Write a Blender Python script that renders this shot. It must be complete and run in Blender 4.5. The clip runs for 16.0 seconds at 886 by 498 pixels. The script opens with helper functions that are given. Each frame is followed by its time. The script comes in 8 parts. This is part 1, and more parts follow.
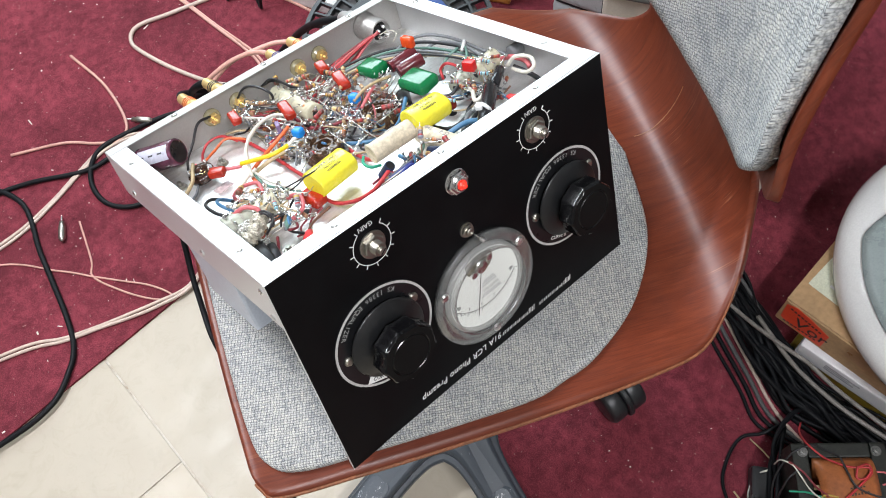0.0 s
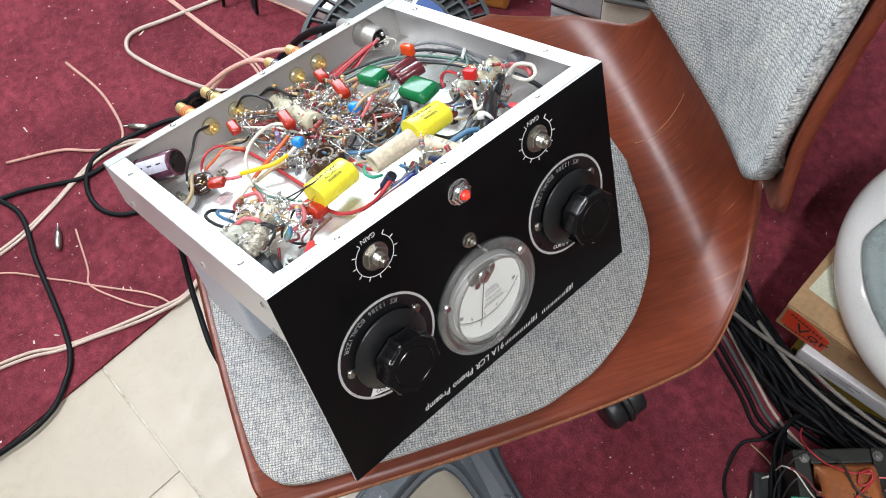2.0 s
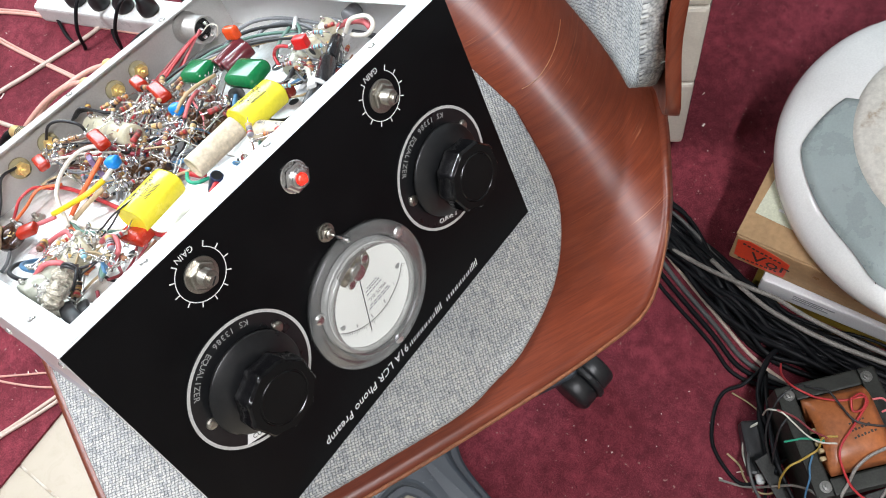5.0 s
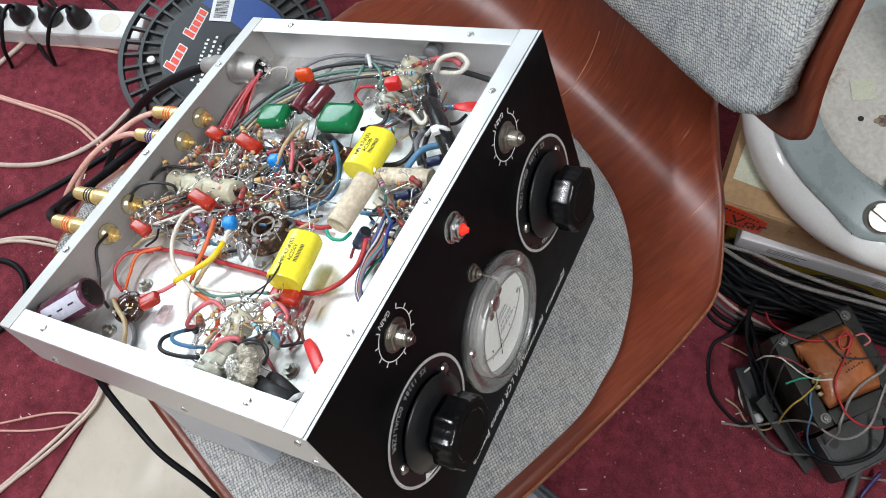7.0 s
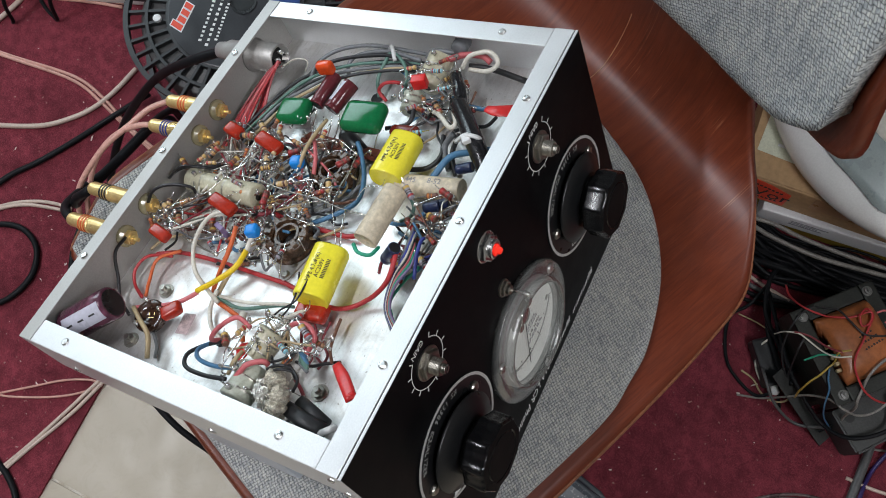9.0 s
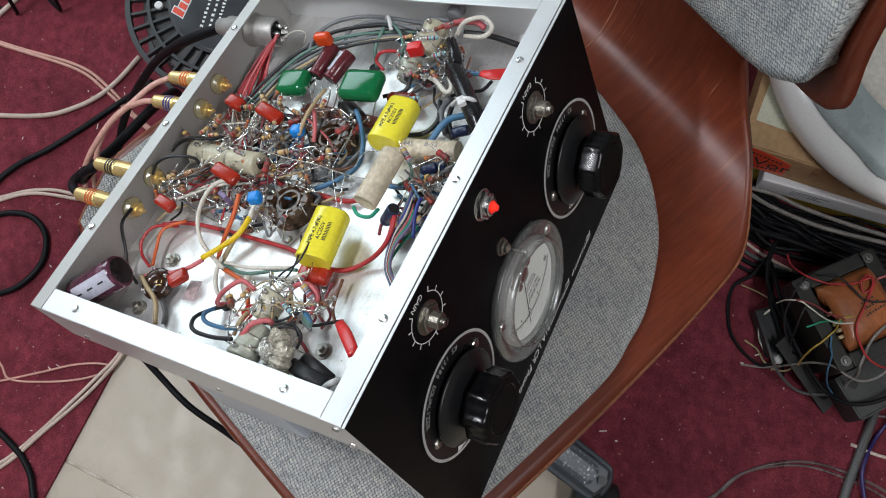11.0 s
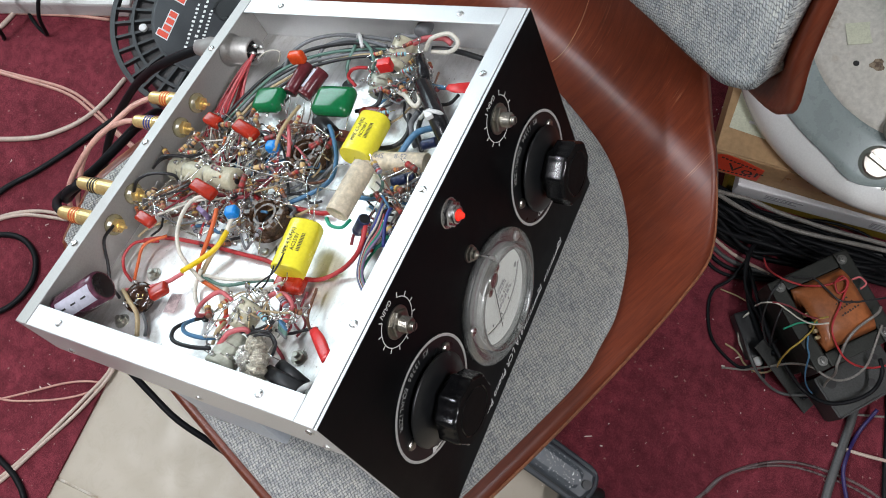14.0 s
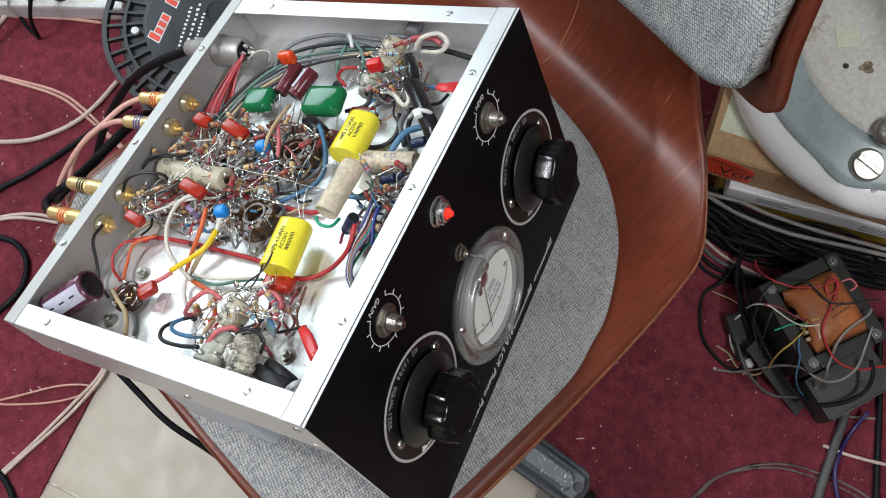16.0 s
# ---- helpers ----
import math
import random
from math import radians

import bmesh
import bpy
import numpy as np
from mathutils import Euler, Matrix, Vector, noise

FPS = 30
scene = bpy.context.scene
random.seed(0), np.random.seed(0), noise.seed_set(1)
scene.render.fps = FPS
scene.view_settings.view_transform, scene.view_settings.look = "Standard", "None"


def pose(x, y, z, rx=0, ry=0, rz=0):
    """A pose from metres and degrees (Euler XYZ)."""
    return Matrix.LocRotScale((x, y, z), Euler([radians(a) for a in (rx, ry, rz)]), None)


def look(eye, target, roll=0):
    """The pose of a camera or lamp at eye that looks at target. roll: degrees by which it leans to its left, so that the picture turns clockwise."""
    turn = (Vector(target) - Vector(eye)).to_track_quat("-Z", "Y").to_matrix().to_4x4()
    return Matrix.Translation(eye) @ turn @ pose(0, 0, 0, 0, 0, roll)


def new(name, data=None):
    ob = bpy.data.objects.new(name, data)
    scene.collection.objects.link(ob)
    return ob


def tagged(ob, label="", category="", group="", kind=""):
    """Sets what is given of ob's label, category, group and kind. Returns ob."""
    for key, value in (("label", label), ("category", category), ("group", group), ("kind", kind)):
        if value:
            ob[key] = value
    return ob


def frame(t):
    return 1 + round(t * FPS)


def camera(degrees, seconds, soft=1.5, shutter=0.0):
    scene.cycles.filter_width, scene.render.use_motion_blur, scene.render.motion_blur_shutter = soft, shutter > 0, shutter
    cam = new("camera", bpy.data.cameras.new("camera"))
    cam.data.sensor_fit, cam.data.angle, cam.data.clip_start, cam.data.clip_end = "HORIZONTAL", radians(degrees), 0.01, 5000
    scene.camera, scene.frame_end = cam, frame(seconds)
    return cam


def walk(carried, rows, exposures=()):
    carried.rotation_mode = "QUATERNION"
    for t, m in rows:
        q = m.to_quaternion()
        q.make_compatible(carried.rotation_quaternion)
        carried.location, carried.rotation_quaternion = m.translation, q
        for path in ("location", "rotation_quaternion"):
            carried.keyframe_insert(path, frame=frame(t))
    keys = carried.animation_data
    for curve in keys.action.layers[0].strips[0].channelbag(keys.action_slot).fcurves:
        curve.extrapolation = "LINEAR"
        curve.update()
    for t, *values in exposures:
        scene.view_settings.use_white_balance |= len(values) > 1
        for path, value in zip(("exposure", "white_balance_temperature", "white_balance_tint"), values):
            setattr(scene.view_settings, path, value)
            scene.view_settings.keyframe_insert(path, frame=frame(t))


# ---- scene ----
cam = camera(55.71, 16.0, soft=1.0)
# seconds, place in metres, turn in degrees
ROWS = [
    (0.0, -0.0251, -0.2791, 1.3062, 25.08, 5.02, -42.58),
    (0.5, -0.0278, -0.2811, 1.3071, 25.23, 4.99, -42.61),
    (1.0, -0.0297, -0.2796, 1.3088, 25.22, 4.92, -42.61),
    (1.5, -0.0265, -0.2774, 1.3090, 25.34, 4.90, -42.71),
    (2.0, -0.0241, -0.2688, 1.3046, 25.21, 4.85, -43.00),
    (2.5, -0.0167, -0.2180, 1.2626, 22.30, 4.60, -43.73),
    (3.0, 0.0198, -0.2624, 1.2037, 23.82, 1.88, -33.62),
    (3.5, 0.0546, -0.3573, 1.1786, 28.23, 1.00, -24.87),
    (3.7, 0.0520, -0.3507, 1.1620, 29.19, 1.64, -29.09),
    (5.8, 0.0347, -0.2401, 1.2157, 21.45, 8.83, -60.27),
    (6.0, 0.0202, -0.2205, 1.2273, 21.29, 8.40, -60.67),
    (6.5, -0.0076, -0.1536, 1.2518, 20.95, 6.22, -61.31),
    (7.0, -0.0151, -0.1144, 1.2549, 20.36, 2.45, -64.44),
    (7.5, 0.0088, -0.0999, 1.2487, 19.88, 2.09, -64.22),
    (8.0, 0.0470, -0.1015, 1.2439, 17.36, 1.35, -59.28),
    (8.5, 0.0320, -0.0628, 1.2516, 16.13, 1.94, -61.45),
    (9.0, 0.0332, -0.0698, 1.2569, 15.52, 2.55, -64.14),
    (9.2, 0.0271, -0.0666, 1.2628, 15.40, 2.71, -64.11),
    (11.5, 0.0120, -0.0966, 1.2627, 14.97, 3.45, -65.56),
    (12.0, 0.0100, -0.1052, 1.2658, 15.06, 3.49, -65.79),
    (12.5, 0.0079, -0.1081, 1.2724, 15.28, 3.55, -65.98),
    (13.0, 0.0061, -0.1101, 1.2785, 15.60, 3.55, -66.20),
    (13.5, 0.0079, -0.1124, 1.2802, 15.76, 3.48, -66.37),
    (14.0, 0.0116, -0.1089, 1.2807, 15.91, 3.45, -66.52),
    (14.5, 0.0122, -0.1096, 1.2792, 16.02, 3.37, -66.55),
    (15.0, 0.0106, -0.1118, 1.2782, 16.10, 3.32, -66.63),
    (15.5, 0.0087, -0.1135, 1.2798, 16.19, 3.23, -66.64),
    (16.0, 0.0083, -0.1146, 1.2793, 16.32, 3.11, -66.65),
]
EXPOSURE = [(0.0, 0.22), (2.5, 0.18), (3.7, 0.27), (6.0, 0.5), (6.5, 0.1), (7.0, -0.17), (8.0, -0.23), (8.5, -0.58), (9.0, -0.82), (11.5, -0.72), (12.0, -0.46), (16.0, -0.44)]
walk(cam, [(t, pose(x, y, z, rx, ry, rz)) for t, x, y, z, rx, ry, rz in ROWS], EXPOSURE)

# ---------------------------------------------------------------- frames of reference
# the preamp's own frame: x along the panel, y into the chassis, z out of its open side
DEV = Matrix(((0.983575, -0.069003, 0.166791, 0.0), (0.0, 0.924045, 0.382283, 0.0),
              (-0.180503, -0.376023, 0.908859, 0.781841), (0.0, 0.0, 0.0, 1.0)))
# the chair's frame: x towards the back, y across the seat
SLOPE = 0.1987
CHAIR = pose(-0.0366, -0.0840, 0.5785, 0, 0, -24)

# ---------------------------------------------------------------- light
world = bpy.data.worlds.new("world")
scene.world = world
world.use_nodes = True
world.node_tree.nodes["Background"].inputs[0].default_value = (0.85, 0.93, 1.0, 1)
world.node_tree.nodes["Background"].inputs[1].default_value = 0.3


def area_lamp(name, m, sx, sy, power, color):
    d = bpy.data.lights.new(name, "AREA")
    d.shape, d.size, d.size_y, d.energy, d.color = "RECTANGLE", sx, sy, power, color
    ob = new(name, d)
    ob.matrix_world = m
    return ob


# two assumed, unseen fluorescent tubes, the second as fill; the north wall's window
TUBES = (pose(-0.25, 1.15, 2.515, 0, 0, 8), pose(-0.20, -1.05, 2.515, 0, 0, 8))
area_lamp("ceiling_tube_light", TUBES[0], 1.2, 0.06, 58, (0.935, 0.955, 1.02))
area_lamp("ceiling_tube_light", TUBES[1], 1.2, 0.06, 42, (0.955, 0.965, 1.01))
area_lamp("window_light", look((1.2, 2.38, 1.45), (0.3, 0.2, 0.9)), 1.6, 1.0, 48, (0.76, 0.92, 1.0))


# ---------------------------------------------------------------- materials
def node_mat(name):
    m = bpy.data.materials.new(name)
    m.use_nodes = True
    nt = m.node_tree
    return m, nt, nt.nodes["Principled BSDF"]


def coords(nt, scale=(1, 1, 1), rot=(0, 0, 0)):
    tc = nt.nodes.new("ShaderNodeTexCoord")
    mp = nt.nodes.new("ShaderNodeMapping")
    mp.inputs["Scale"].default_value = scale
    mp.inputs["Rotation"].default_value = rot
    nt.links.new(tc.outputs["Object"], mp.inputs["Vector"])
    return mp.outputs["Vector"]


def noise_tex(nt, vec, scale, detail=3.0, rough=0.6, distortion=0.0):
    n = nt.nodes.new("ShaderNodeTexNoise")
    n.inputs["Scale"].default_value = scale
    n.inputs["Detail"].default_value = detail
    n.inputs["Roughness"].default_value = rough
    n.inputs["Distortion"].default_value = distortion
    nt.links.new(vec, n.inputs["Vector"])
    return n.outputs["Fac"]


def ramp(nt, fac, stops):
    r = nt.nodes.new("ShaderNodeValToRGB")
    e = r.color_ramp.elements
    while len(e) < len(stops):
        e.new(0.5)
    for el, (p, c) in zip(e, stops):
        el.position = p
        el.color = (*c, 1) if len(c) == 3 else c
    nt.links.new(fac, r.inputs["Fac"])
    return r.outputs["Color"]


def mix(nt, fac, a, b, kind="MIX"):
    n = nt.nodes.new("ShaderNodeMix")
    n.data_type, n.blend_type = "RGBA", kind
    for sock, v in ((n.inputs[0], fac), (n.inputs[6], a), (n.inputs[7], b)):
        if isinstance(v, (int, float)):
            sock.default_value = v
        elif isinstance(v, tuple):
            sock.default_value = (*v, 1)
        else:
            nt.links.new(v, sock)
    return n.outputs[2]


def bump(nt, bsdf, fac, strength, distance):
    b = nt.nodes.new("ShaderNodeBump")
    b.inputs["Strength"].default_value = strength
    b.inputs["Distance"].default_value = distance
    nt.links.new(fac, b.inputs["Height"])
    nt.links.new(b.outputs["Normal"], bsdf.inputs["Normal"])


def scaled(c, k):
    return tuple(min(1.0, v * k) for v in c)


def surf(name, col, rough=0.5, metal=0.0, var=0.12, fine=400.0, coarse=25.0, relief=0.0, coat=0.0, rvar=0.08):
    """A general surface: colour and gloss vary at two scales, with a little relief."""
    m, nt, b = node_mat(name)
    v = coords(nt)
    f1, f2 = noise_tex(nt, v, fine), noise_tex(nt, v, coarse, 4.0)
    c1 = ramp(nt, f1, [(0.3, scaled(col, 1 - var)), (0.7, scaled(col, 1 + var))])
    c2 = ramp(nt, f2, [(0.35, (1 - var, 1 - var, 1 - var)), (0.6, (1, 1, 1))])
    nt.links.new(mix(nt, 1.0, c1, c2, "MULTIPLY"), b.inputs["Base Color"])
    rr = ramp(nt, f2, [(0.3, (max(0.02, rough - rvar),) * 3), (0.7, (min(1, rough + rvar),) * 3)])
    nt.links.new(rr, b.inputs["Roughness"])
    b.inputs["Metallic"].default_value = metal
    b.inputs["Coat Weight"].default_value = coat
    if relief > 0:
        bump(nt, b, f1, 0.5, relief)
    return m


def carpet_mat():
    m, nt, b = node_mat("red_carpet")
    v = coords(nt)
    fibre = noise_tex(nt, coords(nt, (1.0, 2.2, 1.0), (0, 0, 0.5)), 520, 3.0, 0.75)
    patch = noise_tex(nt, v, 6.0, 5.0, 0.65)
    mid = noise_tex(nt, v, 60.0, 4.0, 0.7)
    base = ramp(nt, fibre, [(0.25, (0.065, 0.011, 0.017)), (0.5, (0.165, 0.027, 0.040)), (0.75, (0.33, 0.080, 0.098))])
    worn = ramp(nt, patch, [(0.35, (0.72, 0.72, 0.72)), (0.65, (1.3, 1.28, 1.28))])
    c = mix(nt, 1.0, base, worn, "MULTIPLY")
    c = mix(nt, 1.0, c, ramp(nt, mid, [(0.3, (0.62, 0.62, 0.62)), (0.7, (1.25, 1.25, 1.25))]), "MULTIPLY")
    dirt = ramp(nt, noise_tex(nt, v, 170, 2.0, 0.5), [(0.71, (0, 0, 0)), (0.76, (1, 1, 1))])
    c = mix(nt, dirt, c, (0.30, 0.16, 0.15))
    nt.links.new(c, b.inputs["Base Color"])
    b.inputs["Roughness"].default_value = 0.95
    b.inputs["Specular IOR Level"].default_value = 0.15
    bump(nt, b, fibre, 0.7, 0.0015)
    return m


def cloth_mat(name, light, dark, pitch, axes, turn, knit=False):
    """A coarse two-tone weave: threads over and under in two directions, slightly uneven."""
    m, nt, b = node_mat(name)
    v = coords(nt, (1, 1, 1), tuple(turn if k not in axes else 0.0 for k in range(3)))
    wob = nt.nodes.new("ShaderNodeTexNoise")
    wob.inputs["Scale"].default_value = 0.22 / pitch
    wob.inputs["Detail"].default_value = 3.0
    nt.links.new(v, wob.inputs["Vector"])
    va = nt.nodes.new("ShaderNodeVectorMath")
    va.operation = "MULTIPLY_ADD"
    va.inputs[1].default_value = (pitch * (2.0 if knit else 1.2),) * 3
    nt.links.new(wob.outputs["Color"], va.inputs[0])
    nt.links.new(v, va.inputs[2])
    sp = nt.nodes.new("ShaderNodeSeparateXYZ")
    nt.links.new(va.outputs[0], sp.inputs[0])

    def calc(op, x, y=None, z=None):
        n = nt.nodes.new("ShaderNodeMath")
        n.operation = op
        for sock, val in zip(n.inputs, (x, y, z)):
            if isinstance(val, (int, float)):
                sock.default_value = val
            elif val is not None:
                nt.links.new(val, sock)
        return n.outputs[0]

    # threads pass over and under in turn: along one axis in even cells, along the other in odd ones
    # (the third axis shears them round the seat cushion's edge)
    third = sp.outputs[3 - axes[0] - axes[1]]
    shear = 0.25 if knit else 0.75
    xs = calc("MULTIPLY", calc("MULTIPLY_ADD", third, shear, sp.outputs[axes[0]]), math.pi / pitch)
    ys = calc("MULTIPLY", calc("MULTIPLY_ADD", third, shear * 0.87, sp.outputs[axes[1]]), math.pi / pitch)
    sx, sy = calc("SINE", xs), calc("SINE", ys)
    even = calc("GREATER_THAN", calc("MULTIPLY", sx, sy), 0.0)
    weave = mix(nt, even, calc("POWER", calc("ABSOLUTE", sx), 0.6), calc("POWER", calc("ABSOLUTE", sy), 0.6))
    if knit:
        # on the rolled edge the stitches bunch into small bumps
        cell = nt.nodes.new("ShaderNodeTexVoronoi")
        cell.inputs["Scale"].default_value = 1.5 / pitch
        cell.inputs["Randomness"].default_value = 0.75
        nt.links.new(va.outputs[0], cell.inputs["Vector"])
        bumps = ramp(nt, cell.outputs["Distance"], [(0.10, (0.92, 0.92, 0.92)), (0.45, (0.74, 0.74, 0.74)), (0.85, (0.42, 0.42, 0.42))])
        tc = nt.nodes.new("ShaderNodeTexCoord")
        ns = nt.nodes.new("ShaderNodeSeparateXYZ")
        nt.links.new(tc.outputs["Normal"], ns.inputs[0])
        flat = ramp(nt, calc("ABSOLUTE", ns.outputs[3 - axes[0] - axes[1]]), [(0.68, (0, 0, 0)), (0.86, (1, 1, 1))])
        weave = mix(nt, flat, bumps, weave)
    yarn = mix(nt, even, noise_tex(nt, coords(nt, (1.0, 0.12, 0.12)), 0.9 / pitch, 1.0), noise_tex(nt, coords(nt, (0.12, 1.0, 1.0)), 0.9 / pitch, 1.0))
    salt = noise_tex(nt, v, 0.7 / pitch, 3.0, 0.8)
    big = noise_tex(nt, v, 14, 4.0)
    h = mix(nt, 0.42 if knit else 0.46, weave, salt)
    c = ramp(nt, h, [(0.34, dark), (0.52, scaled(light, 0.62)), (0.66, light), (0.80, scaled(light, 1.28))])
    c = mix(nt, 1.0, c, ramp(nt, yarn, [(0.32, (0.66, 0.68, 0.71)), (0.5, (1.0, 1.0, 1.0)), (0.68, (1.14, 1.12, 1.06))]), "MULTIPLY")
    c = mix(nt, 1.0, c, ramp(nt, big, [(0.35, (0.90, 0.91, 0.92)), (0.65, (1.05, 1.04, 1.02))]), "MULTIPLY")
    mid = noise_tex(nt, v, 210, 3.0, 0.7)
    c = mix(nt, 1.0, c, ramp(nt, mid, [(0.34, (0.86, 0.865, 0.875)), (0.5, (1.0, 1.0, 1.0)), (0.66, (1.09, 1.085, 1.07))]), "MULTIPLY")
    nt.links.new(c, b.inputs["Base Color"])
    b.inputs["Roughness"].default_value = 0.95
    b.inputs["Specular IOR Level"].default_value = 0.15
    bump(nt, b, h, 0.55 if knit else 0.9, pitch * 0.5)
    return m


def wood_mat():
    m, nt, b = node_mat("varnished_plywood")
    v = coords(nt)
    stretch = coords(nt, (1.3, 16.0, 1.3), (0, 0, 0.10))
    grain = noise_tex(nt, stretch, 9.0, 6.0, 0.62, 0.8)
    pores = noise_tex(nt, coords(nt, (1.6, 34.0, 1.6), (0, 0, 0.10)), 26.0, 4.0, 0.7)
    big = noise_tex(nt, v, 5.0, 4.0, 0.6, 0.5)
    c = ramp(nt, grain, [(0.25, (0.094, 0.018, 0.0078)), (0.45, (0.130, 0.026, 0.0105)), (0.62, (0.154, 0.033, 0.0135)), (0.85, (0.19, 0.047, 0.020))])
    c = mix(nt, 1.0, c, ramp(nt, pores, [(0.32, (0.80, 0.76, 0.73)), (0.55, (1.06, 1.06, 1.06))]), "MULTIPLY")
    c = mix(nt, 1.0, c, ramp(nt, big, [(0.35, (0.80, 0.78, 0.78)), (0.65, (1.12, 1.12, 1.1))]), "MULTIPLY")
    # fine pale scratches along the grain
    hair = noise_tex(nt, coords(nt, (1.2, 60.0, 1.2), (0, 0, 0.14)), 9.0, 2.0, 0.5, 0.2)
    gate = ramp(nt, noise_tex(nt, v, 22.0, 3.0), [(0.50, (0, 0, 0)), (0.70, (0.32, 0.32, 0.32))])
    line = ramp(nt, hair, [(0.63, (0, 0, 0)), (0.68, (1, 1, 1))])
    c = mix(nt, mix(nt, 1.0, line, gate, "MULTIPLY"), c, (0.52, 0.23, 0.12))
    nt.links.new(c, b.inputs["Base Color"])
    rr = ramp(nt, noise_tex(nt, v, 40, 5.0, 0.7), [(0.3, (0.31, 0.31, 0.31)), (0.7, (0.46, 0.46, 0.46))])
    nt.links.new(rr, b.inputs["Roughness"])
    b.inputs["Specular IOR Level"].default_value = 0.38
    b.inputs["Coat Weight"].default_value = 0.12
    b.inputs["Coat Roughness"].default_value = 0.30
    bump(nt, b, pores, 0.25, 0.0004)
    return m


def tile_mat():
    m, nt, b = node_mat("glazed_floor_tile")
    v = coords(nt)
    cloud = noise_tex(nt, v, 9.0, 5.0, 0.6, 0.6)
    vein = noise_tex(nt, v, 30.0, 6.0, 0.7, 1.5)
    inf = nt.nodes.new("ShaderNodeObjectInfo")
    c = ramp(nt, cloud, [(0.3, (0.445, 0.392, 0.31)), (0.55, (0.465, 0.41, 0.325)), (0.75, (0.485, 0.43, 0.345))])
    c = mix(nt, 1.0, c, ramp(nt, vein, [(0.30, (0.93, 0.92, 0.90)), (0.5, (1.0, 1.0, 1.0))]), "MULTIPLY")
    c = mix(nt, 1.0, c, ramp(nt, inf.outputs["Random"], [(0, (0.93, 0.93, 0.93)), (1, (1.04, 1.03, 1.02))]), "MULTIPLY")
    nt.links.new(c, b.inputs["Base Color"])
    nt.links.new(ramp(nt, noise_tex(nt, v, 22, 5.0), [(0.3, (0.34, 0.34, 0.34)), (0.75, (0.6, 0.6, 0.6))]), b.inputs["Roughness"])
    bump(nt, b, cloud, 0.15, 0.002)
    return m


def clear_mat(name, through_col, body_col, body, rough, gloss=0.06, grazing=0.0):
    """Clear plastic: light passes straight through, less a share that the body scatters and a thin gloss."""
    m, nt, b = node_mat(name)
    b.inputs["Base Color"].default_value = (*body_col, 1)
    b.inputs["Roughness"].default_value = rough
    tr = nt.nodes.new("ShaderNodeBsdfTransparent")
    tr.inputs[0].default_value = (*through_col, 1)
    gl = nt.nodes.new("ShaderNodeBsdfGlossy")
    gl.inputs["Roughness"].default_value = rough
    m1, m2 = nt.nodes.new("ShaderNodeMixShader"), nt.nodes.new("ShaderNodeMixShader")
    m1.inputs[0].default_value = body
    nt.links.new(tr.outputs[0], m1.inputs[1])
    nt.links.new(b.outputs[0], m1.inputs[2])
    m2.inputs[0].default_value = gloss
    if grazing > 0:
        lw = nt.nodes.new("ShaderNodeLayerWeight")
        lw.inputs[0].default_value = grazing
        sc = nt.nodes.new("ShaderNodeMath")
        sc.operation = "MULTIPLY_ADD"
        sc.inputs[1].default_value, sc.inputs[2].default_value = 0.8, gloss
        sc.use_clamp = True
        nt.links.new(lw.outputs["Facing"], sc.inputs[0])
        nt.links.new(sc.outputs[0], m2.inputs[0])
    nt.links.new(m1.outputs[0], m2.inputs[1])
    nt.links.new(gl.outputs[0], m2.inputs[2])
    nt.links.new(m2.outputs[0], nt.nodes["Material Output"].inputs["Surface"])
    return m


def glow_mat(name, col, strength):
    m, nt, b = node_mat(name)
    b.inputs["Base Color"].default_value = (*col, 1)
    b.inputs["Emission Color"].default_value = (*col, 1)
    b.inputs["Emission Strength"].default_value = strength
    b.inputs["Roughness"].default_value = 0.15
    return m


def stained(name, col, spot_col, rough, scale, lo, hi):
    """A surface with flecks or stains of a second colour."""
    m, nt, b = node_mat(name)
    v = coords(nt)
    f1 = noise_tex(nt, v, scale * 6, 3.0)
    c = ramp(nt, f1, [(0.3, scaled(col, 0.86)), (0.7, scaled(col, 1.12))])
    patch = ramp(nt, noise_tex(nt, v, scale, 4.0, 0.65), [(lo, (0, 0, 0)), (hi, (1, 1, 1))])
    gate = ramp(nt, noise_tex(nt, v, scale * 0.18, 2.0), [(0.40, (0.05, 0.05, 0.05)), (0.62, (1, 1, 1))])
    nt.links.new(mix(nt, mix(nt, 1.0, patch, gate, "MULTIPLY"), c, spot_col), b.inputs["Base Color"])
    nt.links.new(ramp(nt, f1, [(0.3, (rough - 0.08,) * 3), (0.7, (rough + 0.1,) * 3)]), b.inputs["Roughness"])
    bump(nt, b, f1, 0.25, 0.0004)
    return m


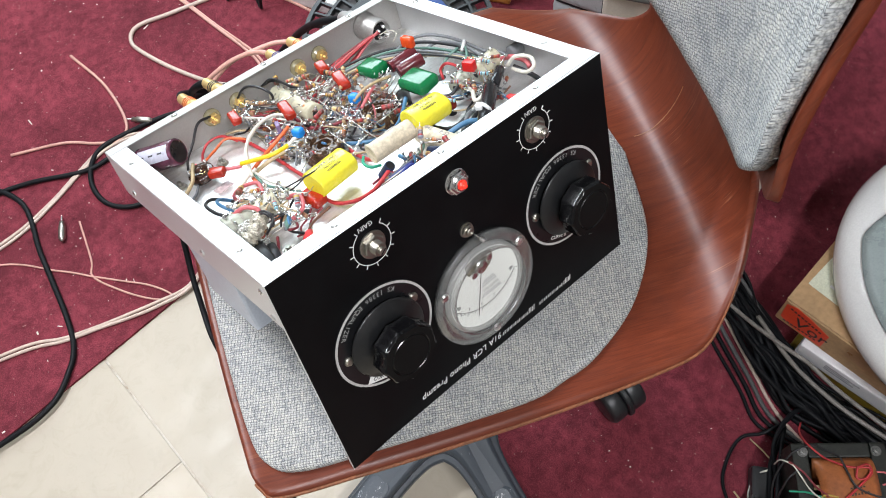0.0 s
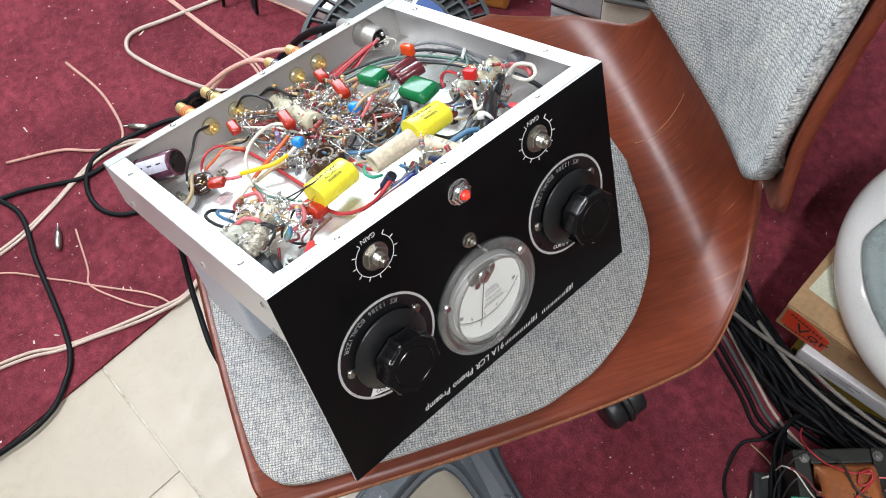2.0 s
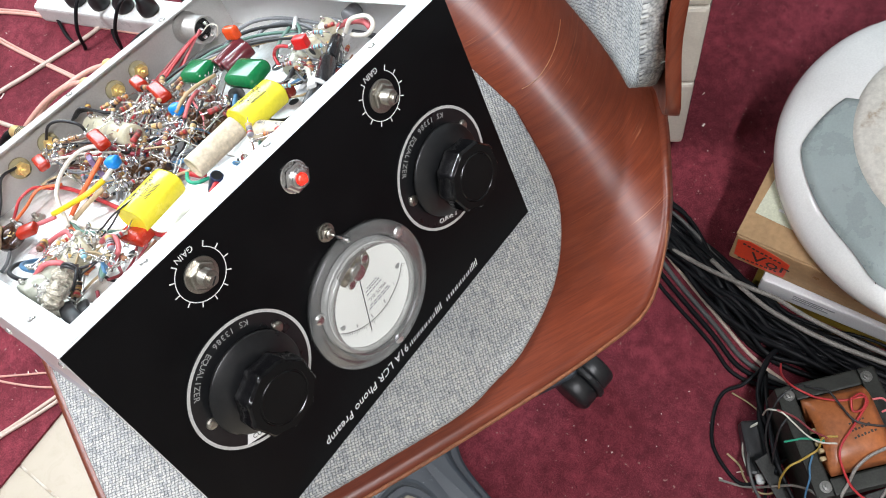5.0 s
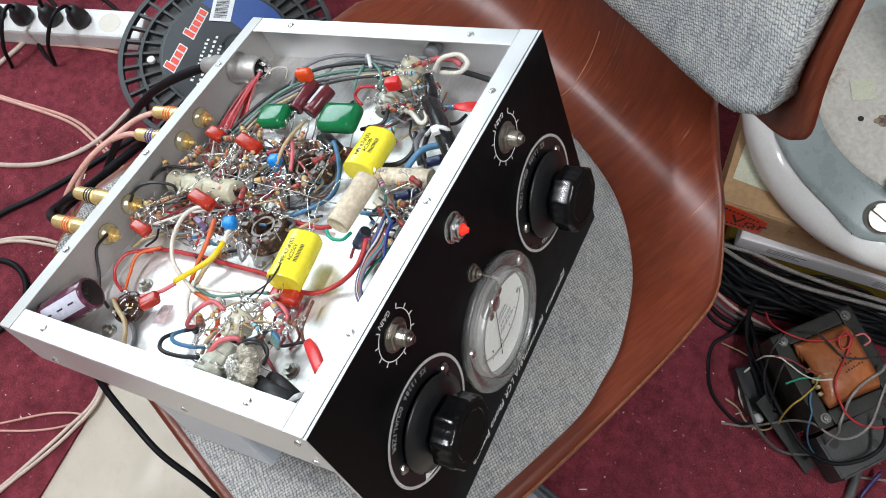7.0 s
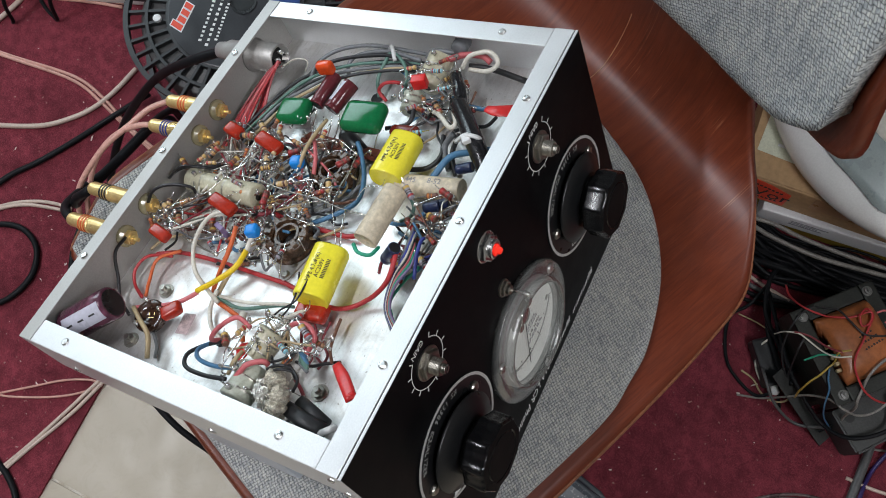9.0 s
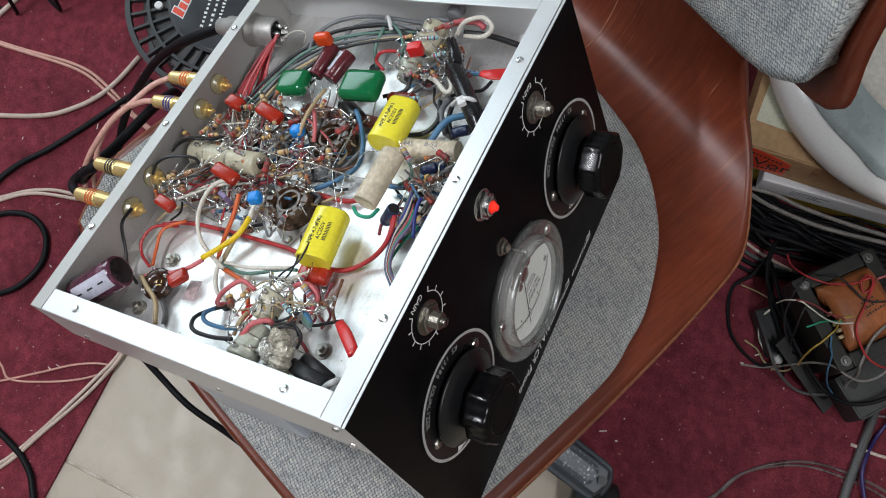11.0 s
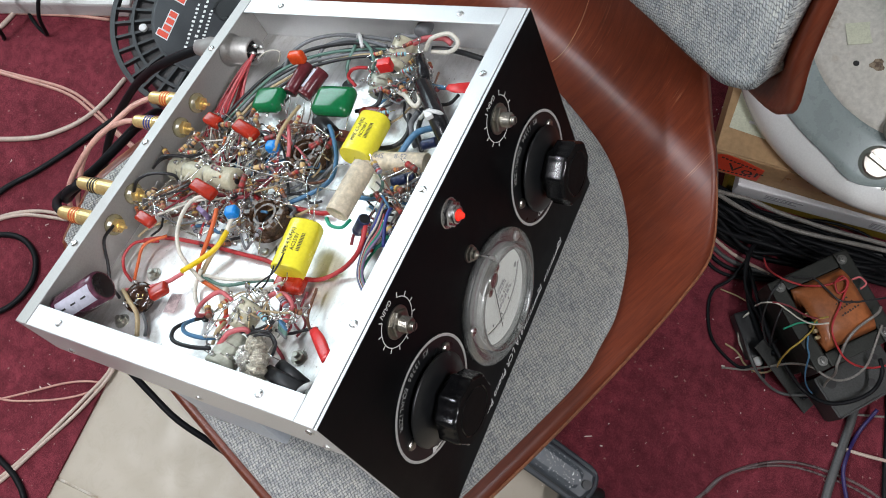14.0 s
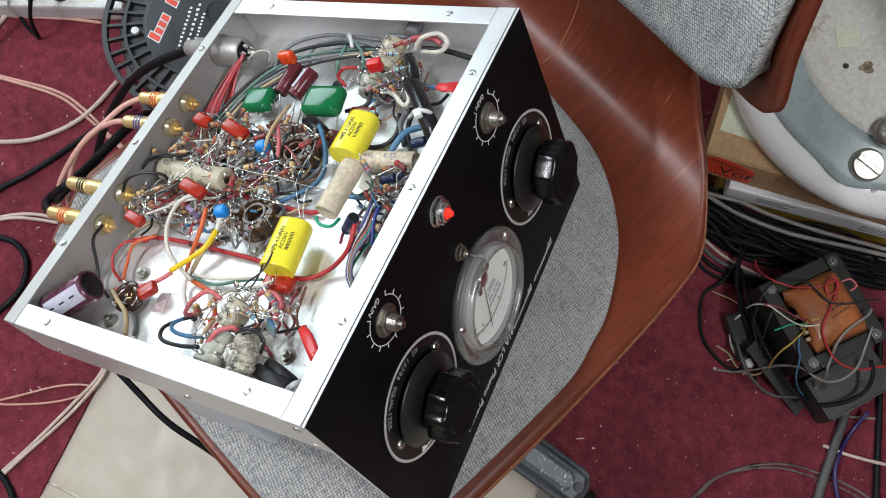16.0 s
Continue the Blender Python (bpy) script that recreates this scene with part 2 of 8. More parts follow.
def plate_mat():
    """Handled bare aluminium: cloudy finger smears, wiped streaks, dark specks."""
    m, nt, b = node_mat("scuffed_aluminium_plate")
    v = coords(nt)
    fine = noise_tex(nt, v, 700, 3.0, 0.7)
    cloud = noise_tex(nt, v, 34, 6.0, 0.7, 0.9)
    wipe = noise_tex(nt, coords(nt, (1.0, 7.0, 1.0), (0, 0, 0.7)), 60, 4.0, 0.65)
    c = ramp(nt, fine, [(0.3, (0.76, 0.755, 0.745)), (0.7, (0.87, 0.865, 0.855))])
    c = mix(nt, 1.0, c, ramp(nt, cloud, [(0.36, (0.86, 0.845, 0.815)), (0.50, (0.97, 0.965, 0.96)), (0.62, (1, 1, 1))]), "MULTIPLY")
    c = mix(nt, 1.0, c, ramp(nt, wipe, [(0.34, (0.90, 0.895, 0.88)), (0.52, (1, 1, 1))]), "MULTIPLY")
    speck = ramp(nt, noise_tex(nt, v, 420, 2.0, 0.5), [(0.69, (0, 0, 0)), (0.75, (0.75, 0.75, 0.75))])
    c = mix(nt, speck, c, (0.26, 0.22, 0.18))
    nt.links.new(c, b.inputs["Base Color"])
    nt.links.new(ramp(nt, cloud, [(0.35, (0.50, 0.50, 0.50)), (0.60, (0.36, 0.36, 0.36))]), b.inputs["Roughness"])
    b.inputs["Metallic"].default_value = 0.72
    bump(nt, b, fine, 0.5, 0.0001)
    return m


CARPET = carpet_mat()
TILE = tile_mat()
GROUT = stained("grout", (0.62, 0.58, 0.51), (0.36, 0.29, 0.21), 0.9, 40.0, 0.42, 0.62)
ALU = surf("bare_aluminium", (0.76, 0.77, 0.775), 0.38, 0.58, var=0.05, fine=900, relief=0.00006)
# dull metal parts, and the rear wall greyed because it faces away from light
ALU_DULL_SHADED = surf("dull_and_shaded_aluminium", (0.46, 0.45, 0.43), 0.5, 0.55, var=0.06, fine=700)
PLATE = plate_mat()
BLACK = surf("black_panel_paint", (0.0045, 0.0045, 0.005), 0.42, var=0.2, fine=1500, relief=0.00003)
BLACK.node_tree.nodes["Principled BSDF"].inputs["Specular IOR Level"].default_value = 0.11
WOOD = wood_mat()
PLY = surf("ply_edge", (0.24, 0.085, 0.034), 0.6, var=0.3, fine=300, coarse=90, relief=0.0004)
GREY = cloth_mat("grey_weave", (0.415, 0.42, 0.412), (0.10, 0.11, 0.122), 0.0022, (0, 1), 0.25)
KNIT = cloth_mat("grey_knit", (0.50, 0.52, 0.522), (0.14, 0.148, 0.150), 0.0034, (1, 2), 0.6, True)
WHITE_INK = surf("white_ink", (0.82, 0.82, 0.80), 0.6, var=0.06)
DIM_INK = surf("faded_ink", (0.34, 0.34, 0.33), 0.6, var=0.15)
GREY_INK = surf("silver_ink", (0.62, 0.62, 0.60), 0.45, 0.2, var=0.1)
BAKELITE = surf("black_bakelite", (0.004, 0.004, 0.0045), 0.17, var=0.2, rvar=0.06)
BAKELITE.node_tree.nodes["Principled BSDF"].inputs["Specular IOR Level"].default_value = 0.34
BAKELITE_WORN = surf("worn_bakelite_cap", (0.006, 0.006, 0.006), 0.6, var=0.2, fine=900)
BAKELITE_WORN.node_tree.nodes["Principled BSDF"].inputs["Specular IOR Level"].default_value = 0.12
BAKELITE_DULL = surf("satin_bakelite", (0.010, 0.0105, 0.0115), 0.32, var=0.2)
CHROME = surf("chrome", (0.82, 0.82, 0.81), 0.26, 1.0, var=0.05)
NICKEL = surf("nickel", (0.47, 0.45, 0.40), 0.34, 1.0, var=0.2, fine=900, relief=0.0001)
SOLDER = surf("solder", (0.90, 0.90, 0.89), 0.2, 0.95, var=0.15, fine=1200, relief=0.0002)
GOLD = surf("gold_plate", (0.98, 0.72, 0.32), 0.32, 0.75, var=0.08)
METER_GLASS = clear_mat("meter_glass", (0.97, 0.98, 0.97), (0.6, 0.6, 0.6), 0.02, 0.04, 0.02)
DIAL_WHITE = surf("dial_card", (0.86, 0.86, 0.83), 0.6, var=0.04)
DIAL_GREY = surf("meter_cup", (0.30, 0.30, 0.29), 0.35, var=0.1)
LAMP_RED = glow_mat("red_neon", (1.0, 0.035, 0.02), 0.75)
YELLOW = surf("yellow_film", (0.86, 0.76, 0.05), 0.22, var=0.05, coarse=60)
GREEN = surf("green_dip", (0.006, 0.14, 0.046), 0.14, var=0.12, coarse=70)
ORANGE_DIP = surf("orange_dip", (0.36, 0.022, 0.008), 0.22, var=0.12)
RED_DIP = surf("red_block", (0.62, 0.015, 0.015), 0.3, var=0.1)
BLUE_DIP = surf("blue_dip", (0.01, 0.23, 0.68), 0.28, var=0.1)
MAROON = surf("maroon_sleeve", (0.11, 0.018, 0.024), 0.2, var=0.15)
PURPLE_CAN = surf("shiny_purple_sleeve", (0.12, 0.035, 0.065), 0.14, var=0.4, fine=170, coarse=120, relief=0.0022, coat=0.5)
STRIPE = surf("grey_stripe", (0.52, 0.52, 0.60), 0.3, var=0.06)
PAPER = surf("waxed_paper_tube", (0.66, 0.57, 0.42), 0.5, var=0.22, fine=300, coarse=70)
CERAMIC = surf("stained_ceramic", (0.50, 0.47, 0.34), 0.35, var=0.15, coarse=120)
CERAMIC_GREEN = surf("greenish_ceramic", (0.40, 0.42, 0.34), 0.4, var=0.15, coarse=90)
BROWN = surf("brown_bakelite", (0.095, 0.052, 0.030), 0.24, var=0.5, fine=600, coarse=160, relief=0.0004)
FOAM = surf("foil_braid", (0.60, 0.56, 0.46), 0.36, 0.6, var=0.45, fine=1500, coarse=260, relief=0.0018)
PTFE = clear_mat("amber_washer", (1.0, 0.93, 0.72), (0.85, 0.76, 0.46), 0.38, 0.15, 0.10)
CAN = surf("grey_blue_can", (0.60, 0.65, 0.72), 0.38, 0.25, var=0.06)
GLOSS_SLEEVE = surf("glossy_black_sleeve", (0.012, 0.012, 0.014), 0.22, var=0.3, fine=300, relief=0.0003)
RUBBER = surf("black_rubber", (0.018, 0.019, 0.021), 0.48, var=0.2)
FIBRE = surf("red_fibre_board", (0.17, 0.045, 0.028), 0.45, var=0.25)
RED_TAPE = surf("red_sleeve", (0.72, 0.03, 0.03), 0.35, var=0.08)
WIRE = {}
for key, col in dict(ochre=(0.46, 0.31, 0.06), red=(0.44, 0.03, 0.035), pink=(0.55, 0.13, 0.14), yellow=(0.80, 0.55, 0.01), white=(0.66, 0.63, 0.55), black=(0.018, 0.018, 0.02),
                     blue=(0.06, 0.17, 0.30), royal=(0.035, 0.05, 0.25), green=(0.10, 0.20, 0.16), teal=(0.02, 0.30, 0.18), orange=(0.62, 0.12, 0.03),
                     brown=(0.16, 0.07, 0.04), tan=(0.42, 0.32, 0.18), grey=(0.17, 0.18, 0.19), violet=(0.22, 0.16, 0.30), maroon=(0.22, 0.03, 0.04)).items():
    WIRE[key] = surf("wire_" + key, col, 0.45, var=0.12)
CABLE_PINK = surf("pinkish_speaker_flex", (0.60, 0.33, 0.27), 0.35, var=0.14, coarse=30)
CABLE_PALE = surf("aged_white_flex", (0.56, 0.44, 0.37), 0.4, var=0.14)
CABLE_BLACK = surf("black_flex", (0.007, 0.0075, 0.009), 0.5, var=0.2)
CABLE_BLACK.node_tree.nodes["Principled BSDF"].inputs["Specular IOR Level"].default_value = 0.16
# white flex darkened for the gutter's shade, also used for thin grey flex
CABLE_SHADED_GREY = surf("shaded_white_and_grey_flex", (0.22, 0.205, 0.185), 0.5, var=0.3, coarse=40)
VIOLET_FLEX = surf("dark_violet_flex", (0.030, 0.018, 0.10), 0.4, var=0.2)
CLEAR_FLEX = surf("smoky_brown_flex", (0.13, 0.085, 0.085), 0.3, var=0.3, coarse=60)
CABLE_GREY = surf("grey_flex", (0.085, 0.085, 0.085), 0.45, var=0.2)
PLASTIC_BLACK = surf("black_plastic", (0.02, 0.021, 0.023), 0.4, var=0.15)
PLASTIC_BASE = stained("grey_black_plastic", (0.040, 0.050, 0.062), (0.50, 0.52, 0.54), 0.42, 210.0, 0.68, 0.72)
PLASTIC_WHITE = surf("white_plastic", (0.68, 0.69, 0.68), 0.3, var=0.06)
FAN_WHITE = surf("white_enamel", (0.80, 0.81, 0.80), 0.14, var=0.05, coarse=12, coat=0.3)
FAN_GREY = surf("grey_green_fascia", (0.31, 0.37, 0.37), 0.3, var=0.06)
RUST = stained("rust_blot", (0.30, 0.24, 0.17), (0.12, 0.085, 0.06), 0.8, 160.0, 0.45, 0.6)
FAN_DUSTY = stained("dusty_white", (0.60, 0.585, 0.53), (0.30, 0.22, 0.14), 0.5, 26.0, 0.60, 0.70)
CARTON = surf("brown_carton", (0.42, 0.265, 0.135), 0.75, var=0.12, fine=150, coarse=18, relief=0.0003)
CARTON_DARK = surf("packing_tape", (0.36, 0.20, 0.095), 0.3, var=0.1)
LABEL_WHITE = surf("white_label", (0.70, 0.70, 0.72), 0.5, var=0.05)
LABEL_GREEN = surf("pale_green_label", (0.62, 0.64, 0.50), 0.5, var=0.1)
LABEL_RED = surf("red_sticker", (0.70, 0.06, 0.02), 0.45, var=0.1)
YELLOW_CARD = surf("ochre_board", (0.38, 0.26, 0.03), 0.6, var=0.2)
IRON = surf("dark_lamination", (0.024, 0.026, 0.022), 0.5, 0.35, var=0.3, coarse=60)
PRESSPAHN = surf("orange_brown_wrap", (0.33, 0.105, 0.034), 0.34, var=0.2, fine=150, coarse=40)
BLUE_CARD = surf("blue_card", (0.01, 0.05, 0.22), 0.4, var=0.15)
BLACK_CARD = surf("black_card", (0.018, 0.018, 0.022), 0.35, var=0.15)
DRAWER = surf("beige_drawer", (0.62, 0.58, 0.50), 0.45, var=0.06, coarse=15)
FAN_GREY_DARK = surf("dark_grey_lip", (0.085, 0.088, 0.085), 0.4, var=0.1)
DRAWER_DARK = surf("dark_drawer_trim", (0.030, 0.031, 0.030), 0.45, var=0.1)
WALL = surf("cream_wall", (0.34, 0.325, 0.295), 0.85, var=0.06, coarse=4)
INK = surf("black_ink", (0.02, 0.02, 0.02), 0.6, var=0.1)
INK_GREY = surf("grey_print", (0.25, 0.25, 0.27), 0.6, var=0.1)
CRUMB = surf("pale_crumbs", (0.78, 0.70, 0.64), 0.8, var=0.25)
MILKY = clear_mat("clear_plastic_flange", (0.95, 0.96, 0.95), (0.50, 0.51, 0.50), 0.18, 0.22, 0.05, 0.32)




# ---------------------------------------------------------------- mesh helpers
def part(name, bm, material, parent=None, label="", m=None, smooth=False):
    me = bpy.data.meshes.new(name)
    bm.normal_update()
    bm.to_mesh(me)
    bm.free()
    for mm in material if isinstance(material, (list, tuple)) else [material]:
        me.materials.append(mm)
    if smooth:
        me.polygons.foreach_set("use_smooth", [True] * len(me.polygons))
    ob = new(name, me)
    if m is not None:
        ob.matrix_basis = m
    if parent is not None:
        ob.parent = parent
    if label:
        ob["label"] = label
    return ob


def box(bm, x0, x1, y0, y1, z0, z1, bevel=0.0, m=None):
    r = bmesh.ops.create_cube(bm, size=1.0)
    vs = r["verts"]
    for v in vs:
        v.co = Vector(((x0 + x1) / 2 + v.co.x * (x1 - x0), (y0 + y1) / 2 + v.co.y * (y1 - y0), (z0 + z1) / 2 + v.co.z * (z1 - z0)))
    if bevel > 0:
        es = list({e for v in vs for e in v.link_edges})
        r = bmesh.ops.bevel(bm, geom=es, offset=bevel, segments=2, affect="EDGES", profile=0.6)
        vs = list({v for f in r["faces"] for v in f.verts} | {v for v in vs if v.is_valid})
    if m is not None:
        bmesh.ops.transform(bm, matrix=m, verts=vs)
    return bm


def catmull(pts, n):
    """Points along a smooth curve through pts (tuples of equal length), n per span."""
    P = [np.array(p, float) for p in pts]
    P = [2 * P[0] - P[1]] + P + [2 * P[-1] - P[-2]]
    out = []
    for i in range(1, len(P) - 2):
        a, b, c, d = P[i - 1:i + 3]
        for k in range(n):
            t = k / n
            out.append(0.5 * (2 * b + (c - a) * t + (2 * a - 5 * b + 4 * c - d) * t * t + (3 * b - 3 * c + d - a) * t ** 3))
    out.append(P[-2])
    return out


def slab(bm, grid, thick):
    """A sheet of thickness thick below a grid of points (rows of equal length)."""
    n, k = len(grid), len(grid[0])
    G = np.array(grid, float)
    du = np.gradient(G, axis=0)
    dv = np.gradient(G, axis=1)
    nn = np.cross(du, dv)
    nn /= np.linalg.norm(nn, axis=2, keepdims=True) + 1e-12
    top = [[bm.verts.new(G[i, j]) for j in range(k)] for i in range(n)]
    bot = [[bm.verts.new(G[i, j] - nn[i, j] * thick) for j in range(k)] for i in range(n)]
    for i in range(n - 1):
        for j in range(k - 1):
            bm.faces.new((top[i][j], top[i + 1][j], top[i + 1][j + 1], top[i][j + 1]))
            bm.faces.new((bot[i][j], bot[i][j + 1], bot[i + 1][j + 1], bot[i + 1][j]))
    for i in range(n - 1):
        bm.faces.new((top[i][0], bot[i][0], bot[i + 1][0], top[i + 1][0]))
        bm.faces.new((top[i][-1], top[i + 1][-1], bot[i + 1][-1], bot[i][-1]))
    for j in range(k - 1):
        bm.faces.new((top[0][j], top[0][j + 1], bot[0][j + 1], bot[0][j]))
        bm.faces.new((top[-1][j], bot[-1][j], bot[-1][j + 1], top[-1][j + 1]))
    bmesh.ops.recalc_face_normals(bm, faces=bm.faces)
    return bm



def lathe(bm, profile, n=24, m=None, cap0=True, cap1=True):
    """Turns (radius, z) pairs about z."""
    rings = []
    for r, z in profile:
        rings.append([bm.verts.new((r * math.cos(2 * math.pi * i / n), r * math.sin(2 * math.pi * i / n), z)) for i in range(n)])
    for a, b in zip(rings[:-1], rings[1:]):
        for i in range(n):
            bm.faces.new((a[i], a[(i + 1) % n], b[(i + 1) % n], b[i]))
    if cap0:
        bm.faces.new(rings[0][::-1])
    if cap1:
        bm.faces.new(rings[-1])
    if m is not None:
        bmesh.ops.transform(bm, matrix=m, verts=[v for r in rings for v in r])
    return rings


def sweep(bm, pts, r, n=8, caps=True):
    """A round tube through pts; r a radius or one radius a point."""
    P = [Vector(p) for p in pts]
    rs = r if isinstance(r, (list, tuple)) else [r] * len(P)
    up = None
    rings = []
    for i, p in enumerate(P):
        d = (P[min(i + 1, len(P) - 1)] - P[max(i - 1, 0)])
        d = d.normalized() if d.length > 1e-9 else Vector((0, 0, 1))
        if up is None:
            up = d.orthogonal().normalized()
        up = (up - d * up.dot(d))
        up = up.normalized() if up.length > 1e-6 else d.orthogonal().normalized()
        s = d.cross(up)
        rings.append([bm.verts.new(p + (up * math.cos(2 * math.pi * k / n) + s * math.sin(2 * math.pi * k / n)) * rs[i]) for k in range(n)])
    for a, b in zip(rings[:-1], rings[1:]):
        for k in range(n):
            bm.faces.new((a[k], a[(k + 1) % n], b[(k + 1) % n], b[k]))
    if caps:
        bm.faces.new(rings[0][::-1])
        bm.faces.new(rings[-1])
    return rings


def cable(name, pts, r, material, parent=None, label="", n=6, per=6):
    bm = bmesh.new()
    sweep(bm, catmull(pts, per), r, n)
    return part(name, bm, material, parent, label, smooth=True)


def prism(bm, outline, z0, z1, bevel=0.0, m=None):
    lo = [bm.verts.new((x, y, z0)) for x, y in outline]
    hi = [bm.verts.new((x, y, z1)) for x, y in outline]
    n = len(outline)
    fs = [bm.faces.new(lo[::-1]), bm.faces.new(hi)]
    for i in range(n):
        fs.append(bm.faces.new((lo[i], lo[(i + 1) % n], hi[(i + 1) % n], hi[i])))
    vs = lo + hi
    if bevel > 0:
        es = list({e for e in fs[1].edges})
        r = bmesh.ops.bevel(bm, geom=es, offset=bevel, segments=2, affect="EDGES", profile=0.5)
        vs = list({v for v in vs if v.is_valid} | {v for f in r["faces"] for v in f.verts})
    if m is not None:
        bmesh.ops.transform(bm, matrix=m, verts=vs)
    return vs


def annulus(bm, r0, r1, z, a0=0.0, a1=360.0, n=64, thick=0.0002, m=None):
    vs = []
    loops = []
    for i in range(n + 1):
        a = radians(a0 + (a1 - a0) * i / n)
        loops.append([bm.verts.new((r * math.cos(a), r * math.sin(a), zz)) for r, zz in ((r0, z), (r0, z + thick), (r1, z + thick), (r1, z))])
        vs += loops[-1]
    for a, b in zip(loops[:-1], loops[1:]):
        for k in range(4):
            bm.faces.new((a[k], b[k], b[(k + 1) % 4], a[(k + 1) % 4]))
    bmesh.ops.recalc_face_normals(bm, faces=bm.faces)
    if m is not None:
        bmesh.ops.transform(bm, matrix=m, verts=vs)


def text_part(name, body, size, material, parent, m, label="", shear=0.0, depth=0.0001, align="CENTER", space=1.0):
    cu = bpy.data.curves.new(name, "FONT")
    cu.body, cu.size, cu.shear, cu.extrude, cu.align_x, cu.align_y, cu.space_character = body, size, shear, depth, align, "CENTER", space
    cu.resolution_u = 2
    tmp = bpy.data.objects.new(name, cu)
    me = bpy.data.meshes.new_from_object(tmp)
    bpy.data.objects.remove(tmp)
    bpy.data.curves.remove(cu)
    me.materials.clear()
    me.materials.append(material)
    ob = new(name, me)
    ob.matrix_basis = m
    if parent is not None:
        ob.parent = parent
    if label:
        ob["label"] = label
    return ob


def along(a, b, turn=0.0):
    """A frame at a whose z axis points to b."""
    a, b = Vector(a), Vector(b)
    q = (b - a).to_track_quat("Z", "Y").to_matrix().to_4x4()
    return Matrix.Translation(a) @ q @ pose(0, 0, 0, 0, 0, turn)


def screw_head(bm, m, r=0.0032, h=0.0016):
    lathe(bm, [(r, 0), (r, h * 0.45), (r * 0.8, h * 0.85), (r * 0.45, h)], 14, m)
    box(bm, -r * 0.75, r * 0.75, -r * 0.13, r * 0.13, h * 0.93, h * 1.04, m=m)
    box(bm, -r * 0.13, r * 0.13, -r * 0.75, r * 0.75, h * 0.93, h * 1.04, m=m)

# ---------------------------------------------------------------- chair
VC = 0.245
# along the middle: (u, h); at the edge: (u, half width, h)
SEAT_STATIONS = [
    (-0.094, -0.016, -0.088, 0.200, -0.012), (-0.092, -0.010, -0.086, 0.222, -0.008), (-0.088, -0.006, -0.080, 0.237, -0.006),
    (-0.070, -0.006, -0.066, 0.248, -0.006), (0.0, -0.006, 0.0, 0.2495, -0.006), (0.10, -0.006, 0.11, 0.2495, -0.006),
    (0.20, -0.006, 0.22, 0.2460, -0.006), (0.29, -0.006, 0.30, 0.2400, -0.006), (0.335, -0.006, 0.348, 0.2310, -0.003),
    (0.375, -0.006, 0.385, 0.203, 0.010), (0.405, 0.004, 0.412, 0.172, 0.028), (0.424, 0.026, 0.429, 0.143, 0.048),
    (0.434, 0.055, 0.437, 0.124, 0.074)]
BACK_STATIONS = [ (0.438, 0.085, 0.436, 0.114, 0.100), (0.439, 0.115, 0.424, 0.119, 0.135),
    (0.439, 0.150, 0.398, 0.152, 0.185), (0.439, 0.190, 0.370, 0.190, 0.225), (0.439, 0.225, 0.360, 0.203, 0.252),
    (0.440, 0.290, 0.364, 0.191, 0.300), (0.443, 0.360, 0.379, 0.178, 0.360), (0.448, 0.430, 0.398, 0.166, 0.430),
    (0.454, 0.490, 0.420, 0.140, 0.480), (0.456, 0.505, 0.440, 0.100, 0.500)]
STATIONS = SEAT_STATIONS + BACK_STATIONS
# the far side of the seat is cut back towards its front corner
FAR_U = [-0.095, -0.088, -0.080, -0.066, -0.03, 0.0, 0.11, 0.22, 0.30, 0.348, 0.385, 0.42]
FAR_W = [0.140, 0.158, 0.166, 0.176, 0.199, 0.203, 0.213, 0.229, 0.2395, 0.221, 0.203, 0.172]


def far_limit(u, h):
    return float(np.interp(u, FAR_U, FAR_W)) if h < 0.03 else 1.0


def shell_point(st, w):
    uc, hc, ue, hw, he = st
    k = abs(w) ** 2.2
    u = uc + (ue - uc) * k
    h = hc + (he - hc) * k
    if w > 0:
        hw = min(hw, far_limit(ue, he))
    return (u, VC + w * hw, h - SLOPE * u)


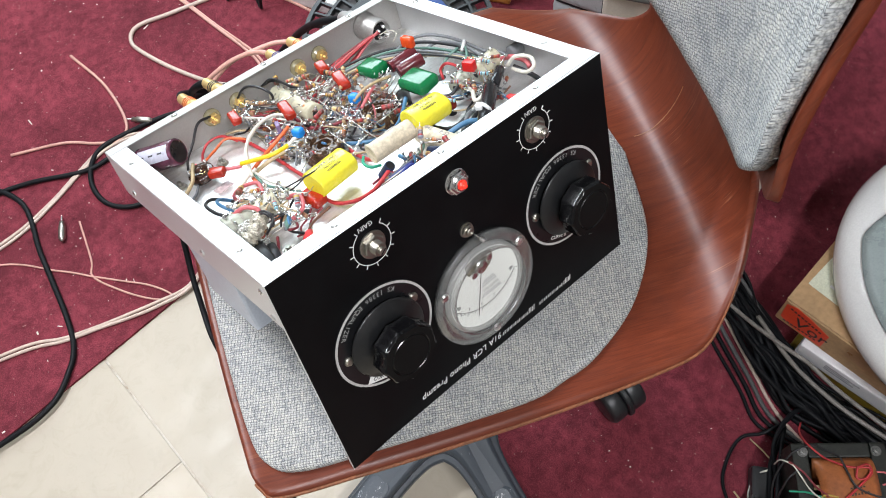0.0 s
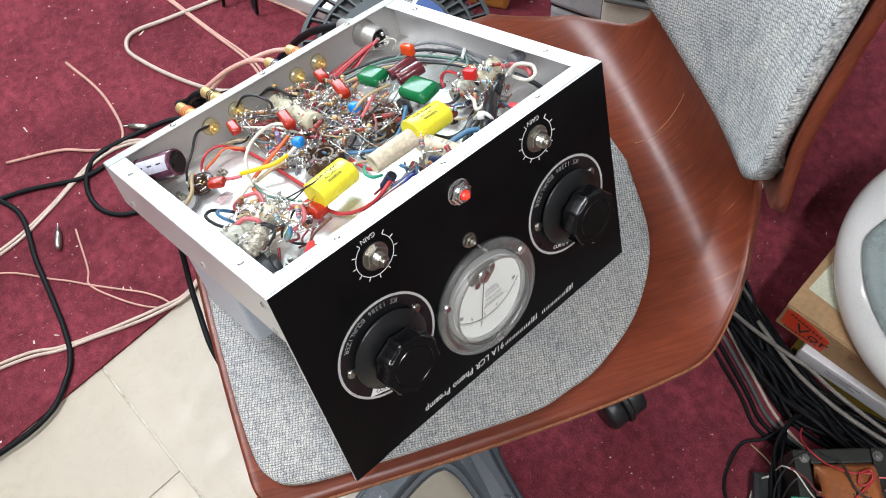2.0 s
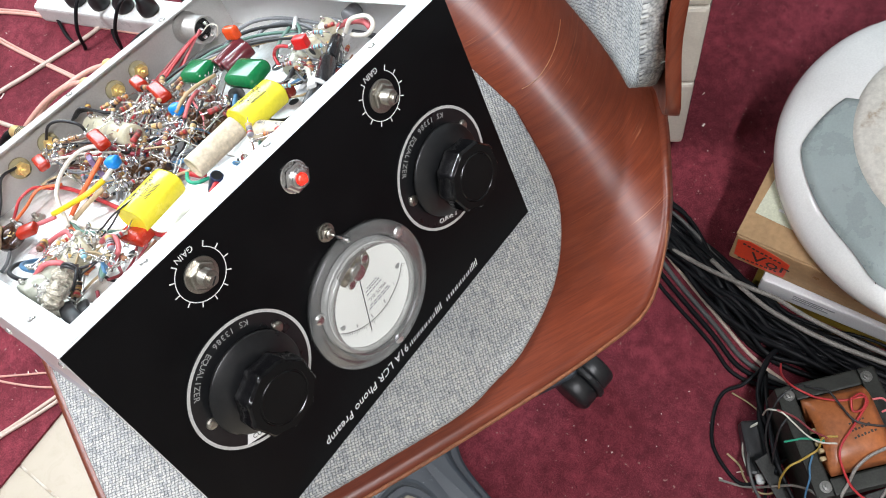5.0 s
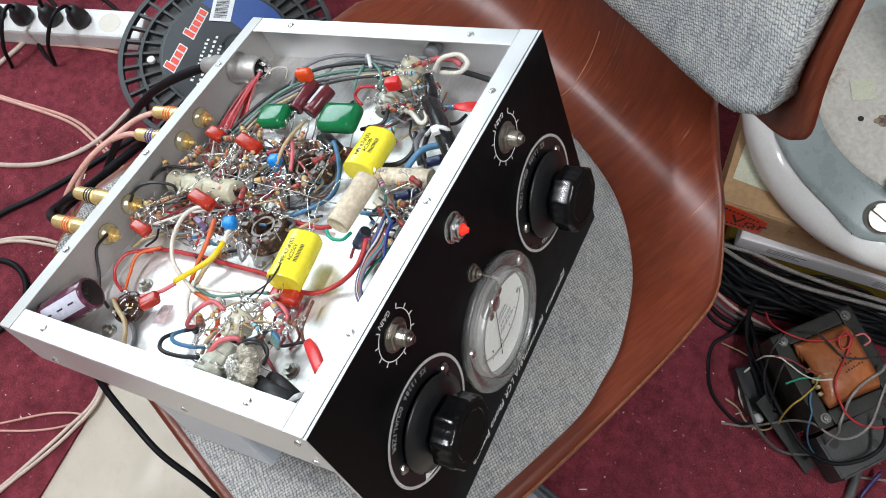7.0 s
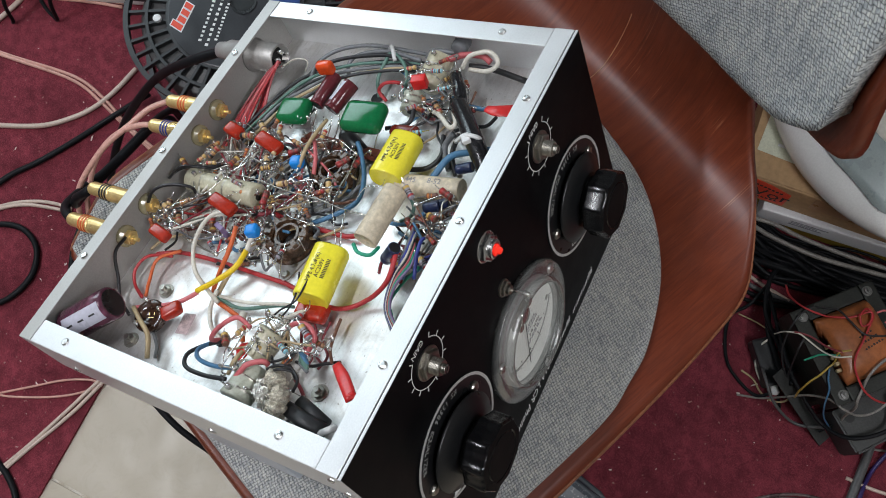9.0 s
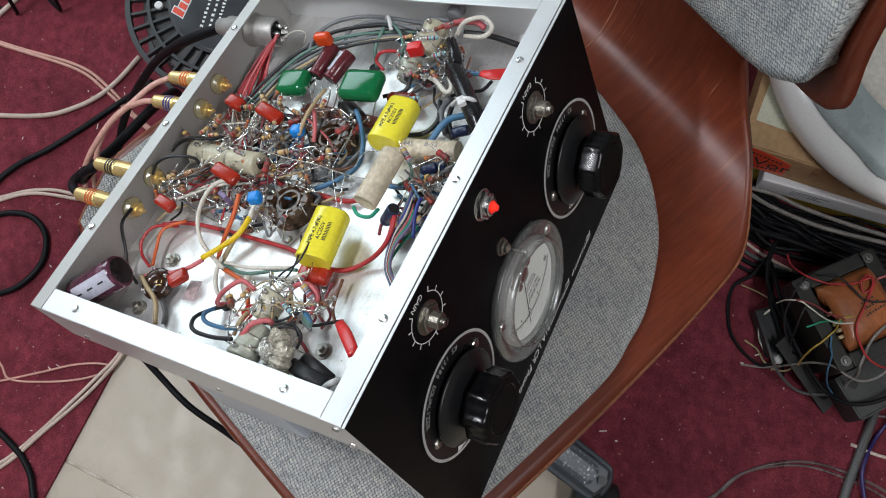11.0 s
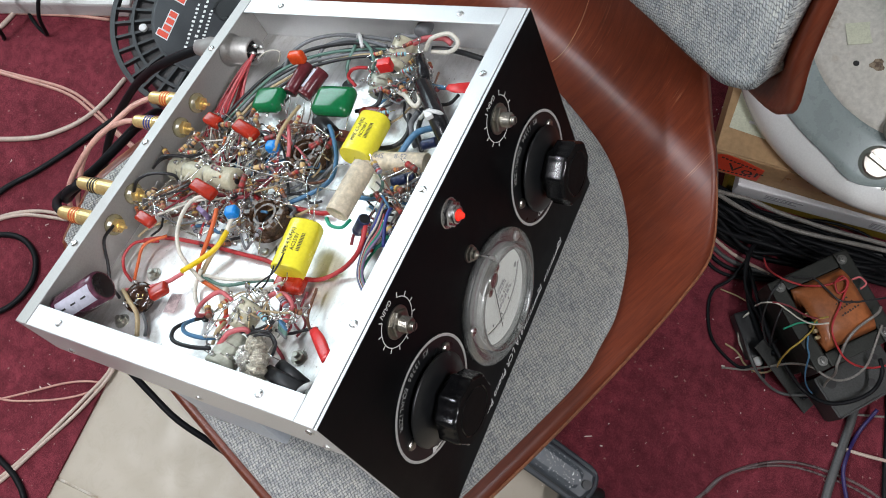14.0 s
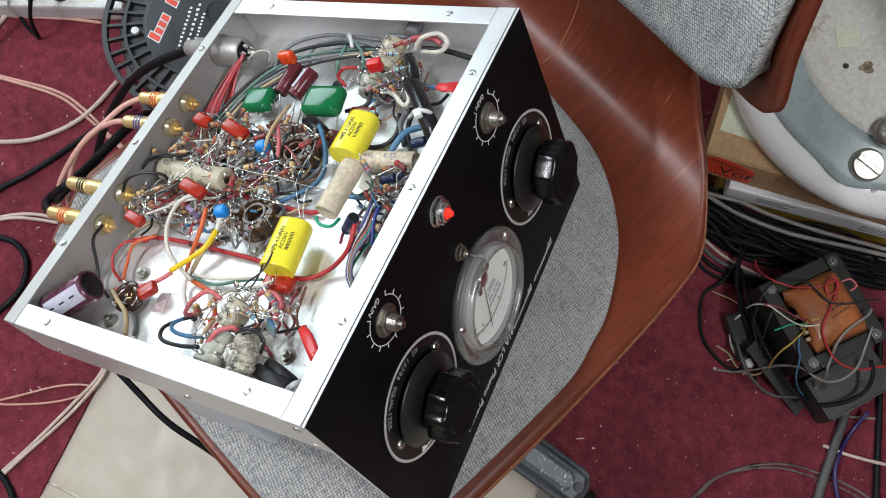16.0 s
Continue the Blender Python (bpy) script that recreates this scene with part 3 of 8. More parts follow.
def build_chair():
    chair = tagged(new("desk_chair"), "swivel desk chair with a bent reddish plywood shell and grey pads", "chair")
    chair.matrix_basis = CHAIR
    bm = bmesh.new()
    fine = catmull(STATIONS, 4)
    ws = [math.sin(math.pi / 2 * w) * 0.35 + w * 0.65 for w in np.linspace(-1, 1, 41)]
    slab(bm, [[shell_point(s, w) for w in ws] for s in fine], 0.0085)
    part("shell", bm, WOOD, chair, "bent plywood shell with a worn red-brown varnish", smooth=True)
    # pale worn edge of the plies
    for name, w in (("ply_edge", 1), ("ply_edge", -1)):
        bm = bmesh.new()
        sweep(bm, [Vector(shell_point(st, w)) + Vector((0, 0.0008 * w, -0.0030)) for st in fine[6:40]], 0.0020, 7)
        part(name, bm, PLY, chair, "pale worn plywood edge", smooth=True)
    # long pale scratch over the bend
    bm = bmesh.new()
    sweep(bm, catmull([(0.4362, 0.2672, -0.017), (0.4346, 0.2668, -0.0293), (0.4311, 0.2662, -0.0421), (0.4228, 0.2649, -0.0602), (0.4082, 0.2629, -0.0744), (0.3961, 0.2627, -0.0788), (0.3873, 0.2638, -0.0801)], 4), 0.0005, 5)
    part("scratch", bm, surf("bare_scratch", (0.50, 0.25, 0.13), 0.7, var=0.3, fine=900), chair, "pale bare scratch across the varnish")
    # seat pad
    half = [(-0.084, 0.0), (-0.083, 0.10), (-0.079, 0.19), (-0.070, 0.224), (-0.045, 0.239), (0.02, 0.241), (0.10, 0.2405), (0.17, 0.238), (0.205, 0.229),
            (0.245, 0.214), (0.305, 0.169), (0.350, 0.098), (0.368, 0.0)]
    prof = catmull(half, 6)
    ring = [(p[0], VC + min(p[1], far_limit(p[0] + 0.008, 0) - 0.010)) for p in prof] + [(p[0], VC - p[1] * 0.976) for p in prof[-2:0:-1]]
    c = (0.14, VC)
    rows = []
    bm = bmesh.new()
    levels = [(1.0, -0.0055), (1.0, -0.001), (0.996, 0.0008), (0.985, 0.002), (0.8, 0.0024), (0.5, 0.0024), (0.2, 0.0024)]
    for k, z in levels:
        rows.append([bm.verts.new((c[0] + (x - c[0]) * k, c[1] + (y - c[1]) * k, z - SLOPE * (c[0] + (x - c[0]) * k))) for x, y in ring])
    n = len(ring)
    for a, b in zip(rows[:-1], rows[1:]):
        for i in range(n):
            bm.faces.new((a[i], a[(i + 1) % n], b[(i + 1) % n], b[i]))
    bm.faces.new(rows[-1])
    part("seat_pad", bm, GREY, chair, "thin grey woven seat pad", smooth=True)
    # back pad
    bm = bmesh.new()
    lower = catmull([(0.0, 0.130), (0.05, 0.134), (0.095, 0.145), (0.125, 0.163), (0.15, 0.187), (0.168, 0.216), (0.180, 0.240), (0.186, 0.270)], 4)
    grid = []
    for q in np.linspace(-1, 1, 61):
        a = abs(q)
        v0 = 0.186 * q
        h0 = float(np.interp(abs(v0), [p[0] for p in lower], [p[1] for p in lower]))
        row = []
        for r in np.linspace(0, 1, 22):
            h = h0 + (0.485 - h0) * r
            v = v0 * (1 - 0.16 * max(0.0, h - 0.27) / 0.21)
            uc = 0.439 + 0.012 * max(0, (h - 0.3)) / 0.2
            ue = float(np.interp(h, [0.10, 0.135, 0.185, 0.225, 0.252, 0.30, 0.36, 0.43, 0.5], [0.436, 0.424, 0.398, 0.37, 0.360, 0.366, 0.382, 0.398, 0.43]))
            hw = float(np.interp(h, [0.10, 0.135, 0.185, 0.225, 0.252, 0.30, 0.36, 0.43, 0.5], [0.114, 0.119, 0.152, 0.19, 0.203, 0.191, 0.178, 0.166, 0.12]))
            k = min(1.0, abs(v) / hw) ** 2.2
            u = uc + (ue - uc) * k
            edge = min(1.0, (1 - a) / 0.05, r / 0.04 + 0.0, (1 - r) / 0.05)
            u -= 0.002 + 0.024 * (1 - 0.25 * a * a) * math.sqrt(max(0.0, 1 - (1 - edge) ** 2))
            row.append((u, VC + v * (0.985 + 0.015 * edge), h - SLOPE * u))
        grid.append(row)
    slab(bm, grid, -0.004)
    part("back_pad", bm, KNIT, chair, "grey woven back cushion with rounded edge", smooth=True)
    return chair


chair = build_chair()


# ---------------------------------------------------------------- preamp
W, H, D, ZP = 0.35, 0.2225, 0.297, -0.045
amp = tagged(new("phono_preamp"), "home-built valve preamp lying upside down on the chair, wiring exposed", "amplifier")
amp.matrix_basis = DEV
rng = random.Random(7)


def build_chassis():
    bm = bmesh.new()
    box(bm, 0, W, 0, 0.003, -H, -0.0004, 0.0005)
    part("front_panel", bm, BLACK, amp, "satin black front panel with white lettering")
    for b_ in ((0.0, W, 0.0003, 0.0022, -0.0003, 0.0001), (-0.0004, 0.0, 0.0006, 0.0030, -H, -0.0004)):
        bm = bmesh.new()
        box(bm, *b_)
        part("panel_edge", bm, ALU, amp, "bare aluminium panel edge")
    bm = bmesh.new()
    box(bm, -0.0002, W + 0.0002, 0.0032, 0.0185, -0.0016, 0.0, 0.0004)
    box(bm, 0.0, W, 0.0032, 0.0047, ZP, -0.0017)
    part("front_flange", bm, ALU, amp, "bent aluminium edge behind the panel")
    for name, x0, x1, wx in (("side_wall", 0.0, 0.018, 0.0), ("side_wall", W - 0.018, W, W - 0.0015)):
        bm = bmesh.new()
        box(bm, x0, x1, 0.0188, D - 0.0125, -0.0018, -0.0002, 0.0007)
        box(bm, wx, wx + 0.0015, 0.005, D - 0.002, ZP - 0.002, -0.0019)
        part(name, bm, ALU, amp)
    # rear wall: its shade is put into the greyer colour
    bm = bmesh.new()
    box(bm, 0, W, D - 0.0123, D, -0.0016, 0.0001, 0.0003)
    box(bm, 0, W, D - 0.0016, D, ZP, -0.0017)
    part("rear_wall", bm, ALU_DULL_SHADED, amp, "dull aluminium rear wall with jacks, greyed for its shade")
    bm = bmesh.new()
    box(bm, 0.0016, W - 0.0016, 0.0048, D - 0.0018, ZP - 0.0015, ZP)
    part("mounting_plate", bm, PLATE, amp, "scuffed bare aluminium plate under the parts")
    for x, y, z, n in ((0.0698, 0.0117, 0, "z"), (0.2819, 0.0113, 0, "z"), (0.176, 0.012, 0, "z"), (0.009, 0.252, -0.0002, "z"), (0.009, 0.052, -0.0002, "z"), (0.0725, D - 0.006, 0.0001, "z"),
                       (0.1763, D - 0.006, 0.0001, "z"), (0.285, D - 0.006, 0.0001, "z"), (W - 0.009, 0.244, -0.0002, "z"), (W - 0.009, 0.058, -0.0002, "z"),
                       (0, 0.0125, -0.012, "x"), (0, 0.0145, -0.040, "x"), (0, 0.125, -0.0345, "x"), (0, 0.265, -0.0345, "x")):
        bm = bmesh.new()
        screw_head(bm, pose(x, y, z) if n == "z" else pose(x, y, z, 0, -90, 0), 0.0029)
        part("screw", bm, CHROME, amp)
    # transformer can and valves on which it stands
    bm = bmesh.new()
    box(bm, 0.004, 0.114, 0.100, 0.187, -0.118, ZP - 0.002, 0.003)
    part("transformer_can", bm, CAN, amp, "grey-blue enamelled steel can under the chassis")
    bm = bmesh.new()
    box(bm, 0.215, 0.315, 0.16, 0.25, -0.105, ZP - 0.002, 0.003)
    part("transformer_can", bm, CAN, amp)


build_chassis()


# ---------------------------------------------------------------- front panel controls
def panel(x, z, y=0.0):
    """A frame on the panel: its z axis sticks out of the panel, its y axis up."""
    return pose(x, y, z, 90, 0, 0)


FLIP = pose(0, 0, 0, 0, 0, 180)


def equalizer_dial(cx, cz, white_tab):
    m = panel(cx, cz)
    bm = bmesh.new()
    lathe(bm, [(0.0485, 0.0), (0.0485, 0.0009), (0.048, 0.0012)], 64, m)
    plate = part("dial_plate", bm, BAKELITE_DULL, amp, "round black equalizer dial with a silver rim")
    bm = bmesh.new()
    annulus(bm, 0.0462, 0.0484, 0.0012, 0, 360, 96, 0.0003, m)
    part("dial_rim", bm, GREY_INK, plate, "silver rim line")
    word = "KS 13386 EQUALIZER"
    for i, ch in enumerate(word):
        if ch == " ":
            continue
        a = 62 + 84 * i / (len(word) - 1)
        mm = m @ pose(0, 0, 0, 0, 0, a) @ pose(0.0418, 0, 0.0014, 0, 0, 90)
        text_part("letter", ch, 0.0060, DIM_INK, plate, mm)
    mm = m @ pose(0, 0, 0, 0, 0, 248) @ pose(0.0405, 0, 0.0014, 0, 0, -90) @ FLIP
    if white_tab:
        bm = bmesh.new()
        prism(bm, [(-0.015, -0.0035), (0.013, -0.0035), (0.015, 0.0042), (-0.013, 0.0042)], -0.0001, 0.0001, m=mm)
        part("curve_tab", bm, WHITE_INK, plate, "white curve marker")
    text_part("letter", "CURVE 8", 0.0052, INK if white_tab else WHITE_INK, plate, mm @ pose(0, 0, 0.0003))
    for a in (178, 0 + 24):
        bm = bmesh.new()
        screw_head(bm, m @ pose(0, 0, 0, 0, 0, a) @ pose(0.0375, 0, 0.0012), 0.0043, 0.0026)
        part("screw", bm, NICKEL, plate)
    knob = new("knob")
    knob.parent = amp
    knob["label"] = "black bakelite fluted knob on a wide skirt"
    bm = bmesh.new()
    lathe(bm, [(0.0350, 0.0050), (0.0360, 0.0056), (0.0360, 0.0066), (0.0350, 0.0074), (0.0290, 0.0098), (0.0225, 0.0124), (0.0192, 0.0132)], 56, m)
    part("skirt", bm, BAKELITE_DULL, knob, smooth=True)
    bm = bmesh.new()
    rings = []
    n = 120
    for r, z in ((0.0190, 0.0120), (0.0190, 0.0172), (0.0205, 0.0182), (0.0255, 0.0184), (0.0268, 0.0195), (0.0270, 0.0325), (0.0264, 0.0342), (0.0250, 0.0352), (0.0190, 0.0356), (0.0184, 0.0350), (0.0178, 0.0350), (0.0172, 0.0356)):
        ring = []
        for i in range(n):
            t = 2 * math.pi * i / n
            lobe = 1.0 - (0.068 if r > 0.0254 else (0.050 if r > 0.024 else 0.0)) * (1 - abs(math.sin(4.5 * t)) ** 5)
            ring.append(bm.verts.new((r * lobe * math.cos(t), r * lobe * math.sin(t), z)))
        rings.append(ring)
    for a, b in zip(rings[:-1], rings[1:]):
        for i in range(n):
            bm.faces.new((a[i], a[(i + 1) % n], b[(i + 1) % n], b[i]))
    bm.faces.new(rings[-1])
    bmesh.ops.transform(bm, matrix=m, verts=bm.verts)
    grip = part("grip", bm, BAKELITE, knob, "glossy fluted grip", smooth=True)
    grip.data.set_sharp_from_angle(angle=radians(28))
    grip.data.materials.append(BAKELITE_WORN)
    axis = (m.to_3x3() @ Vector((0, 0, 1))).normalized()
    for f in grip.data.polygons:
        f.material_index = int(abs(f.normal.dot(axis)) > 0.9)
    bm = bmesh.new()
    lathe(bm, [(0.0012, 0.0), (0.0012, 0.0024)], 10, m @ pose(0, 0, 0, 0, 0, 200) @ pose(0.0176, 0, 0.0155, 0, 90, 0))
    part("grub_screw", bm, NICKEL, knob)


equalizer_dial(0.0712, -0.1112, True)
equalizer_dial(0.2838, -0.1118, False)


def gain_control(cx, cz):
    m = panel(cx, cz)
    pot = new("gain_control")
    pot.parent = amp
    pot["label"] = "bare slotted potentiometer shaft with a printed gain scale"
    bm = bmesh.new()
    annulus(bm, 0.0172, 0.0178, 0.0, 122, 410, 72, 0.0002, m)
    for k in range(11):
        a = 122 + 288 * k / 10
        box(bm, 0.0176, 0.0212, -0.0004, 0.0004, 0.0, 0.0002, m=m @ pose(0, 0, 0, 0, 0, a))
    part("scale", bm, WHITE_INK, pot, "printed white tick scale")
    text_part("gain_mark", "GAIN", 0.0058, WHITE_INK, pot, m @ pose(-0.001, 0.0185, 0.0002) @ FLIP)
    bm = bmesh.new()
    lathe(bm, [(0.0118, 0.0), (0.0118, 0.0009), (0.0112, 0.0011)], 32, m)
    part("washer", bm, NICKEL, pot)
    bm = bmesh.new()
    lathe(bm, [(0.0100, 0.0011), (0.0100, 0.0036), (0.0088, 0.0042)], 6, m @ pose(0, 0, 0, 0, 0, 17))
    part("nut", bm, NICKEL, pot)
    bm = bmesh.new()
    prof = [(0.0058, 0.0035)]
    for k in range(7):
        prof += [(0.0058, 0.0045 + k * 0.0009), (0.0054, 0.0049 + k * 0.0009)]
    lathe(bm, prof + [(0.0050, 0.0112)], 22, m)
    part("bushing", bm, NICKEL, pot, smooth=False)
    bm = bmesh.new()
    lathe(bm, [(0.0032, 0.011), (0.0032, 0.0138), (0.0028, 0.0142)], 18, m)
    shaft = part("shaft", bm, NICKEL, pot)
    bm = bmesh.new()
    box(bm, -0.0030, 0.0030, -0.0005, 0.0005, 0.0138, 0.0144, m=m @ pose(0, 0, 0, 0, 0, 35))
    part("slot", bm, INK, shaft)


gain_control(0.0882, -0.0258)
gain_control(0.2636, -0.0268)

# red pilot lamp
m = panel(0.1745, -0.0228)
pilot = new("pilot_lamp")
pilot.parent = amp
pilot["label"] = "glowing red pilot lamp in a chrome hex bezel"
bm = bmesh.new()
lathe(bm, [(0.0112, 0), (0.0112, 0.001), (0.0106, 0.0013)], 32, m)
lathe(bm, [(0.0104, 0.0013), (0.0104, 0.0044), (0.0092, 0.0052), (0.0060, 0.0054)], 6, m)
lathe(bm, [(0.0066, 0.0052), (0.0066, 0.0080), (0.0056, 0.0086), (0.0046, 0.0086), (0.0044, 0.0060)], 24, m)
part("bezel", bm, CHROME, pilot)
bm = bmesh.new()
lathe(bm, [(0.0040, 0.0062), (0.0040, 0.0094), (0.0028, 0.0104), (0.0022, 0.0124), (0.0004, 0.0130)], 7, m)
part("lens", bm, LAMP_RED, pilot, "faceted red lens")

# toggle switch
m = panel(0.1725, -0.0722)
toggle = new("toggle_switch")
toggle.parent = amp
toggle["label"] = "chrome toggle switch"
bm = bmesh.new()
lathe(bm, [(0.0068, 0), (0.0068, 0.0012), (0.0062, 0.0014)], 24, m)
lathe(bm, [(0.0060, 0.0014), (0.0060, 0.0034), (0.0050, 0.0038)], 6, m)
lathe(bm, [(0.0036, 0.0035), (0.0036, 0.0060), (0.0028, 0.0066)], 18, m)
part("bush", bm, NICKEL, toggle)
bm = bmesh.new()
lathe(bm, [(0.0012, 0.0), (0.0013, 0.006), (0.0018, 0.0125), (0.0017, 0.0138), (0.0009, 0.0146)], 14, along((0.1725, -0.0055, -0.0722), (0.1752, -0.0175, -0.0775)))
part("lever", bm, CHROME, toggle, smooth=True)


def build_meter(cx, cz):
    m = panel(cx, cz)
    meter = new("panel_meter")
    meter.parent = amp
    meter["label"] = "round panel meter with a clear plastic bezel and white scale"
    bm = bmesh.new()
    lathe(bm, [(0.0455, 0.0), (0.0565, 0.0), (0.0568, 0.0040), (0.0560, 0.0055), (0.0500, 0.0062), (0.0462, 0.0066), (0.0452, 0.0078), (0.0446, 0.0110), (0.0425, 0.0118), (0.0405, 0.0114), (0.0402, 0.004)],
          72, m, False, False)
    ob = part("bezel", bm, MILKY, meter, "clear plastic flange", smooth=True)
    ob.visible_shadow = False
    bm = bmesh.new()
    lathe(bm, [(0.0440, 0.0002), (0.0440, 0.0046), (0.0412, 0.0048), (0.0400, 0.0016)], 64, m, False, False)
    part("cup", bm, DIAL_GREY, meter, "dark ring round the scale", smooth=True)
    bm = bmesh.new()
    lathe(bm, [(0.0402, 0.0006), (0.0402, 0.0022)], 64, m)
    card = part("scale_card", bm, DIAL_WHITE, meter, "white printed volt scale")
    # printing, in the meter's own upside-down sense
    c = (0.0, 0.0275)
    bm = bmesh.new()
    for k in range(51):
        t = radians(-139 + 98 * k / 50)
        long = 0.0042 if k % 10 == 0 else (0.0032 if k % 5 == 0 else 0.0021)
        box(bm, 0.0475, 0.0475 + long, -0.00012, 0.00012, 0.0022, 0.0024, m=m @ pose(c[0], c[1], 0, 0, 0, -139 + 98 * k / 50))
    annulus(bm, 0.0473, 0.0477, 0.0022, -139, -41, 60, 0.0002, m @ pose(c[0], c[1], 0))
    part("scale_print", bm, INK, card, "fine black scale marks")
    for k in range(6):
        a = -139 + 98 * k / 5
        t = radians(a)
        text_part("digit", str(5 - k), 0.0042, INK, card, m @ pose(c[0] + 0.0438 * math.cos(t), c[1] + 0.0438 * math.sin(t), 0.0024) @ FLIP)
    text_part("volts_mark", "VOLTS  D.C.", 0.0036, INK, card, m @ pose(0.0065, -0.0035, 0.0024) @ FLIP)
    for w_, y_ in ((0.018, 0.0015), (0.022, -0.0078), (0.026, -0.0098), (0.012, 0.0062), (0.016, 0.0042)):
        bm = bmesh.new()
        for j in range(5):
            box(bm, -w_ / 2 + w_ * j / 5, -w_ / 2 + w_ * (j + 0.7) / 5, -0.0005, 0.0005, 0.0022, 0.0024, m=m @ pose(0.0065, y_, 0))
        part("print_bar", bm, INK_GREY, card)
    for sx in (-1, 1):
        bm = bmesh.new()
        lathe(bm, [(0.0019, 0.0020), (0.0019, 0.0026)], 14, m @ pose(sx * 0.0315, -0.002, 0))
        part("card_screw", bm, DIAL_GREY, card)
    bm = bmesh.new()
    prism(bm, [(0.0155 * math.cos(radians(a)), 0.0275 + 0.0105 * math.sin(radians(a))) for a in range(180, 361, 12)] + [(0.015, 0.0345), (0.0, 0.0375), (-0.015, 0.0345)], 0.0021, 0.0026, m=m)
    part("movement_opening", bm, surf("dark_brass_recess", (0.15, 0.125, 0.09), 0.45, 0.15, var=0.4, coarse=200), card, "brown opening above the movement")
    bm = bmesh.new()
    lathe(bm, [(0.0070, 0.0026), (0.0070, 0.0050), (0.0060, 0.0062), (0.002, 0.0068)], 20, m @ pose(0.0, 0.0255, 0))
    lathe(bm, [(0.0036, 0.0026), (0.0036, 0.0060), (0.0028, 0.0064)], 14, m @ pose(0.0095, 0.0300, 0))
    lathe(bm, [(0.0036, 0.0026), (0.0036, 0.0060), (0.0028, 0.0064)], 14, m @ pose(-0.0095, 0.0225, 0))
    box(bm, -0.012, 0.012, -0.002, 0.002, 0.0026, 0.0042, 0.0006, m=m @ pose(0, 0.0255, 0, 0, 0, 25))
    part("movement", bm, CHROME, card, "chrome pivot bridge")
    bm = bmesh.new()
    sweep(bm, [(m @ Vector((0.0, 0.0255, 0.0048))), (m @ Vector((-0.0145, -0.0245, 0.0036)))], 0.00032, 5)
    part("pointer", bm, INK, card)
    bm = bmesh.new()
    lathe(bm, [(0.0404, 0.0098), (0.0404, 0.0106)], 64, m)
    ob = part("glass", bm, METER_GLASS, meter, "clear window")
    ob.visible_shadow = False
    for a in (152, 28, 270):
        bm = bmesh.new()
        screw_head(bm, m @ pose(0, 0, 0, 0, 0, a) @ pose(0.0498, 0, 0.0055), 0.0042, 0.0022)
        part("screw", bm, CHROME, meter)


build_meter(0.1752, -0.1395)

# lettering along the panel's lower edge: maker's name as plain bars, the rest in letters
x = 0.2755
bm = bmesh.new()
for n_ in (0.0105, 0.0052, 0.0045, 0.0045, 0.0045, 0.0052, 0.0055, None, 0.0085, 0.0035, 0.0052, 0.0045, 0.0045, 0.0040, 0.0030, 0.0048):
    if n_ is None:
        x -= 0.005
        continue
    hgt = 0.0062 if n_ > 0.008 else 0.0038
    lean = Matrix(((1, 0, 0.22, x), (0, 1, 0, 0), (0, 0, 1, -0.2118), (0, 0, 0, 1)))
    for j in range(max(2, round(n_ / 0.0022))):
        k = n_ / max(2, round(n_ / 0.0022))
        box(bm, -(j + 0.46) * k, -(j + 0.10) * k, -0.0003, 0.0, 0.0, hgt * (1.0, 0.8, 0.92)[j % 3], m=lean)
    x -= n_ + 0.0008
part("maker_bars", bm, WHITE_INK, amp, "maker's name as plain white bars")
text_part("panel_lettering", "91A LCR Phono Preamp", 0.0096, WHITE_INK, amp, panel(0.1325, -0.2085) @ pose(0, 0, 0.0001) @ FLIP, "slanted white panel lettering", shear=0.22, space=1.03)

# ---------------------------------------------------------------- parts on the wiring side
LEAD = SOLDER


def lead(pts, r=0.0004, name="bare_lead", material=None):
    return cable(name, pts, r, material or LEAD, amp, n=5, per=4)


def wire(pts, key, r=0.0011, name="hookup_wire"):
    return cable(name, pts, r, WIRE[key], amp, n=7, per=6)


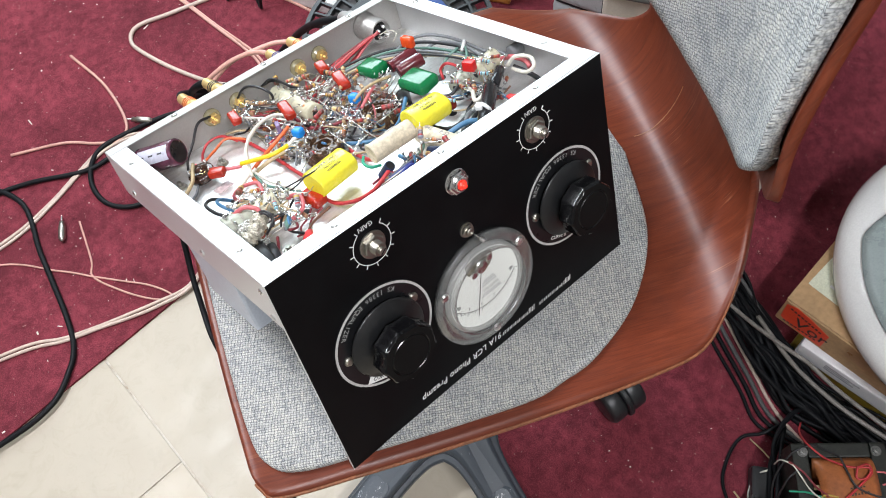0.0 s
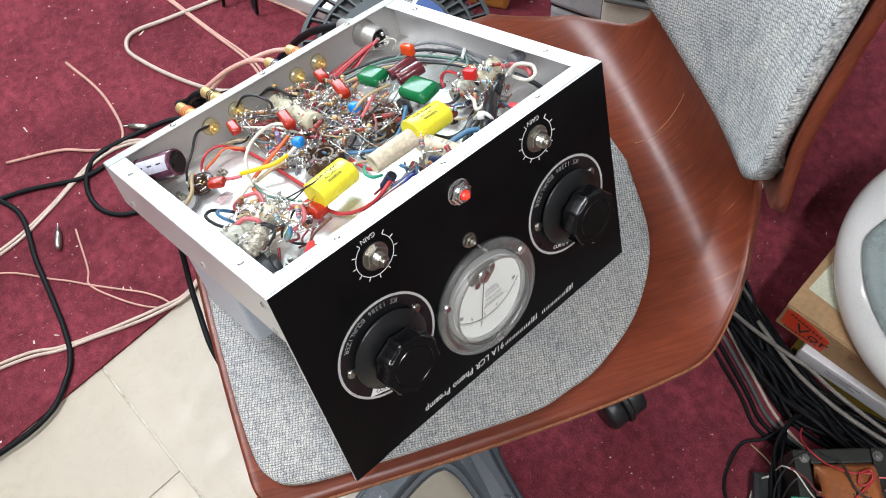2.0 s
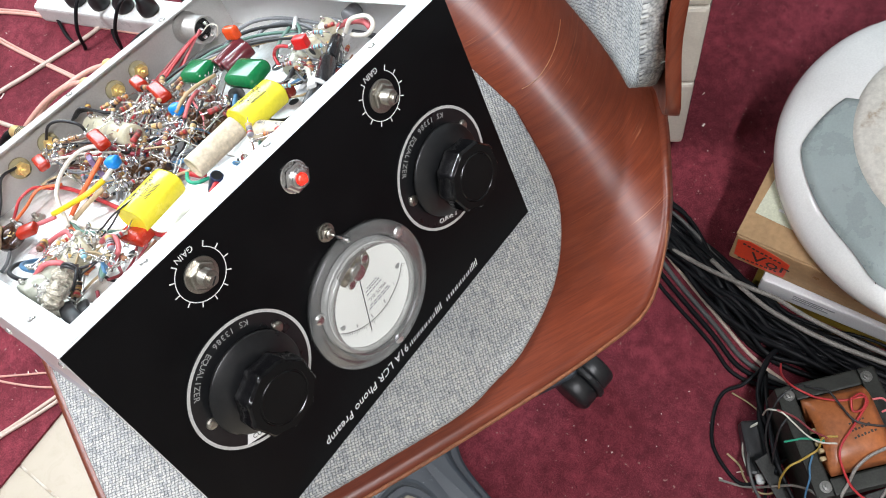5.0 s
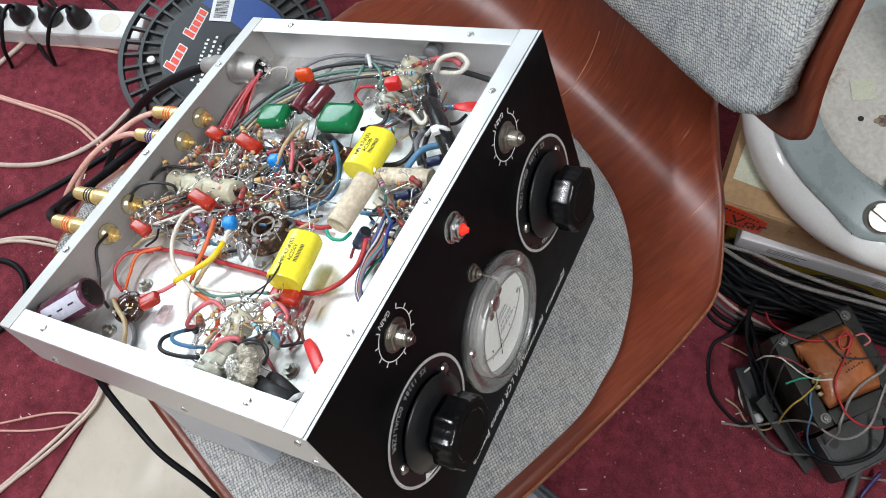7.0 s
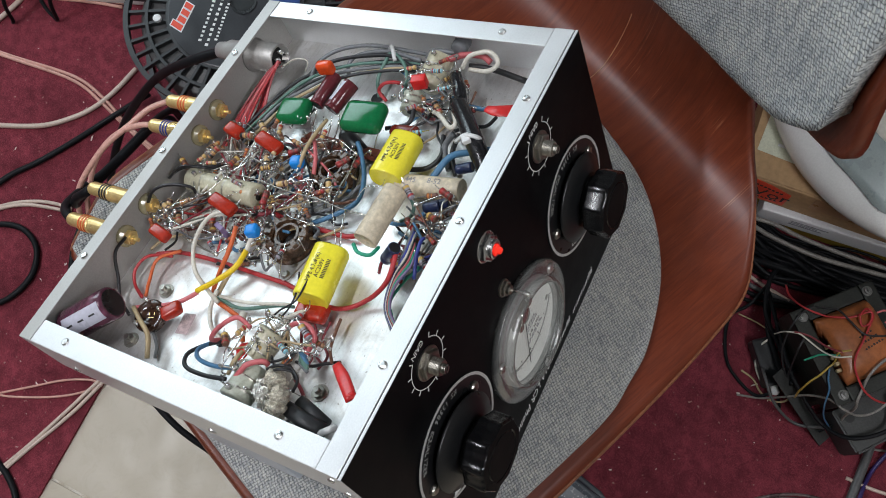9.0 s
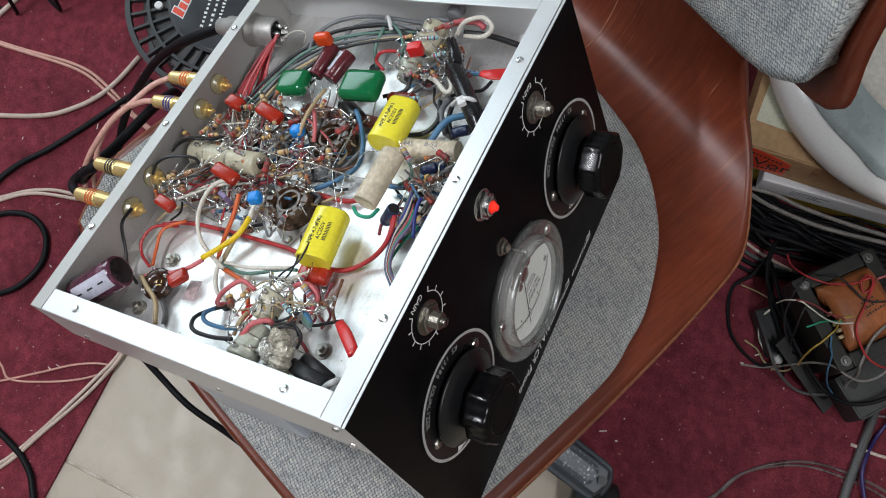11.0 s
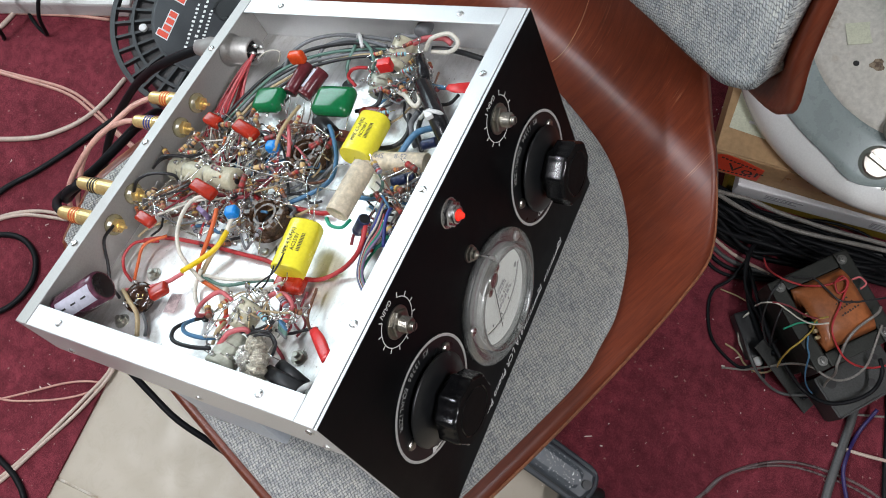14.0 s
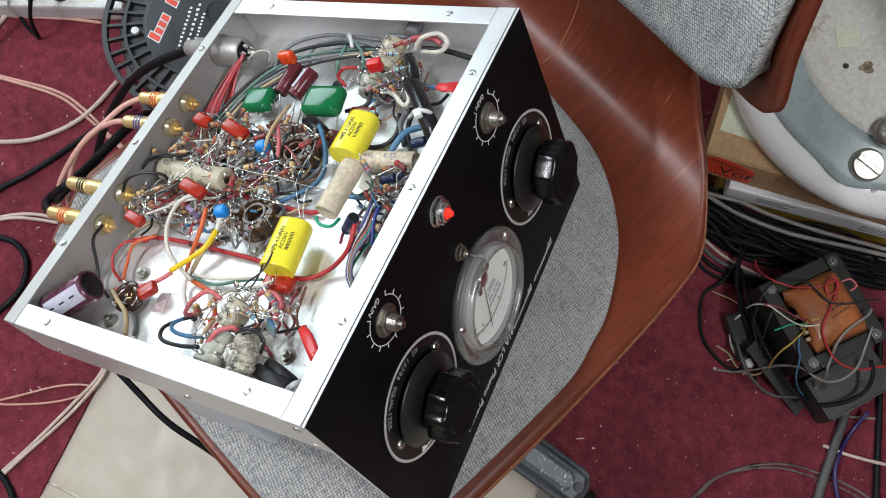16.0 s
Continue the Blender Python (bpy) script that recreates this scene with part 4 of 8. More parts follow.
def yellow_cap(c, d, length=0.0415, ra=0.0128, rb=0.0100, turn=0.0):
    c, d = Vector(c), Vector(d).normalized()
    m = along(c - d * length / 2, c + d * length / 2)
    up = m.to_3x3().inverted() @ Vector((0, 0, 1))
    m = m @ pose(0, 0, 0, 0, 0, math.degrees(math.atan2(up.y, up.x)) - 90 + turn)
    bm = bmesh.new()
    n = 28
    rings = []
    for k, z in ((0.9, 0.0006), (0.975, 0.0), (1.0, 0.0012), (1.0, length - 0.0012), (0.975, length), (0.9, length - 0.0006)):
        rings.append([bm.verts.new((math.copysign(abs(math.cos(2 * math.pi * i / n)) ** 0.72, math.cos(2 * math.pi * i / n)) * ra * k,
                                    math.copysign(abs(math.sin(2 * math.pi * i / n)) ** 0.72, math.sin(2 * math.pi * i / n)) * rb * k, z)) for i in range(n)])
    for a, b in zip(rings[:-1], rings[1:]):
        for i in range(n):
            bm.faces.new((a[i], a[(i + 1) % n], b[(i + 1) % n], b[i]))
    bm.faces.new(rings[0][::-1])
    bm.faces.new(rings[-1])
    bmesh.ops.transform(bm, matrix=m, verts=bm.verts)
    ob = part("film_capacitor", bm, YELLOW, amp, "yellow axial film capacitor with black print", smooth=False)
    for f in ob.data.polygons:
        f.use_smooth = len(f.vertices) == 4
    face = m @ pose(0, rb + 0.0001, 0, -90, 0, 0)
    for k, t_ in enumerate(("MPE 4.7uF(K)", "AC250V")):
        text_part("print", t_, 0.0042, INK, ob, face @ pose(0.0042 - 0.0046 * k, -length * 0.5, 0.0, 0, 0, -90))
    bm = bmesh.new()
    for k in range(12):
        box(bm, -0.0062, -0.0034, -length * 0.5 - 0.0078 + 0.0013 * k, -length * 0.5 - 0.0072 + 0.0013 * k, -0.0001, 0.0001, m=face)
    part("maker_bar", bm, INK, ob)
    return c - d * length / 2, c + d * length / 2


a, b = yellow_cap((0.1229, 0.1055, -0.0240), (0.985, 0.155, -0.02), turn=14)
lead([b, b + Vector((0.008, 0.002, 0)), (0.1762, 0.1281, -0.0220), (0.1909, 0.1296, -0.0200)])
lead([a, a + Vector((-0.006, -0.001, -0.002)), (0.09, 0.116, -0.035), (0.078, 0.118, -0.03)], material=NICKEL)
a, b = yellow_cap((0.2283, 0.1011, -0.0240), (0.99, 0.06, -0.05), length=0.0405, turn=10)
lead([b, b + Vector((0.006, 0.001, 0.002)), (0.2819, 0.1005, -0.0300), (0.3002, 0.0856, -0.0250)])
lead([a, a + Vector((-0.006, 0.0, 0)), (0.1997, 0.1131, -0.0250), (0.1892, 0.1193, -0.0300)])


def paper_tube(a, b, r):
    m = along(a, b)
    L = (Vector(b) - Vector(a)).length
    bm = bmesh.new()
    lathe(bm, [(r * 0.82, 0.0018), (r * 0.86, 0.0002), (r * 0.97, 0.0), (r, 0.001), (r, L - 0.001), (r * 0.97, L), (r * 0.86, L - 0.0002), (r * 0.82, L - 0.0018)], 26, m)
    ob = part("paper_capacitor", bm, PAPER, amp, "old waxed paper tube capacitor", smooth=True)
    return ob, m, L


pt, m, L = paper_tube((0.1518, 0.0804, -0.0140), (0.1952, 0.0779, -0.0120), 0.0088)
tube_up = m.to_3x3().inverted() @ Vector((0, 0, 1))
pt, m, L = paper_tube((0.2124, 0.0937, -0.0330), (0.2189, 0.0428, -0.0330), 0.0086)
tube_up = m.to_3x3().inverted() @ Vector((0, 0, 1))
face = m @ pose(0, 0, 0, 0, 0, math.degrees(math.atan2(tube_up.y, tube_up.x)) - 90 + 8) @ pose(0, 0.0087, 0, -90, 0, 0)
text_part("print", "8-52", 0.0060, INK_GREY, pt, face @ pose(0.001, -L * 0.62, 0, 0, 0, -90))
text_part("print", "445", 0.0060, INK_GREY, pt, face @ pose(0.001, -L * 0.25, 0, 0, 0, -90))
wire([(0.1506, 0.0926, -0.0200), (0.1460, 0.0868, -0.0220), (0.1465, 0.0767, -0.0220), (0.1554, 0.0756, -0.0250)], "teal", 0.0014)


def dipped_block(c, size, material, name, label, rz=0.0, tilt=(0, 0), bev=0.35):
    bm = bmesh.new()
    sx, sy, sz = size
    box(bm, -sx / 2, sx / 2, -sy / 2, sy / 2, -sz / 2, sz / 2)
    bmesh.ops.bevel(bm, geom=list(bm.edges), offset=min(size) * bev, segments=4, affect="EDGES", profile=0.5)
    bmesh.ops.transform(bm, matrix=pose(*c, tilt[0], tilt[1], rz), verts=bm.verts)
    return part(name, bm, material, amp, label, smooth=True)


GREEN_LABEL = "glossy dark green dipped capacitor"
dipped_block((0.2553, 0.2199, -0.0260), (0.0240, 0.0290, 0.0125), GREEN, "green_capacitor", GREEN_LABEL, 8, (0, -6), 0.46)
dipped_block((0.2588, 0.1484, -0.0220), (0.0270, 0.0370, 0.0130), GREEN, "green_capacitor", GREEN_LABEL, 4, (0, -8), 0.46)
for q, s in (((0.2514, 0.2019, -0.0300), -1), ((0.2542, 0.1737, -0.0300), -1), ((0.2535, 0.1351, -0.0300), 1), ((0.2455, 0.2339, -0.0300), 1)):
    v = Vector(q)
    lead([v + Vector((0.004, 0, 0.006)), v, v + Vector((-0.006, 0.002 * s, -0.006)), v + Vector((-0.014, 0.001 * s, -0.010))], 0.0005)


def facing(a, b, way):
    """The turn about a part's axis that points towards way."""
    w = along(a, b).to_3x3().inverted() @ Vector(way)
    return math.degrees(math.atan2(w.y, w.x))


def can_cap(a, b, r, material, name, label, stripe_turn=0.0, stripe=True, end=BAKELITE_DULL):
    m = along(a, b)
    L = (Vector(b) - Vector(a)).length
    bm = bmesh.new()
    lathe(bm, [(r * 0.82, 0.0), (r * 0.95, 0.0002), (r, 0.0012), (r, 0.0032), (r * 0.93, 0.0042), (r, 0.0052), (r, L - 0.0012), (r * 0.95, L - 0.0002), (r * 0.82, L)], 26, m, cap0=False, cap1=False)
    ob = part(name, bm, material, amp, label, smooth=True)
    bm = bmesh.new()
    lathe(bm, [(r * 0.84, 0.0004), (r * 0.84, L - 0.0003)], 26, m)
    part("end_disc", bm, end, ob)
    if stripe:
        bm = bmesh.new()
        annulus(bm, r, r + 0.00015, 0.006, stripe_turn - 33, stripe_turn + 33, 10, L - 0.009, m)
        part("stripe", bm, STRIPE, ob, "grey polarity stripe")
        bm = bmesh.new()
        for k in range(3):
            annulus(bm, r + 0.0002, r + 0.0003, 0.009 + k * (L - 0.012) / 3, stripe_turn - 3, stripe_turn + 3, 3, (L - 0.012) / 6, m)
        part("minus_mark", bm, INK, ob)
    return m, L


can_cap((0.2650, 0.2029, -0.0260), (0.2957, 0.1995, -0.0220), 0.0062, MAROON, "electrolytic_capacitor", "maroon electrolytic capacitor with grey stripe", 170, stripe=False)
can_cap((0.2615, 0.1843, -0.0240), (0.2880, 0.1769, -0.0200), 0.0068, MAROON, "electrolytic_capacitor", "maroon electrolytic capacitor with grey stripe", 60)
can_cap((0.0240, 0.2853, -0.0220), (0.0502, 0.2494, -0.0120), 0.0128, PURPLE_CAN, "electrolytic_capacitor", "large shiny purple electrolytic capacitor beside the side wall",
        facing((0.0240, 0.2853, -0.0220), (0.0502, 0.2494, -0.0120), (-0.45, -0.55, 0.62)))
can_cap((0.2514, 0.1706, -0.0400), (0.2361, 0.1454, -0.0360), 0.0070, BAKELITE_DULL, "electrolytic_capacitor", "small black electrolytic capacitor", 60, stripe=False)
for q in ((0.2607, 0.1976, -0.0220), (0.2557, 0.1895, -0.0260), (0.2526, 0.1758, -0.0200), (0.2538, 0.1705, -0.0220)):
    v = Vector(q)
    lead([v, v + Vector((-0.006, -0.001, -0.004)), v + Vector((-0.013, 0.003, -0.012))], 0.0006)
NAVY = surf("navy_sleeve", (0.012, 0.022, 0.07), 0.3, var=0.4, fine=500)
OL = "orange-red dipped film capacitor"
dipped_block((0.2936, 0.2036, -0.0120), (0.0085, 0.0150, 0.0120), surf("bright_orange_dip", (0.70, 0.07, 0.012), 0.22, var=0.1), "dipped_capacitor", "orange dipped film capacitor", 10)
dipped_block((0.2178, 0.2519, -0.0140), (0.0110, 0.0170, 0.0075), ORANGE_DIP, "dipped_capacitor", OL, -12, (12, 0))
dipped_block((0.2129, 0.2105, -0.0140), (0.0115, 0.0250, 0.0080), ORANGE_DIP, "dipped_capacitor", OL, -14, (12, 0))
dipped_block((0.1501, 0.2133, -0.0130), (0.0110, 0.0250, 0.0080), ORANGE_DIP, "dipped_capacitor", OL, -12, (10, 0))
dipped_block((0.1135, 0.2534, -0.0140), (0.0095, 0.0190, 0.0070), ORANGE_DIP, "dipped_capacitor", OL, -12, (8, 0))
dipped_block((0.0993, 0.1054, -0.0360), (0.0150, 0.0250, 0.0100), ORANGE_DIP, "dipped_capacitor", OL, 8)
dipped_block((0.2611, 0.1166, -0.0360), (0.0100, 0.0250, 0.0110), surf("maroon_dip", (0.16, 0.02, 0.012), 0.25, var=0.1), "dipped_capacitor", "maroon dipped film capacitor", 5)
dipped_block((0.0649, 0.2155, -0.0320), (0.0110, 0.0160, 0.0080), ORANGE_DIP, "dipped_capacitor", OL, 48)
dipped_block((0.2946, 0.1124, -0.0140), (0.0075, 0.0115, 0.0095), RED_DIP, "block_capacitor", "bright red block capacitor", 20, bev=0.08)
dipped_block((0.1381, 0.1776, -0.0180), (0.0095, 0.0105, 0.0090), BLUE_DIP, "dipped_capacitor", "bright blue dipped capacitor", 25, bev=0.3)
dipped_block((0.2048, 0.1800, -0.0200), (0.0095, 0.0105, 0.0090), BLUE_DIP, "dipped_capacitor", "bright blue dipped capacitor", 15, bev=0.3)
dipped_block((0.1340, 0.2086, -0.0260), (0.0040, 0.0100, 0.0190), WIRE["violet"], "dipped_capacitor", "small grey-violet capacitor", -20, bev=0.2)
can_cap((0.1511, 0.0702, -0.0320), (0.1548, 0.0588, -0.0180), 0.0046, NAVY, "electrolytic_capacitor", "small dark blue electrolytic capacitor", 60, stripe=False)
for q in ((0.1964, 0.0616, -0.0300), (0.2000, 0.0558, -0.0300), (0.2365, 0.0568, -0.0350)):
    v = Vector(q)
    can_cap(v, v + Vector((0.004, -0.012, 0.002)), 0.0040, NAVY, "electrolytic_capacitor", "small navy-blue electrolytic capacitor", 60, stripe=False)


def valve_socket(c, r):
    s = new("valve_socket")
    s.parent = amp
    s["label"] = "brown bakelite valve socket with soldered lugs"
    x, y, z = c
    bm = bmesh.new()
    prism(bm, [(x + 1.55 * r * math.cos(radians(20)) + 0.22 * r * math.cos(radians(a)), y + 1.55 * r * math.sin(radians(20)) + 0.22 * r * math.sin(radians(a))) for a in range(-50, 100, 30)]
          + [(x + r * 1.12 * math.cos(radians(a)), y + r * 1.12 * math.sin(radians(a))) for a in range(75, 150, 15)]
          + [(x - 1.55 * r * math.cos(radians(20)) - 0.22 * r * math.cos(radians(a)), y - 1.55 * r * math.sin(radians(20)) - 0.22 * r * math.sin(radians(a))) for a in range(-50, 100, 30)]
          + [(x + r * 1.12 * math.cos(radians(a)), y + r * 1.12 * math.sin(radians(a))) for a in range(255, 330, 15)], ZP, ZP + 0.0015)
    part("saddle", bm, ALU_DULL_SHADED, s, "metal saddle plate")
    for sg in (1, -1):
        bm = bmesh.new()
        screw_head(bm, pose(x + sg * 1.5 * r * math.cos(radians(20)), y + sg * 1.5 * r * math.sin(radians(20)), ZP + 0.0015), 0.0034, 0.0022)
        part("screw", bm, NICKEL, s)
    bm = bmesh.new()
    lathe(bm, [(r * 1.06, ZP + 0.0015), (r * 1.06, ZP + 0.004), (r * 0.99, ZP + 0.005), (r * 0.96, ZP + 0.013), (r * 0.90, ZP + 0.0145), (r * 0.70, ZP + 0.0145), (r * 0.66, ZP + 0.0110), (r * 0.58, ZP + 0.0110), (r * 0.55, ZP + 0.0140), (r * 0.44, ZP + 0.0140), (r * 0.40, ZP + 0.003)], 36, pose(x, y, 0), cap1=True)
    body = part("body", bm, BROWN, s, "worn brown bakelite body")
    for k in range(8):
        bm = bmesh.new()
        box(bm, r * 0.62, r * 0.97, -0.0022, 0.0022, ZP + 0.0136, ZP + 0.0152 + 0.0012 * (k % 3), 0.0005, m=pose(x, y, 0, 0, 0, 45 * k + 12 + 5 * (k % 2)))
        part("rib", bm, BROWN, body)
    bm = bmesh.new()
    lathe(bm, [(r * 0.40, ZP + 0.0036), (r * 0.30, ZP + 0.0044)], 20, pose(x, y, 0))
    part("key_hole", bm, INK, body, "dark centre hole")
    for k in range(8):
        a = radians(45 * k + 34)
        bm = bmesh.new()
        p = Vector((x + r * 0.72 * math.cos(a), y + r * 0.72 * math.sin(a), ZP + 0.012))
        o = Vector((math.cos(a), math.sin(a), 0.0))
        lathe(bm, [(0.0009, 0), (0.0009, 0.0030), (0.0013, 0.0042), (0.0014, 0.0055), (0.0008, 0.0064)], 8, along(p, p + o * 0.004 + Vector((0, 0, 0.006))))
        part("lug", bm, SOLDER, s, smooth=True)
        q = p + o * 0.005 + Vector((0, 0, 0.006))
        f = q + o * rng.uniform(0.006, 0.016) + Vector((rng.uniform(-0.006, 0.006), rng.uniform(-0.006, 0.006), rng.uniform(-0.01, 0.004)))
        lead([q, (q + f) / 2 + Vector((0, 0, rng.uniform(0, 0.004))), f], 0.0005)


SOCKETS = ((0.1490, 0.1598, -0.0340), (0.2124, 0.1580, -0.0340))
valve_socket(SOCKETS[0], 0.0185)
valve_socket(SOCKETS[1], 0.0180)


# ---------------------------------------------------------------- sockets on the rear wall
def rca_jack(x, z, ring, plug_ring, plug_out=0.036):
    j = new("phono_jack")
    j.parent = amp
    j["label"] = "gold phono jack with an amber insulating washer and plugged lead"
    m = pose(x, D - 0.0016, z, 90, 0, 0)
    bm = bmesh.new()
    lathe(bm, [(0.0090, 0), (0.0090, 0.0022), (0.0084, 0.0032), (0.0070, 0.0036), (0.0062, 0.0050), (0.0052, 0.0052)], 30, m)
    part("washer", bm, PTFE, j, "amber plastic washer", smooth=True)
    bm = bmesh.new()
    lathe(bm, [(0.0064, 0.0046), (0.0064, 0.0082), (0.0054, 0.0090)], 6, m)
    lathe(bm, [(0.0036, 0.0074), (0.0036, 0.0105), (0.0032, 0.011)], 16, m)
    lathe(bm, [(0.0016, 0.009), (0.0016, 0.016)], 10, m)
    part("inner_nut", bm, GOLD, j)
    mo = pose(x, D, z, -90, 0, 0)
    bm = bmesh.new()
    lathe(bm, [(0.0080, 0), (0.0080, 0.003), (0.0056, 0.0035), (0.0056, 0.026)], 24, mo)
    part("outer_sleeve", bm, GOLD, j)
    e = plug_out
    bm = bmesh.new()
    lathe(bm, [(0.0062, 0.018), (0.0070, 0.0195), (0.0070, e - 0.030), (0.0064, e - 0.0295), (0.0064, e - 0.028), (0.0070, e - 0.0275), (0.0070, e - 0.016), (0.0060, e - 0.0145), (0.0060, e - 0.003), (0.0054, e - 0.001), (0.0040, e)], 24, mo)
    plug = part("plug", bm, GOLD, j, "gold phono plug", smooth=False)
    for k in range(3):
        bm = bmesh.new()
        lathe(bm, [(0.0072, e - 0.0262 + 0.0034 * k), (0.0072, e - 0.0244 + 0.0034 * k)], 24, mo)
        part("colour_ring", bm, ring, plug)
    bm = bmesh.new()
    lathe(bm, [(0.0066, 0.0135), (0.0066, 0.0175)], 24, mo)
    part("insulator", bm, plug_ring, plug)
    return Vector((x, D + plug_out, z))


P1 = rca_jack(0.2400, -0.0222, WIRE["orange"], PAPER, 0.057)
P2 = rca_jack(0.2120, -0.0230, WIRE["royal"], PAPER, 0.057)
P3 = rca_jack(0.1375, -0.0215, WIRE["black"], PAPER, 0.068)
P4 = rca_jack(0.1062, -0.0228, WIRE["orange"], PAPER, 0.067)

xlr = new("power_connector")
xlr.parent = amp
xlr["label"] = "round metal power connector through the rear wall"
bm = bmesh.new()
m = pose(0.3035, D - 0.0016, -0.0205, 90, 0, 0)
lathe(bm, [(0.0150, 0), (0.0150, 0.002), (0.0128, 0.0024), (0.0128, 0.030), (0.0118, 0.031), (0.0108, 0.031), (0.0106, 0.020)], 36, m)
part("sleeve", bm, surf("grey_zinc_sleeve", (0.42, 0.41, 0.39), 0.4, 0.6, var=0.1), xlr, smooth=True)
bm = bmesh.new()
lathe(bm, [(0.0106, 0.0195), (0.0106, 0.023)], 28, m)
part("insert", bm, BAKELITE_DULL, xlr)
for k in range(5):
    bm = bmesh.new()
    lathe(bm, [(0.0012, 0.023), (0.0014, 0.031), (0.0022, 0.034), (0.001, 0.036)], 10, m @ pose(0.006 * math.cos(k * 1.26), 0.006 * math.sin(k * 1.26), 0))
    part("pin", bm, SOLDER, xlr, smooth=True)
bm = bmesh.new()
mo = pose(0.3035, D, -0.0205, -90, 0, 0)
lathe(bm, [(0.0125, 0), (0.0125, 0.006), (0.0105, 0.007), (0.0105, 0.026), (0.0085, 0.030), (0.0075, 0.040)], 32, mo)
part("plug_shell", bm, ALU_DULL_SHADED, xlr, "dull metal plug", smooth=True)

# ---------------------------------------------------------------- ceramic tag posts
def ceramic_post(a, b, r, material=CERAMIC, lugs=6, label="stained ceramic tag post with soldered lugs"):
    m = along(a, b)
    L = (Vector(b) - Vector(a)).length
    bm = bmesh.new()
    lathe(bm, [(r * 0.45, 0.0), (r * 0.9, 0.0), (r, 0.001), (r * 0.93, L * 0.3), (r * 0.93, L * 0.7), (r, L - 0.001), (r * 0.9, L), (r * 0.45, L)], 24, m)
    ob = part("ceramic_post", bm, material, amp, label, smooth=True)
    bm = bmesh.new()
    lathe(bm, [(r * 0.34, -0.0002), (r * 0.34, L + 0.0002)], 16, m)
    part("bore", bm, INK, ob, "dark bore")
    for z_ in (0.24, 0.58):
        bm = bmesh.new()
        lathe(bm, [(r * 0.955, L * z_), (r * 0.965, L * z_ + 0.0006), (r * 0.955, L * z_ + 0.0012)], 20, m, False, False)
        part("wire_band", bm, NICKEL, ob)
    for k in range(lugs):
        bm = bmesh.new()
        mm = m @ pose(0, 0, L * (0.15 + 0.7 * (k // 2) / max(1, (lugs - 1) // 2)), 0, 0, 180 * (k % 2) + 90) @ pose(r * 0.95, 0, 0, 0, 90, 0)
        lathe(bm, [(0.0017, 0), (0.0015, 0.0012), (0.0021, 0.0026), (0.0012, 0.004)], 8, mm)
        part("lug", bm, SOLDER, ob, smooth=True)
    return ob


ceramic_post((0.1711, 0.2729, -0.0260), (0.1690, 0.1958, -0.0220), 0.0098)
ceramic_post((0.0533, 0.1206, -0.0280), (0.0735, 0.1150, -0.0240), 0.0105, CERAMIC, 6)
ceramic_post((0.0204, 0.1106, -0.0200), (0.0460, 0.1096, -0.0220), 0.0115, CERAMIC_GREEN, 4, "greenish ceramic tag post")
ceramic_post((0.2786, 0.1194, -0.0320), (0.2950, 0.1232, -0.0300), 0.0090, CERAMIC_GREEN, 4, "greenish ceramic tag post")
ceramic_post((0.3015, 0.1153, -0.0280), (0.3297, 0.1137, -0.0240), 0.0110, CERAMIC, 6)
text_part("print", "F", 0.0062, INK, amp, pose(*(0.0588, 0.1137, -0.0155), 0, 0, -65))
text_part("print", "E", 0.0062, INK, amp, pose(*(0.0585, 0.1046, -0.0150), 0, 0, -65))
# foil-wrapped braid and black sleeves
def crumpled(name, pts, r, material, label, rough=0.3, n=18, per=9):
    """A tube of crumpled foil or braid with an uneven skin."""
    P = catmull(pts, per)
    rs = [r * (0.82 + 0.36 * noise.noise(Vector((i * 0.55, r * 90, 1.3)))) * min(1.0, 0.6 + i * 0.12, 0.6 + (len(P) - 1 - i) * 0.12) for i in range(len(P))]
    bm = bmesh.new()
    sweep(bm, P, rs, n)
    bm.normal_update()
    for v in bm.verts:
        k = noise.noise(v.co * 420) + 0.5 * noise.noise(v.co * 1100)
        v.co += v.normal * r * rough * k
    return part(name, bm, material, amp, label)


crumpled("braided_screen", [(0.0443, 0.0897, -0.0120), (0.0396, 0.0806, -0.0100), (0.0328, 0.0741, -0.0100), (0.0254, 0.0745, -0.0140), (0.0204, 0.0787, -0.0220)], 0.0072, FOAM, "crumpled foil braid round a cable", 0.16, 22, 12)
crumpled("foil_wrap", [(0.0372, 0.0978, -0.0170), (0.0299, 0.0872, -0.0130), (0.0238, 0.0838, -0.0180)], 0.0058, surf("silver_foil", (0.74, 0.73, 0.68), 0.28, 0.75, var=0.3, fine=500, coarse=200, relief=0.0025), "crumpled silver foil", 0.75)
cable("cable_sleeve", [(0.2862, 0.0763, -0.0220), (0.2644, 0.0556, -0.0180), (0.2444, 0.0374, -0.0180), (0.2268, 0.0217, -0.0300)], 0.0070, GLOSS_SLEEVE, amp, "black rubber cable sleeve", n=12)
cable("cable_sleeve", [(0.3122, 0.0918, -0.0220), (0.2961, 0.0792, -0.0200), (0.2842, 0.0738, -0.0260)], 0.0050, GLOSS_SLEEVE, amp, "black rubber cable sleeve", n=12)
cable("cable_tie", [(0.2488, 0.0582, -0.0180), (0.2483, 0.0466, -0.0080), (0.2500, 0.0383, -0.0100), (0.2547, 0.0395, -0.0220)], 0.0017, PLASTIC_WHITE, amp, "white cable tie", n=6)
cable("cable_tie", [(0.0227, 0.0488, -0.0300), (0.0244, 0.0316, -0.0120), (0.0286, 0.0285, -0.0140)], 0.0022, PLASTIC_WHITE, amp, "white cable tie", n=6)
